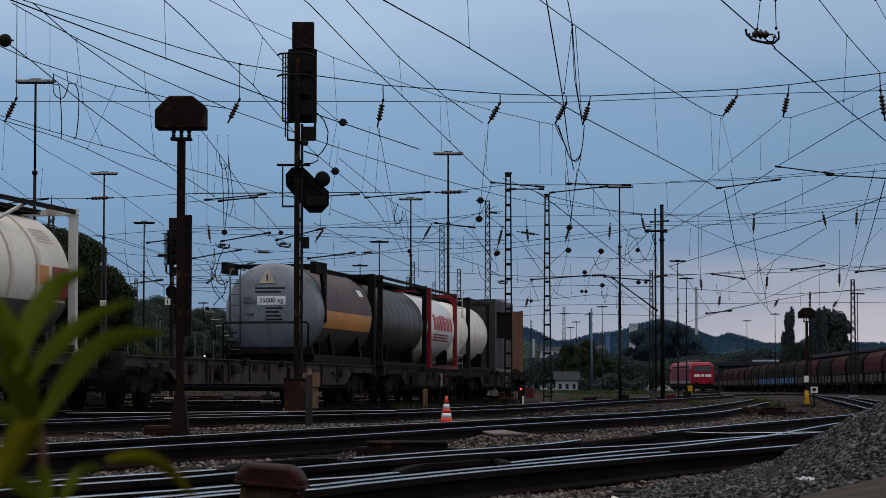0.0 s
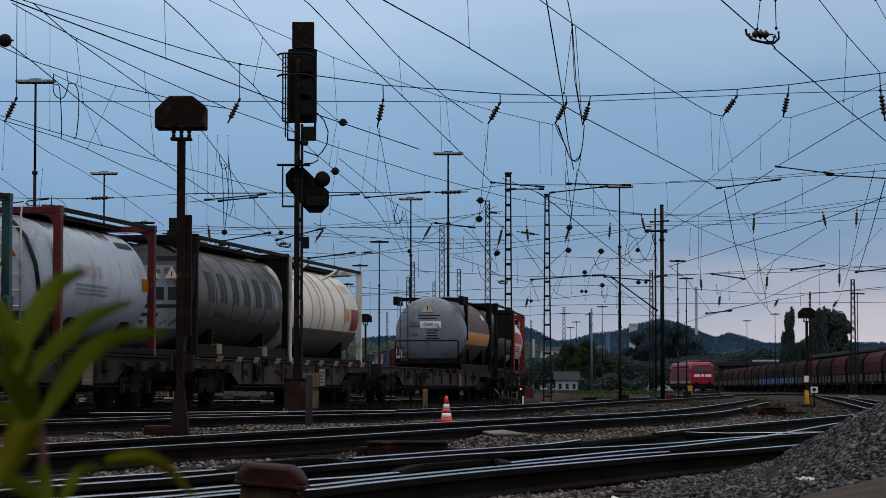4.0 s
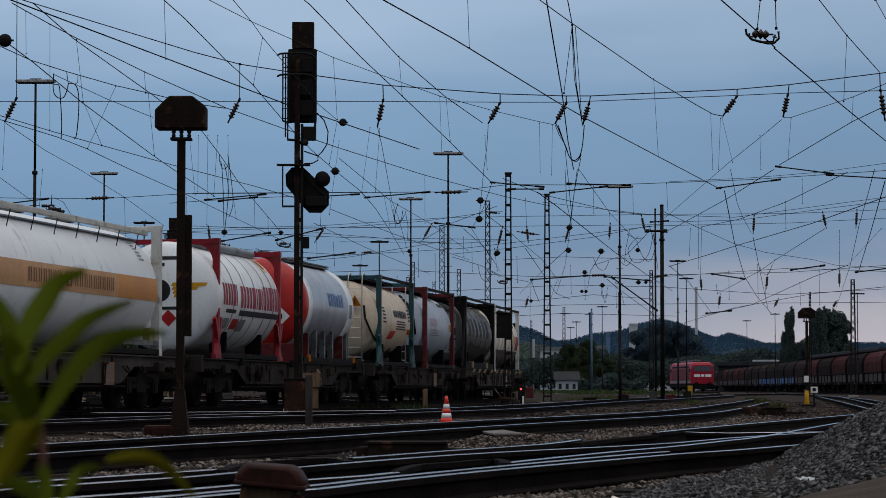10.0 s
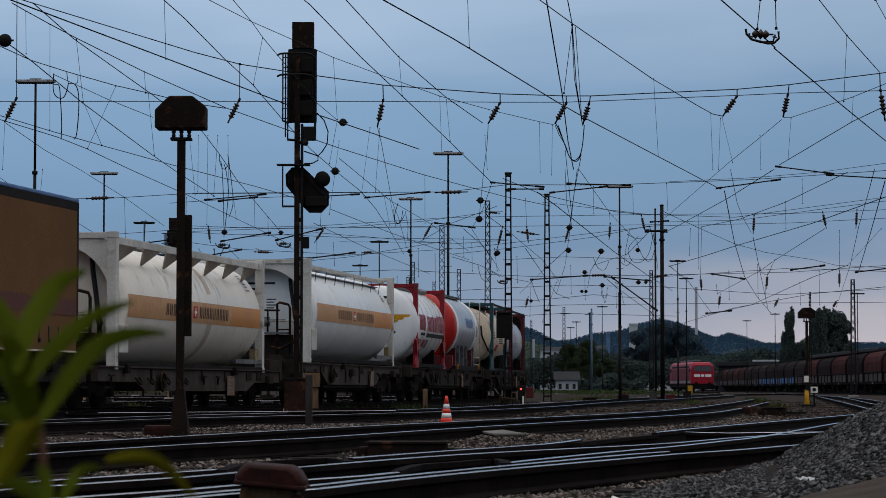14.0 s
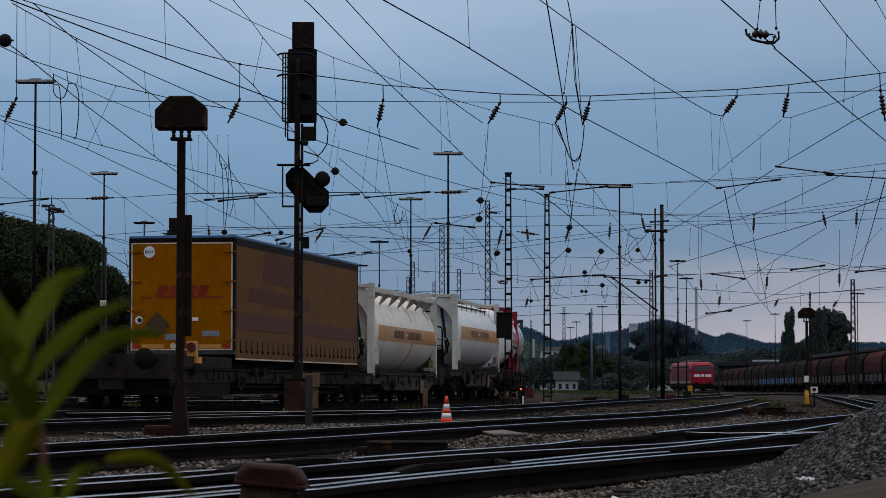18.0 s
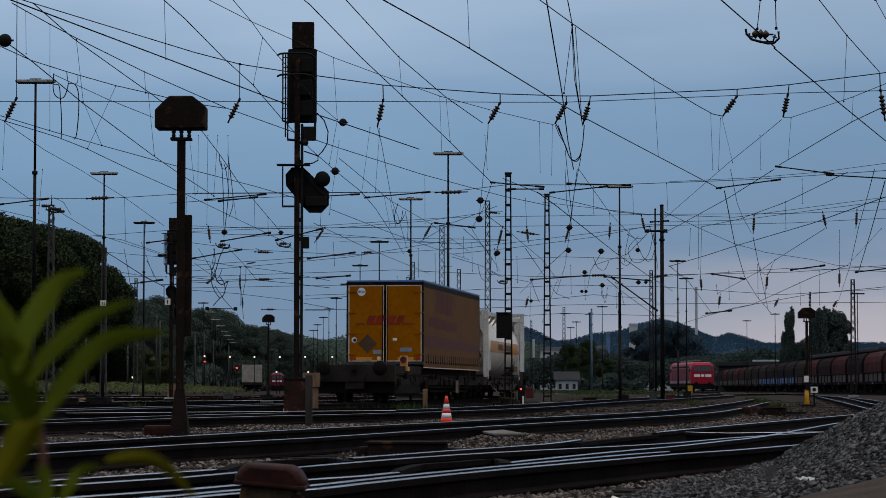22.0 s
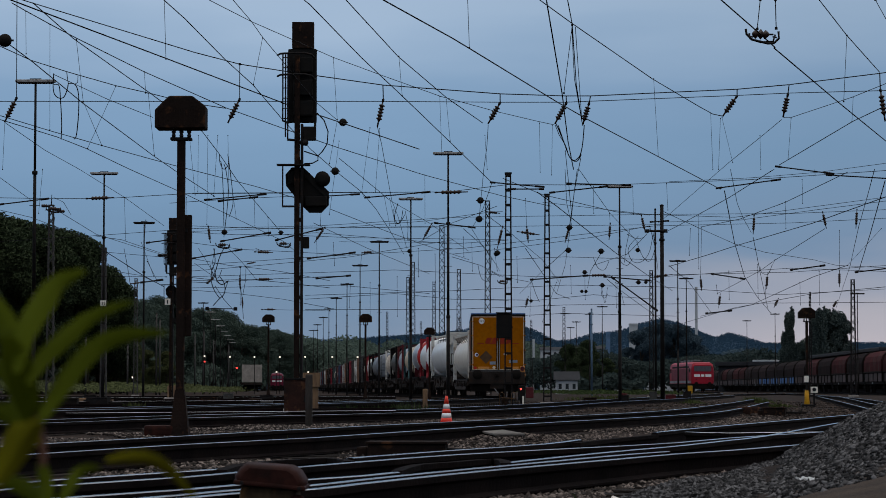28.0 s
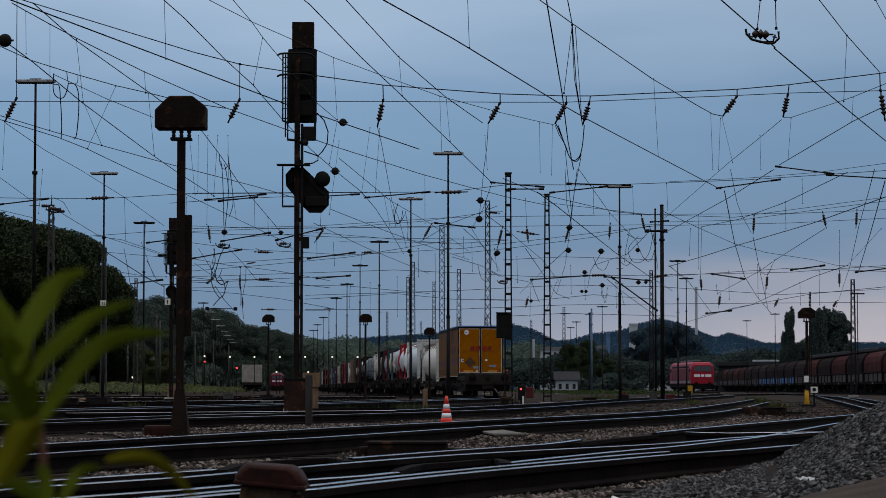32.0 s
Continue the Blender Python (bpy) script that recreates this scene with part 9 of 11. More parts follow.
# front edge of the wood on the left, running away beside the yard
_y = 232.0
while _y < 960:
    for _row in range(3):
        _x = -47.5 - _row * 7.5 - _r.uniform(0, 4)
        if _y < 300:
            _x -= (300 - _y) * 0.02
        _k = _r.randrange(4)
        _size = (19.5 + 2.5 * min(1, (_y - 232) / 90) if _y < 332 else float(np.interp(_y, (332, 395, 436, 486, 549, 631, 742, 960), (13.2, 14.0, 16.0, 17.6, 17.4, 17.2, 17.6, 16.0)))) * _r.uniform(0.9, 1.06) / (18, 17, 19, 14)[_k]
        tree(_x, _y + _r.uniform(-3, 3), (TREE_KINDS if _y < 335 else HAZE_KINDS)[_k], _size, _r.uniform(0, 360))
    _y += 10.5 if _y < 420 else 14.0


def wood_stuff(name, count, x0, x1, y0, y1, top, size, mat, seed, label, ridge):
    """A far wood as one mass of clumps on a rise."""
    def place(r):
        x = r.uniform(x0, x1)
        y = r.uniform(y0, y1)
        h = ridge((x - x0) / (x1 - x0)) * top
        crowns = 0.82 + 0.18 * math.sin(x * 0.21 + 1.3 * math.sin(x * 0.067)) * math.cos(y * 0.11)
        return (x, y, h * crowns * (r.random() ** 0.45))
    v, f = cards(count, place, size, seed, 0.0, (0, -0.8, 0.5))
    ob = part(name, raw_mesh(name, v, f, mat))
    return tagged(ob, label, "woods", kind="stuff")


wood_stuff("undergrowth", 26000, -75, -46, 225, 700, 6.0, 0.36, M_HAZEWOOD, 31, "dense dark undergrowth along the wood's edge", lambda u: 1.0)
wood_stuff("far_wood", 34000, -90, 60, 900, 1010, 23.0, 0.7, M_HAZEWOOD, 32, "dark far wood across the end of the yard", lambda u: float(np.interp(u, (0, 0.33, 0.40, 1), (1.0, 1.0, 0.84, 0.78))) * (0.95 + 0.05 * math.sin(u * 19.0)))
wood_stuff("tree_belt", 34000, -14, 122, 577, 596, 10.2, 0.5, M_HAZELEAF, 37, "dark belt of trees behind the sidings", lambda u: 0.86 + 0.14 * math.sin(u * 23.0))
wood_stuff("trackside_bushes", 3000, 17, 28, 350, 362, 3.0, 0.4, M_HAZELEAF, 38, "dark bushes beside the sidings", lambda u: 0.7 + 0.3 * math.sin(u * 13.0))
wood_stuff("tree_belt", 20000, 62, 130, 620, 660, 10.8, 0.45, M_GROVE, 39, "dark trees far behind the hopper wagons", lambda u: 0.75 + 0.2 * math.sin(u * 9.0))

wood_stuff("wood_edge_weeds", 9000, -46, -24, 236, 330, 1.5, 0.17, M_YOUNGLEAF, 43, "low weeds and saplings along the wood's edge", lambda u: 0.35 + 0.65 * abs(math.sin(u * 7.0 + 0.4)) * (1.15 - u))
wood_stuff("lineside_scrub", 3200, 7.5, 17.5, 180, 300, 0.30, 0.10, M_DARKWEED, 41, "low dark scrub between the far tracks", lambda u: 0.55 + 0.45 * math.sin(u * 17.0))

# wooded hills on the horizon: skyline heights along x, 1600 m away
HILL_X = (-330, -66, -34, -9, 27, 43, 56, 72, 81, 95, 113, 123, 136, 148, 161, 172, 181, 191, 202, 211, 330, 700)
HILL_Z = (30, 31, 34, 35, 40, 42, 38.5, 30.5, 31.5, 35.5, 37.5, 42, 45, 43, 37.5, 33, 36, 33, 29.5, 29, 30, 22)


def hill_side():
    bm = bmesh.new()
    xs = [-330 + 5.15 * i for i in range(201)]
    rows = []
    for y, k in ((1400, -0.02), (1450, 0.35), (1500, 0.62), (1550, 0.84), (1600, 0.965), (1700, 0.8), (1900, 0.0)):
        rows.append([bm.verts.new((x * y / 1600, y, float(np.interp(x, HILL_X, HILL_Z)) * k * (1 + 0.03 * noise.noise((x * 0.1, y * 0.02, 0))))) for x in xs])
    for a, b in zip(rows, rows[1:]):
        for i in range(200):
            bm.faces.new((a[i], a[i + 1], b[i + 1], b[i])).smooth = True
    return bm


tagged(part("hill", hill_side(), M_HAZEHILL), "wooded hills on the horizon", "hill", kind="structure")


def on_hill(r):
    x, q = r.uniform(-300, 320), r.random()
    y = 1400 + 200 * q
    k = float(np.interp(y, (1400, 1450, 1500, 1550, 1600), (0.0, 0.35, 0.62, 0.84, 0.965)))
    return (x * y / 1600, y, float(np.interp(x, HILL_X, HILL_Z)) * k + r.uniform(-0.5, 1.4))


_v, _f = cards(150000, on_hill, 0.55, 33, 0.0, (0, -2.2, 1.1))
tagged(part("hill_woods", raw_mesh("hill_woods", _v, _f, M_HAZEHILL)), "woods that cover the far hills", "woods", kind="stuff")

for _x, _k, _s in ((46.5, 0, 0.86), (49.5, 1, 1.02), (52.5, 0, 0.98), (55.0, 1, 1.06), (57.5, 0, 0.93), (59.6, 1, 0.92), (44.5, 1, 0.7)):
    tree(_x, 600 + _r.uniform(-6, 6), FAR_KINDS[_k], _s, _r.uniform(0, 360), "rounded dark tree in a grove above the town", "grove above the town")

for _x, _y, _s in ((-45.3, 322, 0.97), (-44.6, 330, 0.72), (-47.6, 281, 1.10), (-45.0, 283, 1.12), (-42.6, 286, 1.08), (-40.8, 290, 1.04), (-39.4, 294, 0.88), (-38.9, 300, 0.62), (-43.4, 296, 0.86), (-46.4, 291, 0.92), (-40.8, 300, 0.80)):
    tree(_x, _y, TREE_KINDS[1], _s, _x * 70)
YOUNG_KINDS = []
for _k in (1, 3):
    _young = TREE_KINDS[_k][1].copy()
    _young.materials.clear()
    _young.materials.append(M_YOUNGLEAF)
    YOUNG_KINDS.append((TREE_KINDS[_k][0], _young))
for _x, _y, _k, _s in ((-41.3, 325, 1, 0.66), (-43.2, 331, 0, 0.46), (-39.6, 338, 1, 0.42), (-37.6, 345, 0, 0.34)):
    tree(_x, _y, YOUNG_KINDS[_k], _s, _x * 50, "young yellow-green tree before the dark wood", "young trees before the wood")
# poplars on the right
for _x, _k, _s in ((61.3, 0, 0.86), (62.0, 1, 0.99), (65.8, 1, 0.88), (66.4, 0, 0.90), (67.7, 1, 0.99), (70.1, 0, 0.90), (71.3, 1, 0.90), (60.6, 1, 0.55), (72.5, 1, 0.6)):
    tree(_x, 450 + _r.uniform(-5, 5), POPLAR_KINDS[_k], _s, _r.uniform(0, 360), "tall dark narrow poplar behind the hopper wagons", "poplars")
for _x, _s in ((60.6, 0.40), (61.8, 0.58), (63.4, 0.60), (64.9, 0.52), (66.9, 0.97), (68.5, 1.0), (70.3, 0.97), (71.4, 0.88), (67.8, 0.75), (70.0, 0.72)):
    tree(_x, 452, MASS_KIND, _s, _x * 51, "dense dark broadleaf tree beside the poplars", "trees behind the sidings")
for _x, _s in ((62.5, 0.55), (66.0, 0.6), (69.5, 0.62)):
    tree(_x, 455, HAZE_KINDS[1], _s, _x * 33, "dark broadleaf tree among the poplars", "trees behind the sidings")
for _x, _y, _s in ((23.2, 430, 0.55), (24.8, 436, 0.5), (27.5, 425, 0.42), (81.5, 460, 0.5), (84, 462, 0.55), (16.4, 330, 0.36)):
    tree(_x, _y, TREE_KINDS[int(_x) % 4], _s, _x * 40, "dark broadleaf tree behind the sidings", "trees behind the sidings")

M_WALLPALE = material("pale_render", (0.42, 0.44, 0.46), 0.85, second=(0.34, 0.35, 0.37), scale=0.6)
M_ROOF = material("dark_roofing", (0.028, 0.028, 0.032), 0.85, scale=0.8)
M_BLUESHED = material("blue_cladding", (0.10, 0.18, 0.30), 0.6, scale=0.8)


def house(x, y, w, d, h, roof_h, wall, label, z=-0.3, windows=3, floors=2, turn=0.0):
    t = thing("house", pose(x, y, z, 0, 0, turn), label, "building", "buildings of the town")
    part("wall", block(-w / 2, w / 2, -d / 2, d / 2, -30, h), wall, t)
    bm = bmesh.new()
    o = 0.3
    vs = [bm.verts.new(c) for c in ((-w / 2 - o, -d / 2 - o, h), (w / 2 + o, -d / 2 - o, h), (w / 2 + o, d / 2 + o, h), (-w / 2 - o, d / 2 + o, h), (-w / 2 - o, 0, h + roof_h), (w / 2 + o, 0, h + roof_h))]
    for f in ((0, 1, 5, 4), (2, 3, 4, 5), (1, 2, 5), (3, 0, 4), (3, 2, 1, 0)):
        bm.faces.new([vs[i] for i in f])
    part("roof", bm, M_ROOF, t)
    for k in range(floors):
        for i in range(windows):
            cx = -w / 2 + (i + 0.5) * w / windows
            cz = h * (k + 0.55) / floors
            wi = part("window", block(cx - w / windows * 0.28, cx + w / windows * 0.28, -d / 2 - 0.06, -d / 2 + 0.05, cz - h / floors * 0.24, cz + h / floors * 0.24), M_WALLPALE, t)
            part("pane", boxed(bmesh.new(), cx - w / windows * 0.22, cx + w / windows * 0.22, -d / 2 - 0.075, -d / 2 - 0.062, cz - h / floors * 0.18, cz + h / floors * 0.18), M_WINDOW, wi)
    return t


house(31.5, 700, 9.0, 8, 2.4, 0.8, M_WALLPALE, "long pale industrial hall far behind the yard", 8.6, 6, 1)
house(40.5, 705, 8.0, 8, 3.0, 1.0, M_BLUESHED, "blue-clad hall far behind the yard", 8.2, 5, 1)
house(35.5, 690, 6.0, 6, 2.6, 1.2, M_WALLPALE, "pale house far behind the yard", 6.8, 3, 1)
house(50.5, 680, 5.0, 6, 2.2, 1.3, M_BLUESHED, "grey-blue house far behind the yard", 4.0, 3, 1)
house(45.0, 660, 4.0, 6, 2.6, 1.3, M_WALLPALE, "pale house far behind the yard", 2.4, 2, 1)
house(60.0, 690, 5.0, 6, 2.2, 1.3, M_WALLPALE, "pale house on the far slope", 9.2, 3, 1)
house(14.85, 305, 2.5, 3, 1.75, 1.0, M_WALLPALE, "small white trackside hut with a dark roof", -0.3, 3, 1)

# pale towers over the town
for _x, _y, _z0, _z1, _w, _m in ((52.6, 700, 12.5, 18.2, 2.2, M_WALLPALE), (56.8, 700, 12.5, 17.2, 2.2, M_WALLPALE), (73.0, 730, 12.0, 29.5, 0.7, M_WALLPALE), (40.8, 700, 6.0, 21.3, 0.9, M_BLUESHED), (45.6, 700, 5.0, 15.8, 1.1, M_BLUESHED), (21.4, 600, 6.0, 12.0, 0.6, M_WALLPALE)):
    _t = thing("tower", pose(_x, _y, -0.3), "slim pale tower far behind the yard", "tower", "towers over the town")
    part("shaft", block(-_w / 2, _w / 2, -_w / 2, _w / 2, -0.2, _z1, 0.05), _m, _t)
    part("cap", block(-_w * 0.56, _w * 0.56, -_w * 0.56, _w * 0.56, _z1 + 0.004, _z1 + 0.4), _m, _t)


# ---- the long shed roof and the bridge behind the hopper wagons ----
def long_shed(x0, y0, x1, y1, z0, z1, label, mat, edge=None):
    a, b = Vector((x0, y0, 0)), Vector((x1, y1, 0))
    t = thing("shed", Matrix.Translation((a + b) / 2) @ Matrix.Rotation(-math.atan2(b.x - a.x, b.y - a.y), 4, "Z"), label, "building", "")
    h = (b - a).length / 2
    part("wall", block(-2.5, 2.5, -h, h, -0.3, z0 - 0.004), M_ROOF, t)
    part("roof", block(-3.2, 3.2, -h - 0.5, h + 0.5, z0, z1, 0.1), mat, t)
    if edge:
        part("roof_light", block(-3.3, 2.8, -h * 0.2, h * 0.2, z1 + 0.004, z1 + 0.35, 0.05), edge, t)
    n = int(h / 4)
    for i in range(n):
        y = -h + (i + 0.5) * 2 * h / n
        part("bay", block(-2.6, -2.504, y - h / n * 0.7, y + h / n * 0.7, 0.6, z0 - 0.5), M_BLUESHED, t)
    return t


long_shed(58, 520, 74, 505, 5.0, 5.8, "long dark shed with a pale roof strip behind the hopper wagons", M_ROOF, M_WALLPALE)
long_shed(51, 330, 48.2, 262, 4.3, 4.7, "dark low shed roof behind the hopper wagons", M_ROOF)

# ---- rolling stock that stands in the yard ----
def electric_loco(m):
    t = thing("electric_locomotive", m, "red electric locomotive with a white-banded front standing in the yard", "locomotive", "")
    L = 9.45
    body = [(-1.49, 1.05), (1.49, 1.05), (1.49, 3.0), (1.36, 3.62), (1.05, 3.86), (-1.05, 3.86), (-1.36, 3.62), (-1.49, 3.0)]
    bm = bmesh.new()
    rows = []
    for y, k, top in ((-L, 0.96, 0.86), (-L + 0.25, 1.0, 0.97), (-L + 1.2, 1.0, 1.0), (L - 1.2, 1.0, 1.0), (L - 0.25, 1.0, 0.97), (L, 0.96, 0.86)):
        rows.append([bm.verts.new((p * k, y, 1.05 + (q - 1.05) * top)) for p, q in body])
    for a, b in zip(rows, rows[1:]):
        for i in range(8):
            bm.faces.new((a[i], a[(i + 1) % 8], b[(i + 1) % 8], b[i]))
    bm.faces.new(rows[0]), bm.faces.new(rows[-1][::-1])
    bmesh.ops.recalc_face_normals(bm, faces=bm.faces[:])
    b = part("body", bm, M_LOCORED, t, "bright red locomotive body")
    part("underframe", block(-1.4, 1.4, -L + 0.2, L - 0.2, 0.55, 1.045), M_BOGIE, t)
    for sy in (-1, 1):
        y = sy * (L + 0.005)
        w = part("windscreen", block(-1.12, 1.12, *sorted((y - sy * 0.06, y + sy * 0.02)), 2.62, 3.32, 0.02), M_SCREEN, t, "wide grey windscreen")
        part("wiper", rod(bmesh.new(), (0, y + sy * 0.03, 2.64), (0.35, y + sy * 0.03, 3.2), 0.015, 6), M_INK, w)
        for sx in (-1, 1):
            part("white_panel", block(*sorted((sx * 0.36, sx * 1.12)), *sorted((y - sy * 0.05, y + sy * 0.015)), 1.92, 2.26), M_WHITECLEAN, t, "white lamp panel")
            part("headlamp", turned([(0, 0.09), (0.03, 0.09)], "Y", 14, (sx * 0.85, y + sy * 0.02 - 0.015, 1.62)), M_DARKRED, t)
            part("buffer", turned([(0, 0.11), (0.3, 0.1), (0.32, 0.24), (0.37, 0.23)], "Y", 16), M_BOGIE, t, m=pose(sx * 0.875, sy * (L - 0.02), 1.04, 0, 0, 0 if sy > 0 else 180))
        part("emblem", block(-0.2, 0.2, *sorted((y - sy * 0.05, y + sy * 0.015)), 1.95, 2.23), M_WHITECLEAN, t, "plain white emblem")
        part("front_apron", block(-1.3, 1.3, *sorted((y - sy * 0.5, y - sy * 0.05)), 0.35, 1.04, 0.05), M_BOGIE, t)
        bg = part("bogie", BOGIE, None, t, m=pose(0, sy * 5.2, 0))
        for yy in (-0.9, 0.9):
            part("wheelset", WHEELSET, None, bg, m=pose(0, yy, 0.46))
    for sx in (-1, 1):
        part("side_stripe", block(*sorted((sx * 1.488, sx * 1.496)), -L + 0.6, L - 0.6, 1.1, 1.42), M_LIGHTGREY, t)
        # Sides in a duller, darker red than the ends.
        part("side_panel", block(*sorted((sx * 1.488, sx * 1.494)), -L + 1.9, L - 1.9, 1.45, 2.98), M_LOCODULL, t, "dull red side panels")
        part("vent_band", block(*sorted((sx * 1.43, sx * 1.47)), -L + 2.4, L - 2.4, 3.06, 3.34), M_STEEL, t)
        for y in (-L + 1.3, L - 1.3):
            part("cab_window", block(*sorted((sx * 1.45, sx * 1.497)), y - 0.45, y + 0.45, 2.5, 3.05), M_WINDOW, t)
    for y in (-6.2, 6.2):
        bm = bmesh.new()
        rod(bm, (-0.7, y, 3.95), (0.7, y, 3.95), 0.05)
        rod(bm, (-0.5, y, 3.95), (-0.3, y + 1.4, 4.25), 0.03)
        rod(bm, (0.5, y, 3.95), (0.3, y + 1.4, 4.25), 0.03)
        rod(bm, (-0.8, y + 0.2, 4.3), (0.8, y + 0.2, 4.3), 0.03)
        part("pantograph", bm, M_STEEL, t, "folded pantograph")
    for y in (-3, 0, 3):
        part("roof_box", block(-0.8, 0.8, y - 1.1, y + 1.1, 3.864, 4.12, 0.04), M_GALV, t)
    return t


M_LOCODULL = material("dull_red_paint", (0.17, 0.026, 0.040), 0.6, second=(0.125, 0.024, 0.036), scale=0.8, fine=12.0)
M_SCREEN = material("grey_windscreen_glass", (0.095, 0.090, 0.105), 0.25, second=(0.075, 0.07, 0.085), scale=2.0)
M_LOCORED = material("traffic_red_paint", (0.31, 0.009, 0.024), 0.45, second=(0.26, 0.009, 0.022), scale=0.6)
electric_loco(pose(33.2, 339.3, 0, 0, 0, 3.5))

M_HOPPER = material("hopper_oxide_red", (0.060, 0.0155, 0.017), 0.95, specular=0.04, second=(0.036, 0.0125, 0.0135), scale=0.4, fine=12.0, dirt=(0.05, 0.04, 0.038), dirt_amount=0.3, random_shift=0.25)
M_HOPPERDARK = material("hopper_dusty_brown", (0.024, 0.0148, 0.0150), 0.95, specular=0.04, second=(0.0155, 0.0110, 0.0112), scale=0.4, fine=12.0, random_shift=0.3)
M_HOPPERGREY = material("dusty_flap_paint", (0.078, 0.057, 0.059), 0.85, second=(0.046, 0.033, 0.034), scale=0.6, fine=12.0, random_shift=0.3)
M_GRAFFITI = material("blue_spray_paint", (0.045, 0.15, 0.40), 0.7, second=(0.05, 0.09, 0.20), scale=1.2)


def hopper_wagon(m, label, side_mat, tagged_blue=False):
    """A covered hopper wagon: barrel roof, ribbed sides, sloping lower chute panels."""
    t = thing("hopper_wagon", m, label, "freight wagon", "standing hopper wagons")
    h = 7.6
    bm = bmesh.new()
    out = [(-1.5, 2.15), (-1.5, 3.1), (-1.32, 3.65), (-0.9, 4.05), (-0.35, 4.22), (0.35, 4.22), (0.9, 4.05), (1.32, 3.65), (1.5, 3.1), (1.5, 2.15)]
    rows = [[bm.verts.new((p, y, q)) for p, q in out] for y in (-h, h)]
    for i in range(10):
        bm.faces.new((rows[0][i], rows[0][(i + 1) % 10], rows[1][(i + 1) % 10], rows[1][i]))
    bm.faces.new(rows[0]), bm.faces.new(rows[1][::-1])
    bmesh.ops.recalc_face_normals(bm, faces=bm.faces[:])
    part("upper_body", bm, side_mat, t, "rounded upper body and roof")
    for y in (-h + 0.1, h - 0.1):
        bm = bmesh.new()
        pts = [(p * 1.015, y, 2.15 + (q - 2.15) * 1.015) for p, q in out]
        hose(bm, pts, 0.05, 5)
        part("hoop_rib", bm, M_BOGIE, t)
    bm = bmesh.new()
    out = [(-1.45, 2.10), (1.45, 2.10), (1.05, 1.05), (-1.05, 1.05)]
    rows = [[bm.verts.new((p, y, q)) for p, q in out] for y in (-h + 1.3, h - 1.3)]
    for i in range(4):
        bm.faces.new((rows[0][i], rows[0][(i + 1) % 4], rows[1][(i + 1) % 4], rows[1][i]))
    bm.faces.new(rows[0]), bm.faces.new(rows[1][::-1])
    bmesh.ops.recalc_face_normals(bm, faces=bm.faces[:])
    part("chute", bm, M_HOPPERDARK, t)
    for sx in (-1, 1):
        part("waist_beam", block(*sorted((sx * 1.40, sx * 1.54)), -h, h, 2.0, 2.14), M_BOGIE, t)
        part("sole_bar", block(*sorted((sx * 1.15, sx * 1.32)), -h, h, 0.85, 1.1), M_BOGIE, t)
        for k in range(5):
            y = -h + 0.3 + k * (2 * h - 0.6) / 4
            part("side_post", block(*sorted((sx * 1.30, sx * 1.48)), y - 0.09, y + 0.09, 1.1, 2.0), M_BOGIE, t)
        for k in range(4):
            y = -h + 1.0 + k * (2 * h - 0.6) / 4
            pm = M_GRAFFITI if tagged_blue and k != 2 else M_HOPPERGREY
            part("flap", block(*sorted((sx * 1.385, sx * 1.46)), y - 0.45, y + 2.45, 1.12, 1.92, 0.02), pm, t, "blue-sprayed discharge flap" if pm is M_GRAFFITI else "")
        part("data_panel", boxed(bmesh.new(), *sorted((sx * 1.325, sx * 1.33)), 1.0, 1.9, 0.88, 1.06), M_LIGHTGREY, t)
    for sy in (-1, 1):
        part("end_beam", block(-1.3, 1.3, *sorted((sy * h, sy * (h + 0.12))), 0.85, 1.2), M_BOGIE, t)
        bg = part("bogie", BOGIE, None, t, m=pose(0, sy * (h - 2.1), 0))
        for yy in (-0.9, 0.9):
            part("wheelset", WHEELSET, None, bg, m=pose(0, yy, 0.46))
        for sx in (-0.875, 0.875):
            part("buffer", turned([(0, 0.1), (0.3, 0.1), (0.32, 0.22), (0.36, 0.22)], "Y", 12), M_BOGIE, t, m=pose(sx, sy * (h + 0.1), 1.04, 0, 0, 0 if sy > 0 else 180))
    return t


_a, _b = Vector((60.4, 566, 0)), Vector((45.2, 258, 0))
_d = (_a - _b).normalized()
_turn = -math.degrees(math.atan2(_d.x, _d.y))
_kinds = [hopper_wagon(pose(0, 0, 0), "dark red covered hopper wagon in a standing train", M_HOPPER), hopper_wagon(pose(0, 0, 0), "dusty brown covered hopper wagon in a standing train", M_HOPPERDARK), hopper_wagon(pose(0, 0, 0), "dusty brown hopper wagon with blue sprayed flaps", M_HOPPERDARK, True)]
_order = [0, 0, 1, 0, 1, 0, 1, 2, 2, 2, 2, 1, 1, 0, 0, 1, 0, 1, 1, 0]
_used = set()
for _i, _k in enumerate(_order):
    _p = _b + _d * (16.3 * (_i - 1))
    _m = pose(_p.x, _p.y, 0.0, 0, 0, _turn)
    if _k in _used:
        copy_thing(_kinds[_k], _m)
    else:
        _kinds[_k].matrix_basis = _m
        _used.add(_k)
for _side in (-0.7175, 0.7175):
    _e, _f = _b - _d * 40, _a + _d * 60
    rail([(_e.x + _side, _e.y), ((_e.x + _f.x) / 2 + _side, (_e.y + _f.y) / 2), (_f.x + _side, _f.y)], 0.0)
    rail([(33.2 - 1.2 + _side, 320 - 20), (33.2 + _side, 339.3), (33.2 - 6 + _side, 440)], 0.0)

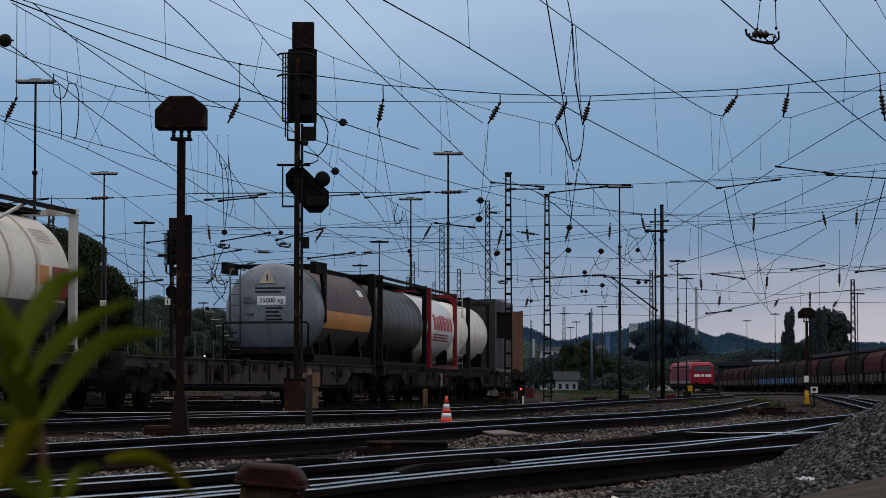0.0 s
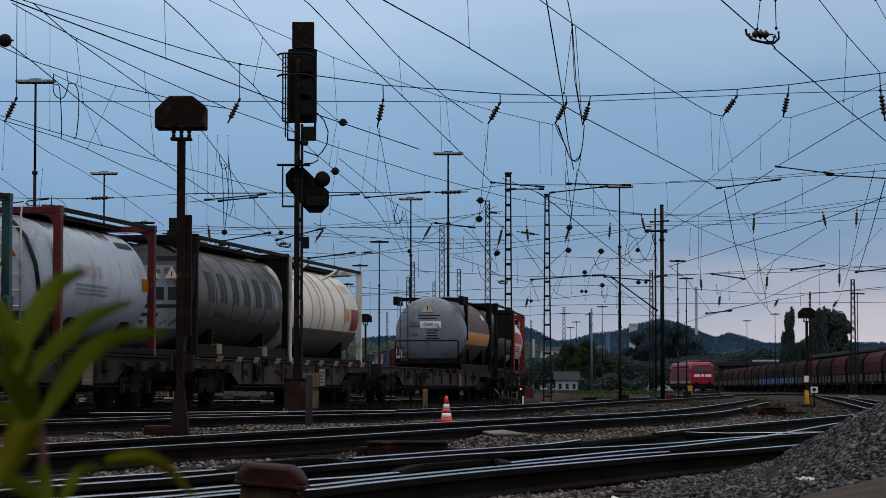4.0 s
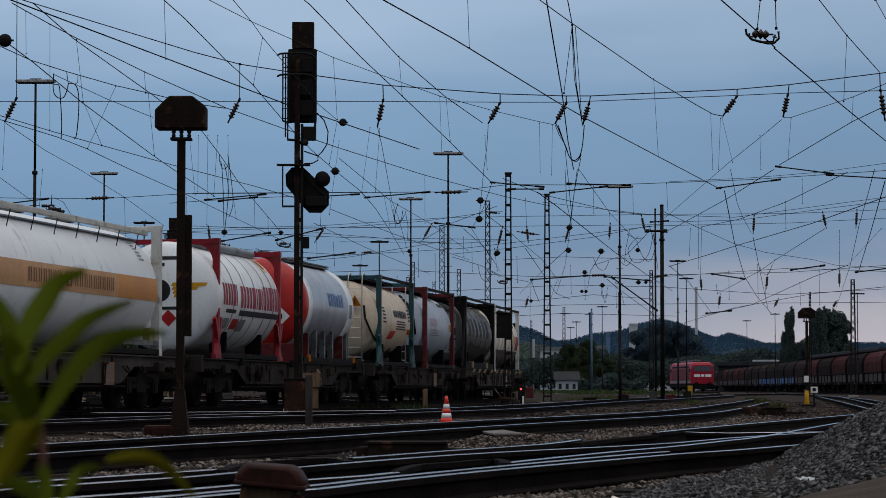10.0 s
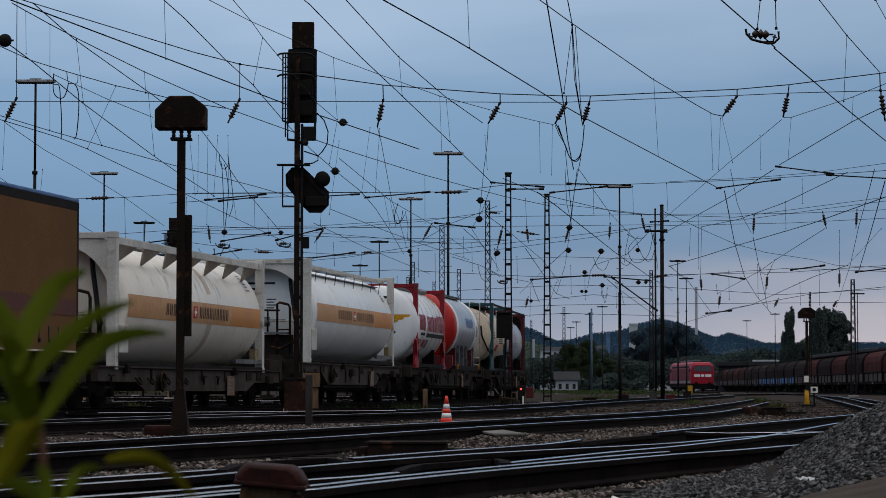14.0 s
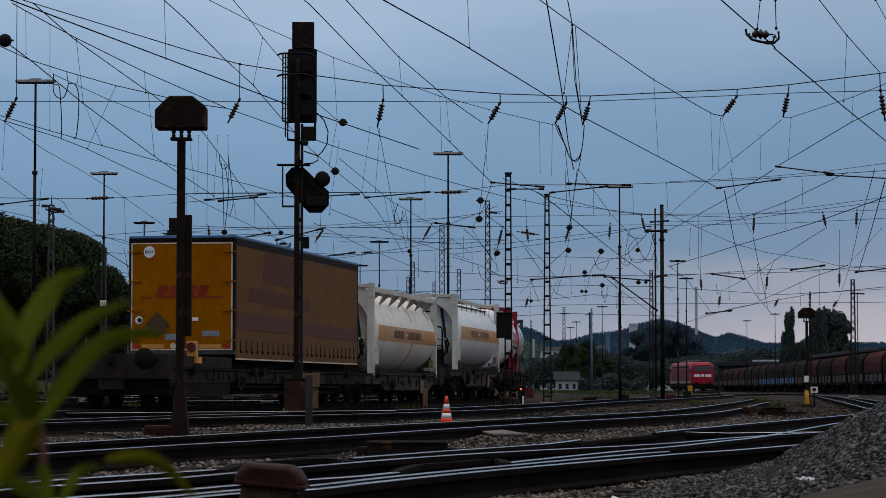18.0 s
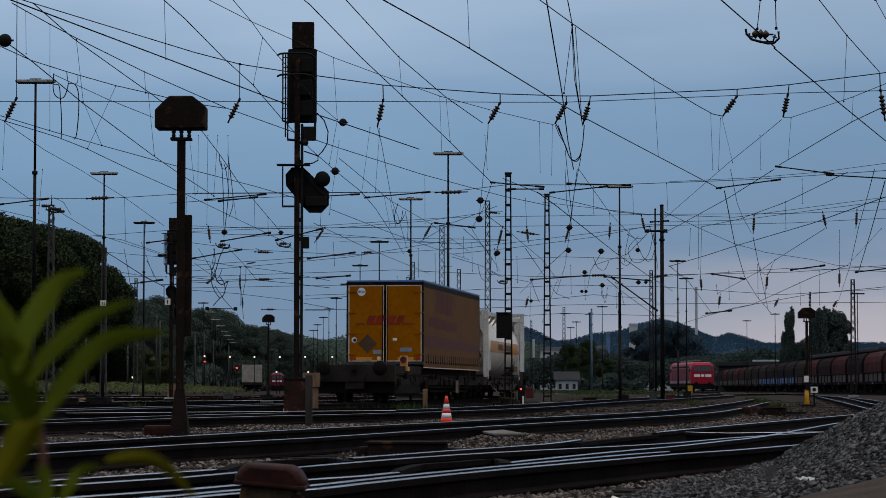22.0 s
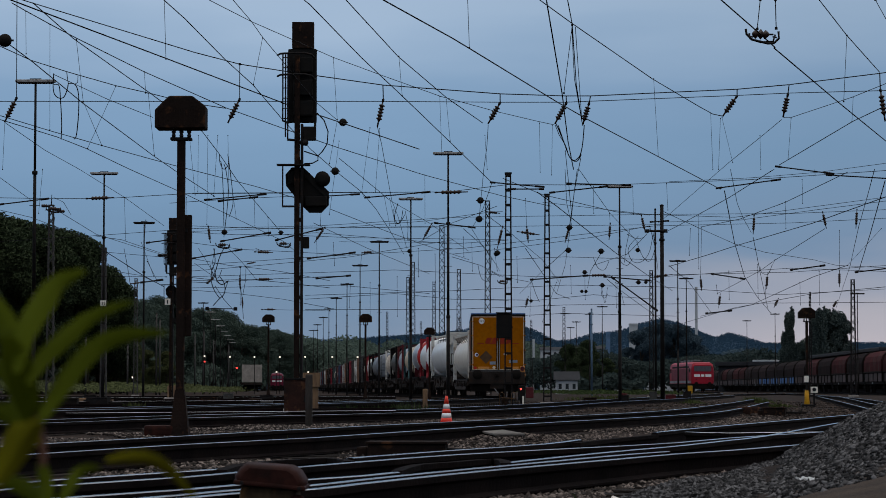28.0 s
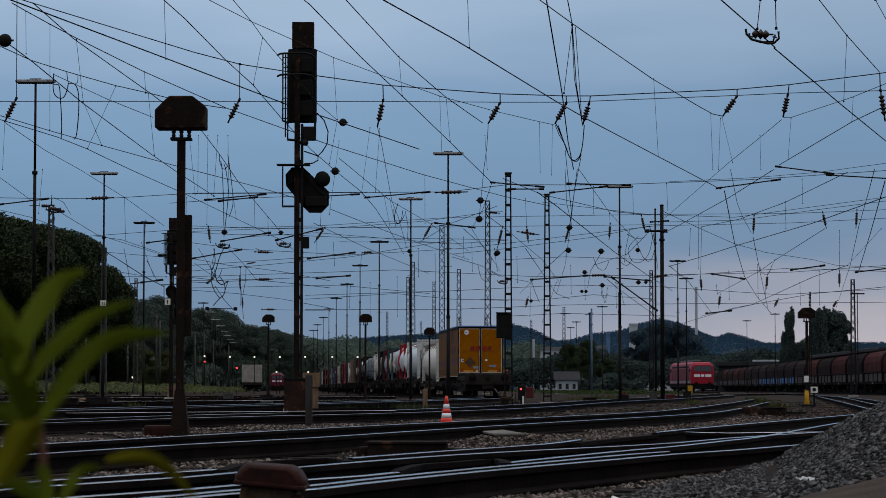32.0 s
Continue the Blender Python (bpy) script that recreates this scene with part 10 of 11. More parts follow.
# a pale box wagon and a far red locomotive behind the train's track
_t = ribbed_box(9.0, M_CONCRETE, "pale freight container standing far back in the yard", 3.35)
_t.matrix_basis = pose(-23.8, 316, 0, 0, 0, 4.3)
_w = thing("flat_wagon", pose(-23.8, 316, 0, 0, 0, 4.3), "dark flat wagon under a pale container", "freight wagon")
part("deck", block(-1.25, 1.25, -6, 6, 0.85, 1.16, 0.02), M_WAGON, _w)
for _y in (-4, 4):
    _bg = part("bogie", BOGIE, None, _w, m=pose(0, _y, 0))
    for _yy in (-0.9, 0.9):
        part("wheelset", WHEELSET, None, _bg, m=pose(0, _yy, 0.46))
_l2 = electric_loco(pose(-38.6, 590, 0, 0, 0, 3.6))
for _o in _l2.children_recursive:
    if _o.data and M_LOCORED.name in _o.data.materials:
        _o.data = _o.data.copy()
        for _i, _m in enumerate(_o.data.materials):
            if _m == M_LOCORED:
                _o.data.materials[_i] = M_CRIMSON
tagged(_l2, "crimson electric locomotive far off at the end of the yard", "locomotive")

# ---- the plant before the camera ----
M_PLANTYELLOW = leafy("yellowing_broad_leaf", (0.175, 0.155, 0.006), (0.215, 0.180, 0.008))
M_STEMRED = material("reddish_stem", (0.12, 0.05, 0.03), 0.6, scale=20.0)
PLANT = thing("plant", pose(0, 0, 0), "green broad-leaved weed close before the camera", "plant")


def leaf(parent, points, width, mat=None):
    """A long pointed leaf with a folded midrib along points."""
    pts = [Vector(p) for p in points]
    run = []
    for i in range(len(pts) - 1):
        p0, p1, p2, p3 = pts[max(i - 1, 0)], pts[i], pts[i + 1], pts[min(i + 2, len(pts) - 1)]
        for k in range(5):
            u = k / 5
            run.append(0.5 * ((2 * p1) + (p2 - p0) * u + (2 * p0 - 5 * p1 + 4 * p2 - p3) * u * u + (3 * p1 - p0 - 3 * p2 + p3) * u ** 3))
    run.append(pts[-1])
    bm = bmesh.new()
    rows = []
    n = len(run) - 1
    for i, p in enumerate(run):
        d = (run[min(i + 1, n)] - run[max(i - 1, 0)]).normalized()
        side = d.cross(Vector((0.15, 1.0, 0.25))).normalized()
        fold = side.cross(d)
        w = width / 2 * math.sin(math.pi * (0.06 + 0.92 * i / n)) ** 0.75 * (1 + 0.05 * math.sin(i * 2.4))
        rows.append([bm.verts.new(p + side * s * w + fold * (abs(s) * w * 0.35)) for s in (-1, -0.5, 0, 0.5, 1)])
    for a, b in zip(rows, rows[1:]):
        for k in range(4):
            bm.faces.new((a[k], a[k + 1], b[k + 1], b[k])).smooth = True
    return part("leaf", bm, mat or M_PLANT, parent)


part("stem", hose(bmesh.new(), [(-0.285, 1.65, -0.29), (-0.274, 1.65, -0.05), (-0.265, 1.65, 0.18), (-0.259, 1.650, 0.357), (-0.260, 1.650, 0.379), (-0.264, 1.650, 0.405), (-0.271, 1.650, 0.430), (-0.278, 1.650, 0.452)], 0.0030), M_STEMRED, PLANT, "reddish stem")
leaf(PLANT, [(-0.271, 1.609, 0.430), (-0.268, 1.625, 0.456), (-0.261, 1.642, 0.474), (-0.252, 1.658, 0.489), (-0.236, 1.675, 0.498)], 0.0162)
leaf(PLANT, [(-0.265, 1.620, 0.423), (-0.259, 1.636, 0.438), (-0.246, 1.653, 0.453), (-0.231, 1.669, 0.467), (-0.206, 1.686, 0.478)], 0.0121)
leaf(PLANT, [(-0.259, 1.631, 0.399), (-0.253, 1.647, 0.413), (-0.241, 1.664, 0.434), (-0.227, 1.680, 0.449), (-0.208, 1.697, 0.456), (-0.186, 1.713, 0.457)], 0.0136)
leaf(PLANT, [(-0.265, 1.642, 0.416), (-0.279, 1.658, 0.438), (-0.289, 1.675, 0.460), (-0.301, 1.691, 0.483)], 0.0191)
leaf(PLANT, [(-0.272, 1.653, 0.394), (-0.280, 1.669, 0.416), (-0.293, 1.686, 0.431), (-0.309, 1.702, 0.438)], 0.0169)
leaf(PLANT, [(-0.256, 1.609, 0.387), (-0.270, 1.625, 0.390), (-0.280, 1.642, 0.379), (-0.293, 1.658, 0.361)], 0.0184, M_PLANTYELLOW)
leaf(PLANT, [(-0.215, 1.620, 0.374), (-0.203, 1.636, 0.375), (-0.190, 1.652, 0.373), (-0.178, 1.668, 0.364), (-0.164, 1.684, 0.347)], 0.0105, M_PLANTYELLOW)
leaf(PLANT, [(-0.247, 1.631, 0.344), (-0.241, 1.647, 0.359), (-0.235, 1.664, 0.366), (-0.226, 1.680, 0.368)], 0.0092)
leaf(PLANT, [(-0.257, 1.642, 0.343), (-0.267, 1.658, 0.350), (-0.280, 1.675, 0.355), (-0.298, 1.691, 0.359)], 0.0147)
leaf(PLANT, [(-0.267, 1.653, 0.386), (-0.283, 1.669, 0.401), (-0.301, 1.686, 0.402)], 0.0184)
leaf(PLANT, [(-0.276, 1.609, 0.452), (-0.274, 1.625, 0.434), (-0.270, 1.642, 0.410), (-0.264, 1.658, 0.383)], 0.0199)
leaf(PLANT, [(-0.254, 1.620, 0.342), (-0.257, 1.636, 0.357), (-0.263, 1.653, 0.375)], 0.0125)
leaf(PLANT, [(-0.271, 1.631, 0.438), (-0.280, 1.647, 0.449), (-0.293, 1.664, 0.453)], 0.0169)
leaf(PLANT, [(-0.246, 1.548, 0.400), (-0.257, 1.564, 0.390), (-0.268, 1.579, 0.375), (-0.283, 1.594, 0.355)], 0.0150, M_PLANTYELLOW)

# ---- small things along the tracks ----
for _x, _z in ((-0.15, 4.56),):
    part("number_plate", block(_x - 0.13, _x + 0.13, -0.3, -0.27, _z, _z + 0.29), M_WHITEPAINT, SECOND_SIGNAL, "white number plate")
    part("plate_mark", boxed(bmesh.new(), _x - 0.02, _x + 0.03, -0.306, -0.301, _z + 0.05, _z + 0.24), M_INK, SECOND_SIGNAL)
for _x0, _x1, _z0, _z1 in ((-0.257, -0.19, 6.02, 6.44), (-0.10, 0.13, 5.99, 6.44), (0.30, 0.36, 6.02, 6.44), (-0.10, 0.36, 5.93, 5.99)):
    part("back_plate", block(_x0, _x1, -0.14, -0.10, _z0, _z1), M_SIGNAL, SECOND_SIGNAL)

# the tall dark board on the loudspeaker post
_t = thing("cable_duct", pose(-3.637, 36.06, -0.26), "tall narrow dark board beside the loudspeaker post", "board", "")
part("board", block(-0.055, 0.055, -0.05, 0.05, 1.42, 3.15, 0.01), M_RUSTY, _t)
for _z in (1.7, 2.9):
    part("clip", block(-0.09, 0.0, -0.06, 0.055, _z, _z + 0.06), M_STEEL, _t)
part("reflector", block(-0.155, -0.135, -0.09, -0.075, 1.25, 1.31), M_WHITEPAINT, _t)

# rusty relay cabinet and the marker posts beside the signal
_t = thing("relay_cabinet", pose(-3.07, 53.5, -0.26), "rust-brown steel relay cabinet on the ballast", "cabinet", "")
part("body", block(-0.27, 0.27, -0.2, 0.2, 0.0, 0.86, 0.015), M_REDRUST, _t)
part("door", block(-0.24, 0.24, -0.218, -0.202, 0.06, 0.80, 0.008), M_REDRUST, _t)
part("handle", block(0.15, 0.18, -0.235, -0.219, 0.40, 0.52), M_STEEL, _t)
part("lid", block(-0.29, 0.29, -0.22, 0.22, 0.863, 0.90, 0.01), M_STEEL, _t)
_t = thing("marker_post", pose(-2.35, 44.5, -0.26), "weathered dark squared post beside the track", "post", "")
part("post", block(-0.06, 0.06, -0.06, 0.06, 0, 0.925, 0.02), M_OLDPOST, _t)
_t = thing("marker_post", pose(-3.13, 62.0, -0.26), "ochre timber post with a rust-stained plate", "post", "")
part("plate", block(-0.37, 0.13, -0.10, -0.06, 0.715, 1.06, 0.01), M_TIMBER, _t, "ochre rust-stained plate")
part("post", block(-0.06, 0.08, -0.055, 0.055, 0, 0.95, 0.01), M_TIMBER, _t)
part("foot", block(-0.16, 0.16, -0.12, 0.12, -0.05, 0.14, 0.04), M_TIMBER, _t)
_t = thing("wooden_stake", pose(-0.55, 78.0, -0.26), "short pale wooden stake beside the track", "stake", "")
part("stake", block(-0.075, 0.075, -0.06, 0.06, 0, 0.66, 0.02), M_TIMBER, _t)

# traffic cone
_t = thing("traffic_cone", pose(0.065, 48.0, -0.255), "orange and white traffic cone on the ballast", "traffic cone")
part("base_plate", block(-0.15, 0.15, -0.15, 0.15, 0.0, 0.035, 0.01), M_CONE, _t)
def _cone_ring(z0, z1):
    r = lambda z: 0.118 - (z - 0.03) * 0.19
    return turned([(z0, r(z0)), (z1, r(z1)), (z1, r(z1) - 0.01), (z0, r(z0) - 0.01)], "Z", 24)
for _z0, _z1, _m, _n in ((0.036, 0.115, M_CONE, "cone_ring"), (0.115, 0.21, M_CONEWHITE, "reflective_band"), (0.21, 0.29, M_CONE, "cone_ring"), (0.29, 0.38, M_CONEWHITE, "reflective_band"), (0.38, 0.535, M_CONE, "cone_tip")):
    part(_n, _cone_ring(_z0, _z1), _m, _t)

# point machines, covers and boards between the rails
def point_machine(x, y, w, d, h, turn, label, mat):
    t = thing("point_machine", pose(x, y, -0.27, 0, 0, turn), label, "point machine", "point machines")
    part("case", block(-w / 2, w / 2, -d / 2, d / 2, 0, h, 0.02), mat, t)
    part("lid", block(-w / 2 - 0.02, w / 2 + 0.02, -d / 2 - 0.02, d / 2 + 0.02, h + 0.003, h + 0.03, 0.008), mat, t)
    part("rod", rod(bmesh.new(), (w / 2, 0, h * 0.5), (w / 2 + 0.5, 0, h * 0.5), 0.025), M_STEEL, t)
    part("cap", block(-w / 2 - 0.12, -w / 2 - 0.002, -d * 0.3, d * 0.3, 0, h * 0.8, 0.02), mat, t)
    return t


point_machine(-0.35, 25.6, 0.78, 0.45, 0.13, -4, "low dark point machine beside the rails", M_RUSTY)
point_machine(8.1, 62.0, 0.55, 0.4, 0.2, -14, "dark point machine on the ballast", M_RUSTY)
point_machine(-12.5, 92.0, 0.8, 0.5, 0.34, -8, "dark point machine far in the yard", M_STEEL)
_t = thing("point_machine_cover", pose(-0.812, 11.9, -0.27, 0, 5.5, 0) @ Matrix.Diagonal((0.92, 1, 1, 1)), "rounded rust-brown cover beside the rails", "point machine", "")
_bm = bmesh.new()
_rows = []
for _yy, _k in ((-0.205, 0.80), (-0.185, 0.93), (-0.14, 1.0), (0.14, 1.0), (0.185, 0.93), (0.205, 0.80)):
    _rows.append([_bm.verts.new((_px * _k * 0.95 - 0.012, _yy, 0.243 + 0.60 * _pz * _k)) for _px, _pz in ((-0.185, 0.0), (-0.19, 0.05), (-0.165, 0.115), (-0.14, 0.15), (0.10, 0.158), (0.145, 0.125), (0.18, 0.06), (0.185, 0.0))])
for _a, _b in zip(_rows, _rows[1:]):
    for _i in range(8):
        _bm.faces.new((_a[_i], _a[(_i + 1) % 8], _b[(_i + 1) % 8], _b[_i])).smooth = True
_bm.faces.new(_rows[0]), _bm.faces.new(_rows[-1][::-1])
bmesh.ops.recalc_face_normals(_bm, faces=_bm.faces[:])
part("hood", _bm, M_COVER, _t, "rust-brown rounded hood")
part("body", block(-0.16, 0.13, -0.17, 0.16, -0.05, 0.233, 0.03), M_OCHRE, _t, "ochre rust-stained iron body")
part("rim", block(-0.192, 0.168, -0.21, 0.20, 0.233, 0.255, 0.008), M_COVER, _t)
part("ledge", block(-0.10, 0.06, -0.19, -0.172, 0.10, 0.14, 0.006), M_OCHRE, _t)
part("end_post", block(0.10, 0.165, -0.185, -0.12, -0.04, 0.21, 0.015), M_COVER, _t)
for _x in (-0.15, 0.14):
    part("bolt", turned([(-0.222, 0.01), (-0.20, 0.01)], "Y", 8, (_x, 0, 0.244)), M_STEEL, _t)
for _x, _y, _w, _h, _l, _m in ((-4.02, 36.0, 0.42, 0.17, "rounded red-brown cover on the ballast", M_COVER), (7.85, 65.3, 0.60, 0.22, "rust-red iron box on the ballast", M_REDRUST), (-14.5, 103.0, 0.55, 0.30, "orange-brown box far in the yard", M_TIMBER), (-6.6, 95.0, 0.45, 0.22, "rusty grey box on the ballast", M_GREYMAST), (-7.4, 100.0, 0.5, 0.3, "rusty box on the ballast", M_RUSTY), (-4.4, 90.0, 0.5, 0.26, "rusty box on the ballast", M_RUSTY)):
    _t = thing("track_box", pose(_x, _y, -0.27), _l, "track box", "boxes on the ballast")
    part("case", block(-_w / 2, _w / 2, -_w / 3, _w / 3, 0, _h, min(0.045, _h * 0.4)), _m, _t)
    part("lip", block(-_w / 2 - 0.03, _w / 2 + 0.03, -_w / 3 - 0.03, _w / 3 + 0.03, 0, 0.03), _m, _t)
for _x, _y, _w, _h, _l, _m in ((8.6, 121.0, 0.5, 0.34, "dark cable box beside the far tracks", M_STEEL), (9.5, 134.0, 0.42, 0.40, "dull red cable box beside the far tracks", M_DARKRED), (13.1, 146.0, 0.6, 0.30, "dull red point box beside the far tracks", M_DARKRED), (10.6, 128.0, 0.35, 0.5, "grey cable box beside the far tracks", M_GREYMAST), (6.5, 112.0, 0.6, 0.26, "rusty point box beside the far tracks", M_RUSTY), (15.4, 160.0, 0.5, 0.5, "dark cable box beside the far tracks", M_STEEL), (-9.6, 104.0, 0.7, 0.3, "rusty point box in the yard", M_RUSTY), (-12.2, 82.0, 0.8, 0.32, "dark point box in the yard", M_BOGIE), (-13.0, 98.0, 0.5, 0.22, "orange-brown box in the yard", M_TIMBER), (-5.2, 84.0, 0.5, 0.2, "rusty point box in the yard", M_RUSTY), (-8.2, 118.0, 0.6, 0.36, "dark point box in the yard", M_STEEL), (-11.0, 130.0, 0.5, 0.4, "dull grey box far in the yard", M_GREYMAST), (-17.5, 126.0, 0.6, 0.34, "dark point box far in the yard", M_STEEL)):
    _t = thing("track_box", pose(_x, _y, -0.27), _l, "track box", "boxes on the ballast")
    part("case", block(-_w / 2, _w / 2, -_w / 3, _w / 3, 0, _h, 0.03), _m, _t)
    part("lid", block(-_w / 2 - 0.02, _w / 2 + 0.02, -_w / 3 - 0.02, _w / 3 + 0.02, _h + 0.003, _h + 0.035, 0.01), _m, _t)
M_SLAB = material("dirty_concrete", (0.20, 0.18, 0.165), 0.9, second=(0.12, 0.11, 0.10), scale=3.0, fine=20.0, bump=0.4, specular=0.1)
_t = thing("concrete_slab", pose(0.72, 33.0, -0.27, 0, 0, 4), "thin pale concrete slab lying between the tracks", "slab")
part("slab", block(-0.20, 0.19, -1.5, 1.5, 0.105, 0.135, 0.01), M_SLAB, _t)
_t = thing("concrete_slab", pose(2.35, 25.4, -0.25, 0, 0, -30), "pale slab beside a crossing", "slab")
part("slab", block(-0.2, 0.2, -1.5, 1.5, 0.0, 0.08, 0.015), M_CONCRETE, _t)

# the black box on the lattice mast, and the little yellow trolley at its foot
_t = thing("signal_box", pose(2.05, 85.4, -0.26), "black signal box on the lattice mast", "signal", "")
part("case", block(-0.25, 0.24, -0.12, 0.1, 2.37, 3.20, 0.02), M_SIGNAL, _t)
part("hood", block(-0.27, 0.26, -0.16, 0.1, 3.204, 3.24, 0.01), M_SIGNAL, _t)
part("bracket", block(-0.02, 0.3, 0.10, 0.22, 2.7, 2.78), M_STEEL, _t)
_t = thing("dwarf_signal", pose(2.62, 84.6, -0.26), "dwarf shunting signal with a lit red lamp", "signal", "")
part("case", block(-0.12, 0.12, -0.08, 0.1, 0.28, 0.78, 0.02), M_SIGNAL, _t)
part("stem", block(-0.04, 0.04, -0.04, 0.04, 0, 0.28), M_STEEL, _t)
part("red_lamp", turned([(0, 0.035), (-0.02, 0.03), (-0.03, 0.01)], "Y", 16, (-0.02, -0.082, 0.66)), M_REDLAMP, _t, "lit red lamp")
part("white_plate", block(0.02, 0.08, -0.09, -0.082, 0.12, 0.42), M_WHITEPAINT, _t)
part("side_case", block(0.14, 0.40, -0.06, 0.1, 0.36, 0.72, 0.02), M_DARKRED, _t)
M_ORANGEBROWN = material("worn_orange_paint", (0.10, 0.050, 0.016), 0.7, second=(0.035, 0.02, 0.012), scale=9.0)
_t = thing("hand_trolley", pose(2.14, 84.0, -0.26) @ Matrix.Diagonal((0.70, 1, 0.82, 1)), "small rusty orange tubular trolley beside the mast", "trolley", "")
for _x in (-0.28, 0.28):
    part("hoop", hose(bmesh.new(), [(_x - 0.1, -0.15, 0.05), (_x - 0.1, -0.15, 0.62), (_x, -0.15, 0.68), (_x + 0.1, -0.15, 0.62), (_x + 0.1, -0.15, 0.05)], 0.02), M_ORANGEBROWN, _t)
part("tray", block(-0.42, 0.42, -0.2, 0.2, 0.10, 0.16, 0.01), M_ORANGEBROWN, _t)
part("bar", rod(bmesh.new(), (-0.40, -0.15, 0.45), (0.40, -0.15, 0.42), 0.02), M_ORANGEBROWN, _t)
part("load", block(-0.3, 0.05, -0.14, 0.14, 0.164, 0.40, 0.03), M_RUSTY, _t, "rusty load")
part("handle", hose(bmesh.new(), [(-0.3, -0.1, 0.5), (-0.5, -0.1, 0.68), (-0.62, -0.1, 0.82)], 0.022), M_GALV, _t)
for _x in (-0.25, 0.25):
    part("wheel", turned([(-0.03, 0.09), (0.03, 0.09)], "Y", 16, (_x, -0.2, 0.09)), M_BOGIE, _t)

# the yellow point indicator with its white plates
_t = thing("point_indicator", pose(13.05, 91.0, -0.26), "yellow point indicator post with white plates", "point indicator", "")
part("post", block(-0.05, 0.06, -0.05, 0.05, 0, 0.62, 0.01), M_STEEL, _t)
part("yellow_shell", turned([(0.10, 0.09), (0.14, 0.10), (0.34, 0.085), (0.60, 0.07), (0.64, 0.02)], "Z", 14), M_YELLOWPLASTIC, _t, "yellow shell")
part("base", block(-0.2, 0.22, -0.2, 0.2, -0.05, 0.11, 0.02), M_STEEL, _t)
part("upper_plate", block(-0.10, 0.06, -0.09, -0.06, 0.90, 1.13, 0.01), M_WHITEPAINT, _t, "white plate")
part("plate_post", block(-0.03, 0.03, -0.058, 0.0, 0.5, 1.2), M_STEEL, _t)
part("side_plate", block(0.14, 0.40, 0.02, 0.05, 0.52, 0.74, 0.01), M_WHITEPAINT, _t, "white lamp plate with a dark mark")
part("side_mark", turned([(0, 0.07), (0.01, 0.07)], "Y", 16, (0.27, 0.005, 0.64)), M_INK, _t)
part("side_post", block(0.24, 0.30, 0.055, 0.1, -0.05, 0.7), M_STEEL, _t)
_t = thing("track_marker", pose(28.6, 294.0, -0.26), "yellow marker before the locomotive", "marker", "")
part("plate", block(-0.30, 0.32, -0.05, 0.05, 0.1, 1.0, 0.05), M_YELLOWPLASTIC, _t)
part("foot", block(-0.2, 0.2, -0.2, 0.2, -0.05, 0.1), M_CONCRETE, _t)
_t = thing("track_marker", pose(-14.70, 138.0, -0.26), "ochre marker board at a siding", "marker", "")
part("plate", block(-0.29, 0.29, -0.05, 0.05, 0.05, 0.83, 0.02), M_TIMBER, _t)
part("foot", block(-0.06, 0.06, -0.06, 0.06, -0.05, 0.048), M_STEEL, _t)

# lit marker lamps across the back of the yard
for _u, _x, _y, _z, _lit in ((0, -25.2, 300, 4.15, 1), (1, -22.3, 300, 4.15, 1), (2, -19.3, 300, 4.15, 1), (3, -16.3, 300, 4.15, 1), (4, -13.1, 300, 4.15, 1), (5, -10.1, 300, 4.15, 1), (6, -24.4, 300, 2.85, 2), (7, -28.2, 300, 3.6, 2), (8, -28.3, 301, 4.25, 1), (9, -28.2, 300, 0.1, 1), (10, -31.8, 260, 1.55, 1), (11, -21.0, 320, 2.5, 1), (12, -13.5, 320, 2.5, 1), (13, -17.0, 320, 2.5, 1)):
    _t = thing("marker_lamp", pose(_x, _y, -0.26), "small lit %s marker lamp on a thin post" % ("white" if _lit == 1 else "red"), "lamp", "marker lamps")
    part("post", rod(bmesh.new(), (0, 0, 0), (0, 0, max(_z, 0.3) + 0.2), 0.04, 6), M_STEEL, _t)
    part("lamp", block(-0.09, 0.09, -0.14, -0.06, _z + 0.16, _z + 0.34, 0.02), M_WHITELAMP if _lit == 1 else M_REDLAMP, _t)
    part("hood", block(-0.18, 0.18, -0.2, 0.1, _z + 0.384, _z + 0.42), M_STEEL, _t)

# rubbish and bright pebbles on the bank
_t = thing("paper_scrap", pose(1.95, 13.6, ground_height(1.95, 13.6) + 0.03, 8, 0, 20), "crumpled white paper on the gravel", "litter", "")
_bm = bmesh.new()
_g = [[_bm.verts.new((-0.065 + 0.026 * i, -0.04 + 0.022 * j, 0.012 * math.sin(i * 2.1 + j))) for i in range(6)] for j in range(4)]
for _j in range(3):
    for _i in range(5):
        _bm.faces.new((_g[_j][_i], _g[_j][_i + 1], _g[_j + 1][_i + 1], _g[_j + 1][_i]))
bmesh.ops.solidify(_bm, geom=_bm.faces[:], thickness=0.004)
part("sheet", _bm, M_WHITECLEAN, _t)


# ---- trodden path before the gravel ----
_bm = bmesh.new()
_grid = []
for _j in range(16):
    _y = 7.5 + _j * 0.4
    _row = []
    for _i in range(22):
        _x = 0.95 + 0.13 * _i + 0.12 * noise.noise((_j * 0.7, _i * 0.2, 1.0)) * (1 if _i == 0 else 0)
        _row.append(_bm.verts.new((_x, _y, ground_height(_x, _y) + 0.006)))
    _grid.append(_row)
for _a, _b in zip(_grid, _grid[1:]):
    for _i in range(21):
        _bm.faces.new((_a[_i], _a[_i + 1], _b[_i + 1], _b[_i])).smooth = True
tagged(part("path", _bm, M_PATH), "trodden brown earth path beside the gravel", "path", kind="structure")


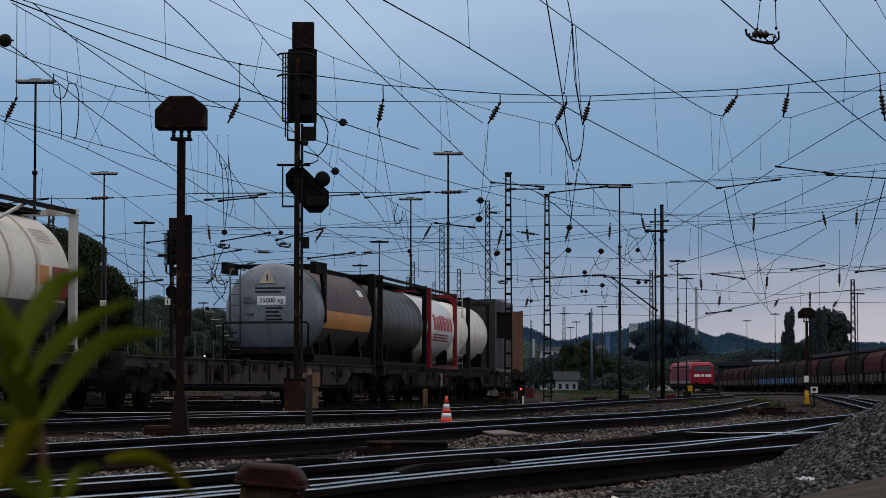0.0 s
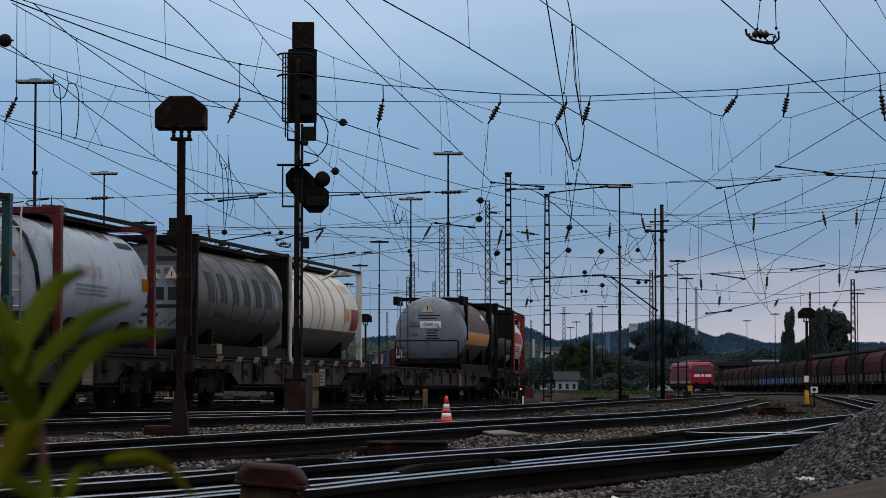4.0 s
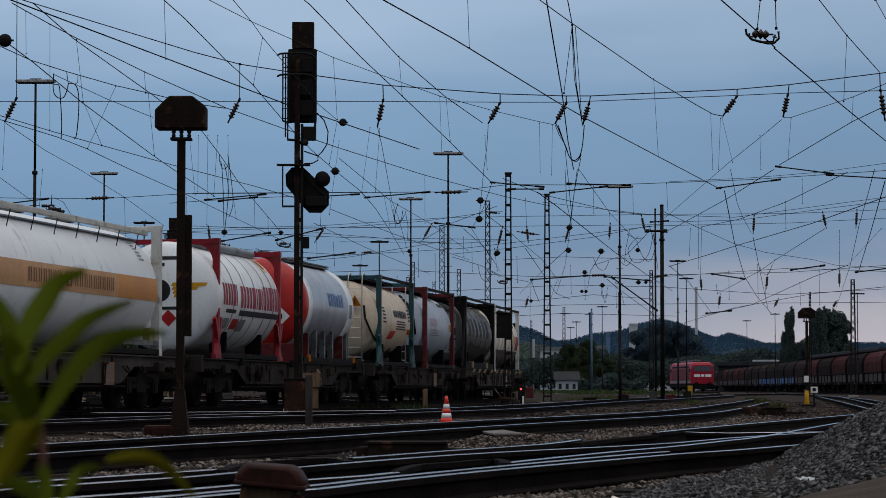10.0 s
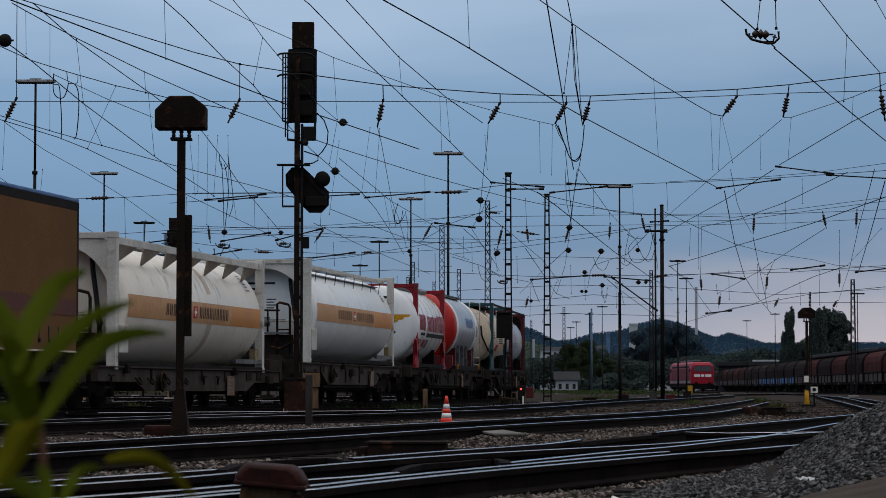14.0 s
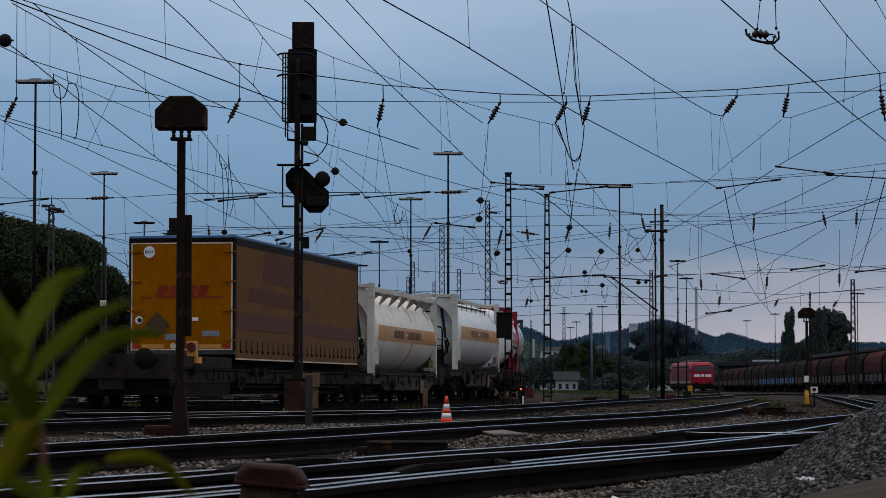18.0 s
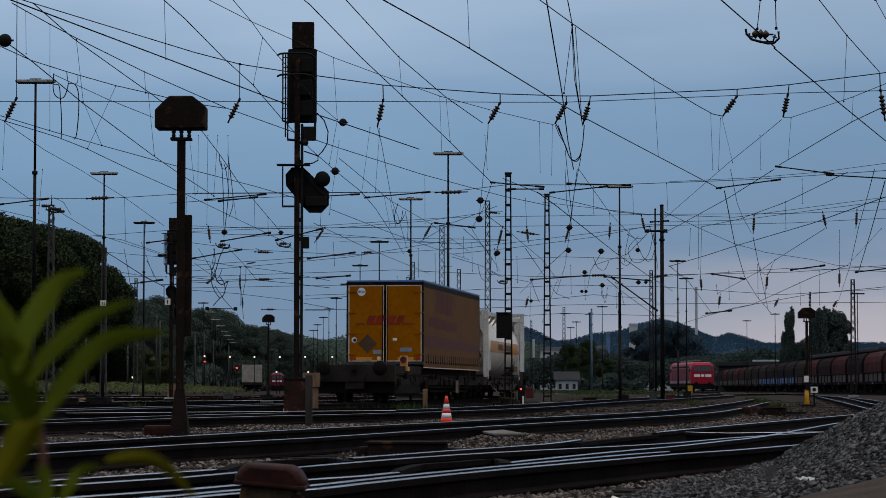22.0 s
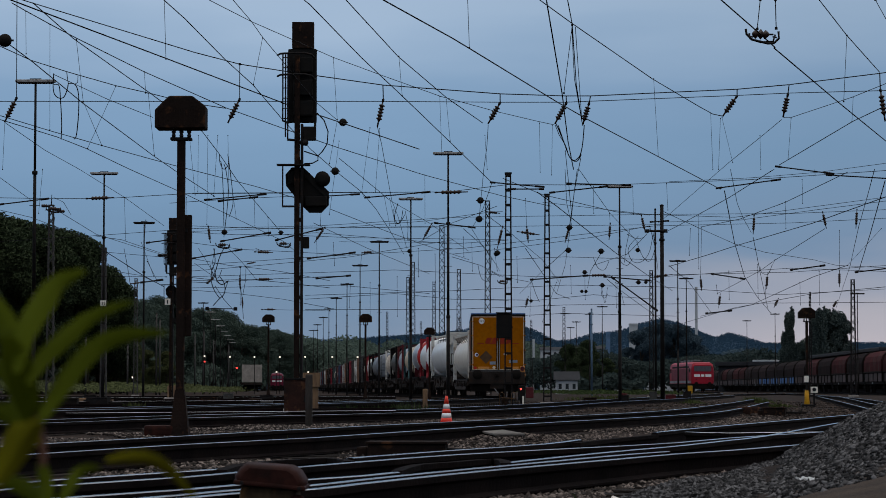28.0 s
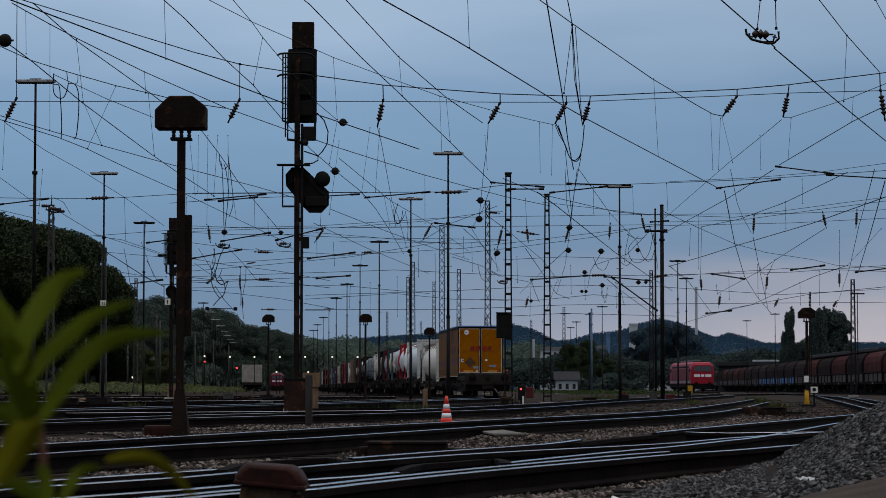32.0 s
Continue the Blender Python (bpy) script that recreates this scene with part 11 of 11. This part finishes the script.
# ---- ballast stones ----
def stone_shapes(count):
    shapes = []
    for k in range(count):
        bm = bmesh.new()
        rnd = random.Random(100 + k)
        tips = [bm.verts.new(Vector(c) * rnd.uniform(0.7, 1.3) + Vector((rnd.uniform(-0.3, 0.3), rnd.uniform(-0.3, 0.3), rnd.uniform(-0.3, 0.3)))) for c in ((1, 0, 0), (0, 1, 0), (-1, 0, 0), (0, -1, 0), (0, 0, 0.8), (0, 0, -0.8))]
        for a in range(4):
            bm.faces.new((tips[a], tips[(a + 1) % 4], tips[4]))
            bm.faces.new((tips[(a + 1) % 4], tips[a], tips[5]))
        bm.verts.index_update()
        bm.verts.ensure_lookup_table()
        shapes.append((np.array([v.co[:] for v in bm.verts]), np.array([[v.index for v in f.verts] for f in bm.faces])))
        bm.free()
    return shapes


STONES = stone_shapes(12)


def stone_field(name, spots, mat, label):
    """Many stones as one mesh; spots are rows of x, y, z, size."""
    rnd = np.random.RandomState(4)
    verts, faces, base = [], [], 0
    for x, y, z, s in spots:
        v, f = STONES[rnd.randint(12)]
        a = rnd.uniform(0, 6.28)
        tilt = rnd.uniform(-0.6, 0.6)
        c, sn, ct, st = math.cos(a), math.sin(a), math.cos(tilt), math.sin(tilt)
        rot = np.array(((c, -sn * ct, sn * st), (sn, c * ct, -c * st), (0, st, ct)))
        verts.append((v * np.array((1.0, rnd.uniform(0.6, 1.0), rnd.uniform(0.6, 1.0))) * s) @ rot.T + np.array((x, y, z)))
        faces.append(f + base)
        base += len(v)
    v, f = np.concatenate(verts), np.concatenate(faces)
    me = bpy.data.meshes.new(name)
    me.vertices.add(len(v))
    me.vertices.foreach_set("co", v.ravel())
    me.loops.add(len(f) * 3)
    me.loops.foreach_set("vertex_index", f.ravel())
    me.polygons.add(len(f))
    me.polygons.foreach_set("loop_start", np.arange(0, len(f) * 3, 3))
    me.update()
    me.validate()
    me.materials.append(mat)
    return tagged(part(name, me), label, "gravel", kind="stuff")


_rs = np.random.RandomState(9)


def in_bank(x, y):
    return x - 0.90 - (y - 14.3) * 0.25


_spots = []
while len(_spots) < 64000:
    _y = 11.6 + 13.0 * _rs.random_sample() ** 1.1
    _x = 0.1 + _rs.random_sample() * (0.10 + 0.185 * _y)
    _d = in_bank(_x, _y)
    if _d < 0 or (_y < 14.0 and _x > 1.3 and _rs.random_sample() > (_y - 12.7 - 0.5 * noise.noise((_x * 1.5, _y, 0.0))) / 1.2):
        continue
    _spots.append((_x, _y, ground_height(_x, _y) + 0.006, 0.011 + 0.022 * _rs.random_sample() ** 2.6))
stone_field("gravel_bank", _spots, M_GRAVEL, "bank of grey broken gravel beside the tracks")
_spots = []
while len(_spots) < 70000:
    _y = 9.0 + 48.0 * _rs.random_sample() ** 1.2
    _x = (-0.19 + 0.40 * _rs.random_sample()) * _y
    if _y < 25 and in_bank(_x, _y) > 0:
        continue
    if noise.noise((_x * 0.45, _y * 0.22, 2.0)) < -0.22:
        continue
    _spots.append((_x, _y, ground_height(_x, _y) + 0.010, 0.017 + 0.024 * _rs.random_sample() ** 2))
stone_field("ballast_stones", _spots, M_STONE, "brown broken ballast stones between the rails")
_spots = []
while len(_spots) < 26000:
    _y = 56.0 + 80.0 * _rs.random_sample() ** 1.15
    _x = (-0.17 + 0.36 * _rs.random_sample()) * _y
    if noise.noise((_x * 0.35, _y * 0.12, 5.0)) < -0.08:
        continue
    _spots.append((_x, _y, ground_height(_x, _y) + 0.010, 0.028 + 0.045 * _rs.random_sample() ** 2))
stone_field("ballast_stones", _spots, M_FARSTONE, "coarse brown ballast over the far tracks")
# coarse ballast and litter over the sidings before the wood
_spots = []
while len(_spots) < 15000:
    _y = 60.0 + 75.0 * _rs.random_sample() ** 1.1
    _x = (-0.185 + 0.15 * _rs.random_sample()) * _y
    if noise.noise((_x * 0.5, _y * 0.09, 9.0)) < -0.02:
        continue
    _spots.append((_x, _y, ground_height(_x, _y) + 0.010, 0.028 + 0.036 * _rs.random_sample() ** 2))
stone_field("ballast_stones", _spots, M_STONE, "coarse loose ballast over the sidings before the wood")
# ballast heaped round the concrete slab
_spots = []
for _ in range(2600):
    _a, _q = _rs.random_sample() * 6.2832, _rs.random_sample() ** 0.5
    _x, _y = 0.80 + 0.62 * _q * math.cos(_a), 32.8 + 2.6 * _q * math.sin(_a)
    _spots.append((_x, _y, ground_height(_x, _y) + 0.115 * (1 - _q ** 2) * _rs.random_sample() ** 0.3, 0.014 + 0.022 * _rs.random_sample()))
_spots = [q for q in _spots if not (-0.26 < q[0] - 0.72 < 0.25 and abs(q[1] - 33.0) < 1.6 and q[2] > -0.185)]
stone_field("ballast_heap", _spots, M_STONE, "low heap of ballast stones under a concrete slab")
# the bright single stones
for _x, _y, _s, _m in ((-1.55, 13.8, 0.05, M_CONCRETE), (0.95, 14.2, 0.035, M_WHITEPAINT), (0.35, 24.0, 0.05, M_WHITEPAINT), (1.75, 44.0, 0.06, M_WHITEPAINT), (6.4, 70.0, 0.09, M_WHITEPAINT), (0.0, 10.5, 0.05, M_CONCRETE)):
    _v, _f = STONES[int(_y) % 8]
    _me = raw_mesh("pale_stone", [tuple(c * _s) for c in _v], [tuple(int(i) for i in q) for q in _f], _m)
    _o = part("pale_stone", _me, None, None, m=pose(_x, _y, ground_height(_x, _y) + _s * 0.5))
    tagged(_o, "single pale stone on the ballast", "stone", "pale stones")


# ---- weeds between the tracks ----
def tuft(name, x, y, w, d, h, count, seed, mat, label):
    rnd = random.Random(seed)
    verts, faces = [], []
    for _ in range(count):
        px, py = rnd.gauss(0, w / 2), rnd.gauss(0, d / 2)
        z = ground_height(x + px, y + py) - 0.02
        hh = h * rnd.uniform(0.35, 1.0) * math.exp(-(px / w) ** 2)
        lean = (rnd.uniform(-0.5, 0.5) * hh, rnd.uniform(-0.5, 0.5) * hh)
        b = 0.012 + 0.02 * h
        a = rnd.uniform(0, 6.28)
        k = len(verts)
        verts += [(x + px - b * math.cos(a), y + py - b * math.sin(a), z), (x + px + b * math.cos(a), y + py + b * math.sin(a), z), (x + px + lean[0] * 0.4 + b * 0.8, y + py + lean[1] * 0.4, z + hh * 0.6), (x + px + lean[0], y + py + lean[1], z + hh)]
        faces += [(k, k + 1, k + 2), (k, k + 2, k + 3)]
    return tagged(part(name, raw_mesh(name, verts, faces, mat)), label, "weeds", kind="stuff")


tuft("weeds", 12.1, 92, 0.75, 1.6, 0.20, 420, 1, M_GRASS, "green weeds between the tracks")
tuft("weeds", 11.0, 112, 0.6, 2.0, 0.26, 300, 2, M_GRASS, "green weeds between the tracks")
tuft("weeds", 14.6, 118, 0.8, 3.0, 0.40, 360, 3, M_GRASS, "green weeds between the tracks")
tuft("weeds", -2.2, 70, 1.4, 2.0, 0.32, 160, 4, M_DARKWEED, "rough weeds beside the train's track")
tuft("weeds", -1.0, 74, 1.0, 2.0, 0.36, 160, 5, M_DARKWEED, "rough weeds beside the train's track")
tuft("weeds", 0.25, 33, 0.25, 0.6, 0.22, 60, 6, M_GRASS, "thin weeds between the rails")
tuft("weeds", -1.7, 27, 0.22, 0.8, 0.2, 70, 7, M_GRASS, "small weed beside the rails")
tuft("weeds", 0.68, 12.6, 0.1, 0.2, 0.14, 24, 8, M_GRASS, "dry thin weeds on the gravel")
tuft("weeds", 9.5, 150, 3.0, 8.0, 0.4, 500, 9, M_GRASS, "rough grass behind the masts")
tuft("weeds", 24.0, 300, 8.0, 16.0, 0.7, 900, 10, M_GRASS, "yellow-green grass before the far bushes")
tuft("weeds", -9.5, 78, 0.5, 1.0, 0.35, 120, 11, M_GRASS, "weeds at a siding")



# ---- what moves ----
def motions():
    times = [float(k) for k in range(33)]
    for ob, middle, pivot, offset in RIDERS:
        walk(ob, [(t, wagon_pose(t, middle, pivot) @ Matrix.Translation((0, offset, 0))) for t in times])
    # the wheels roll: one turn for each 2.89 m of track
    steps = [k / 10 for k in range(321)]
    for ws, y, radius in WHEELSETS:
        ws.rotation_mode = "QUATERNION"
        walk(ws, [(t, Matrix.Translation((0, y, 0.46)) @ Matrix.Rotation(-tail_at(t) / radius, 4, "X")) for t in steps])


motions()
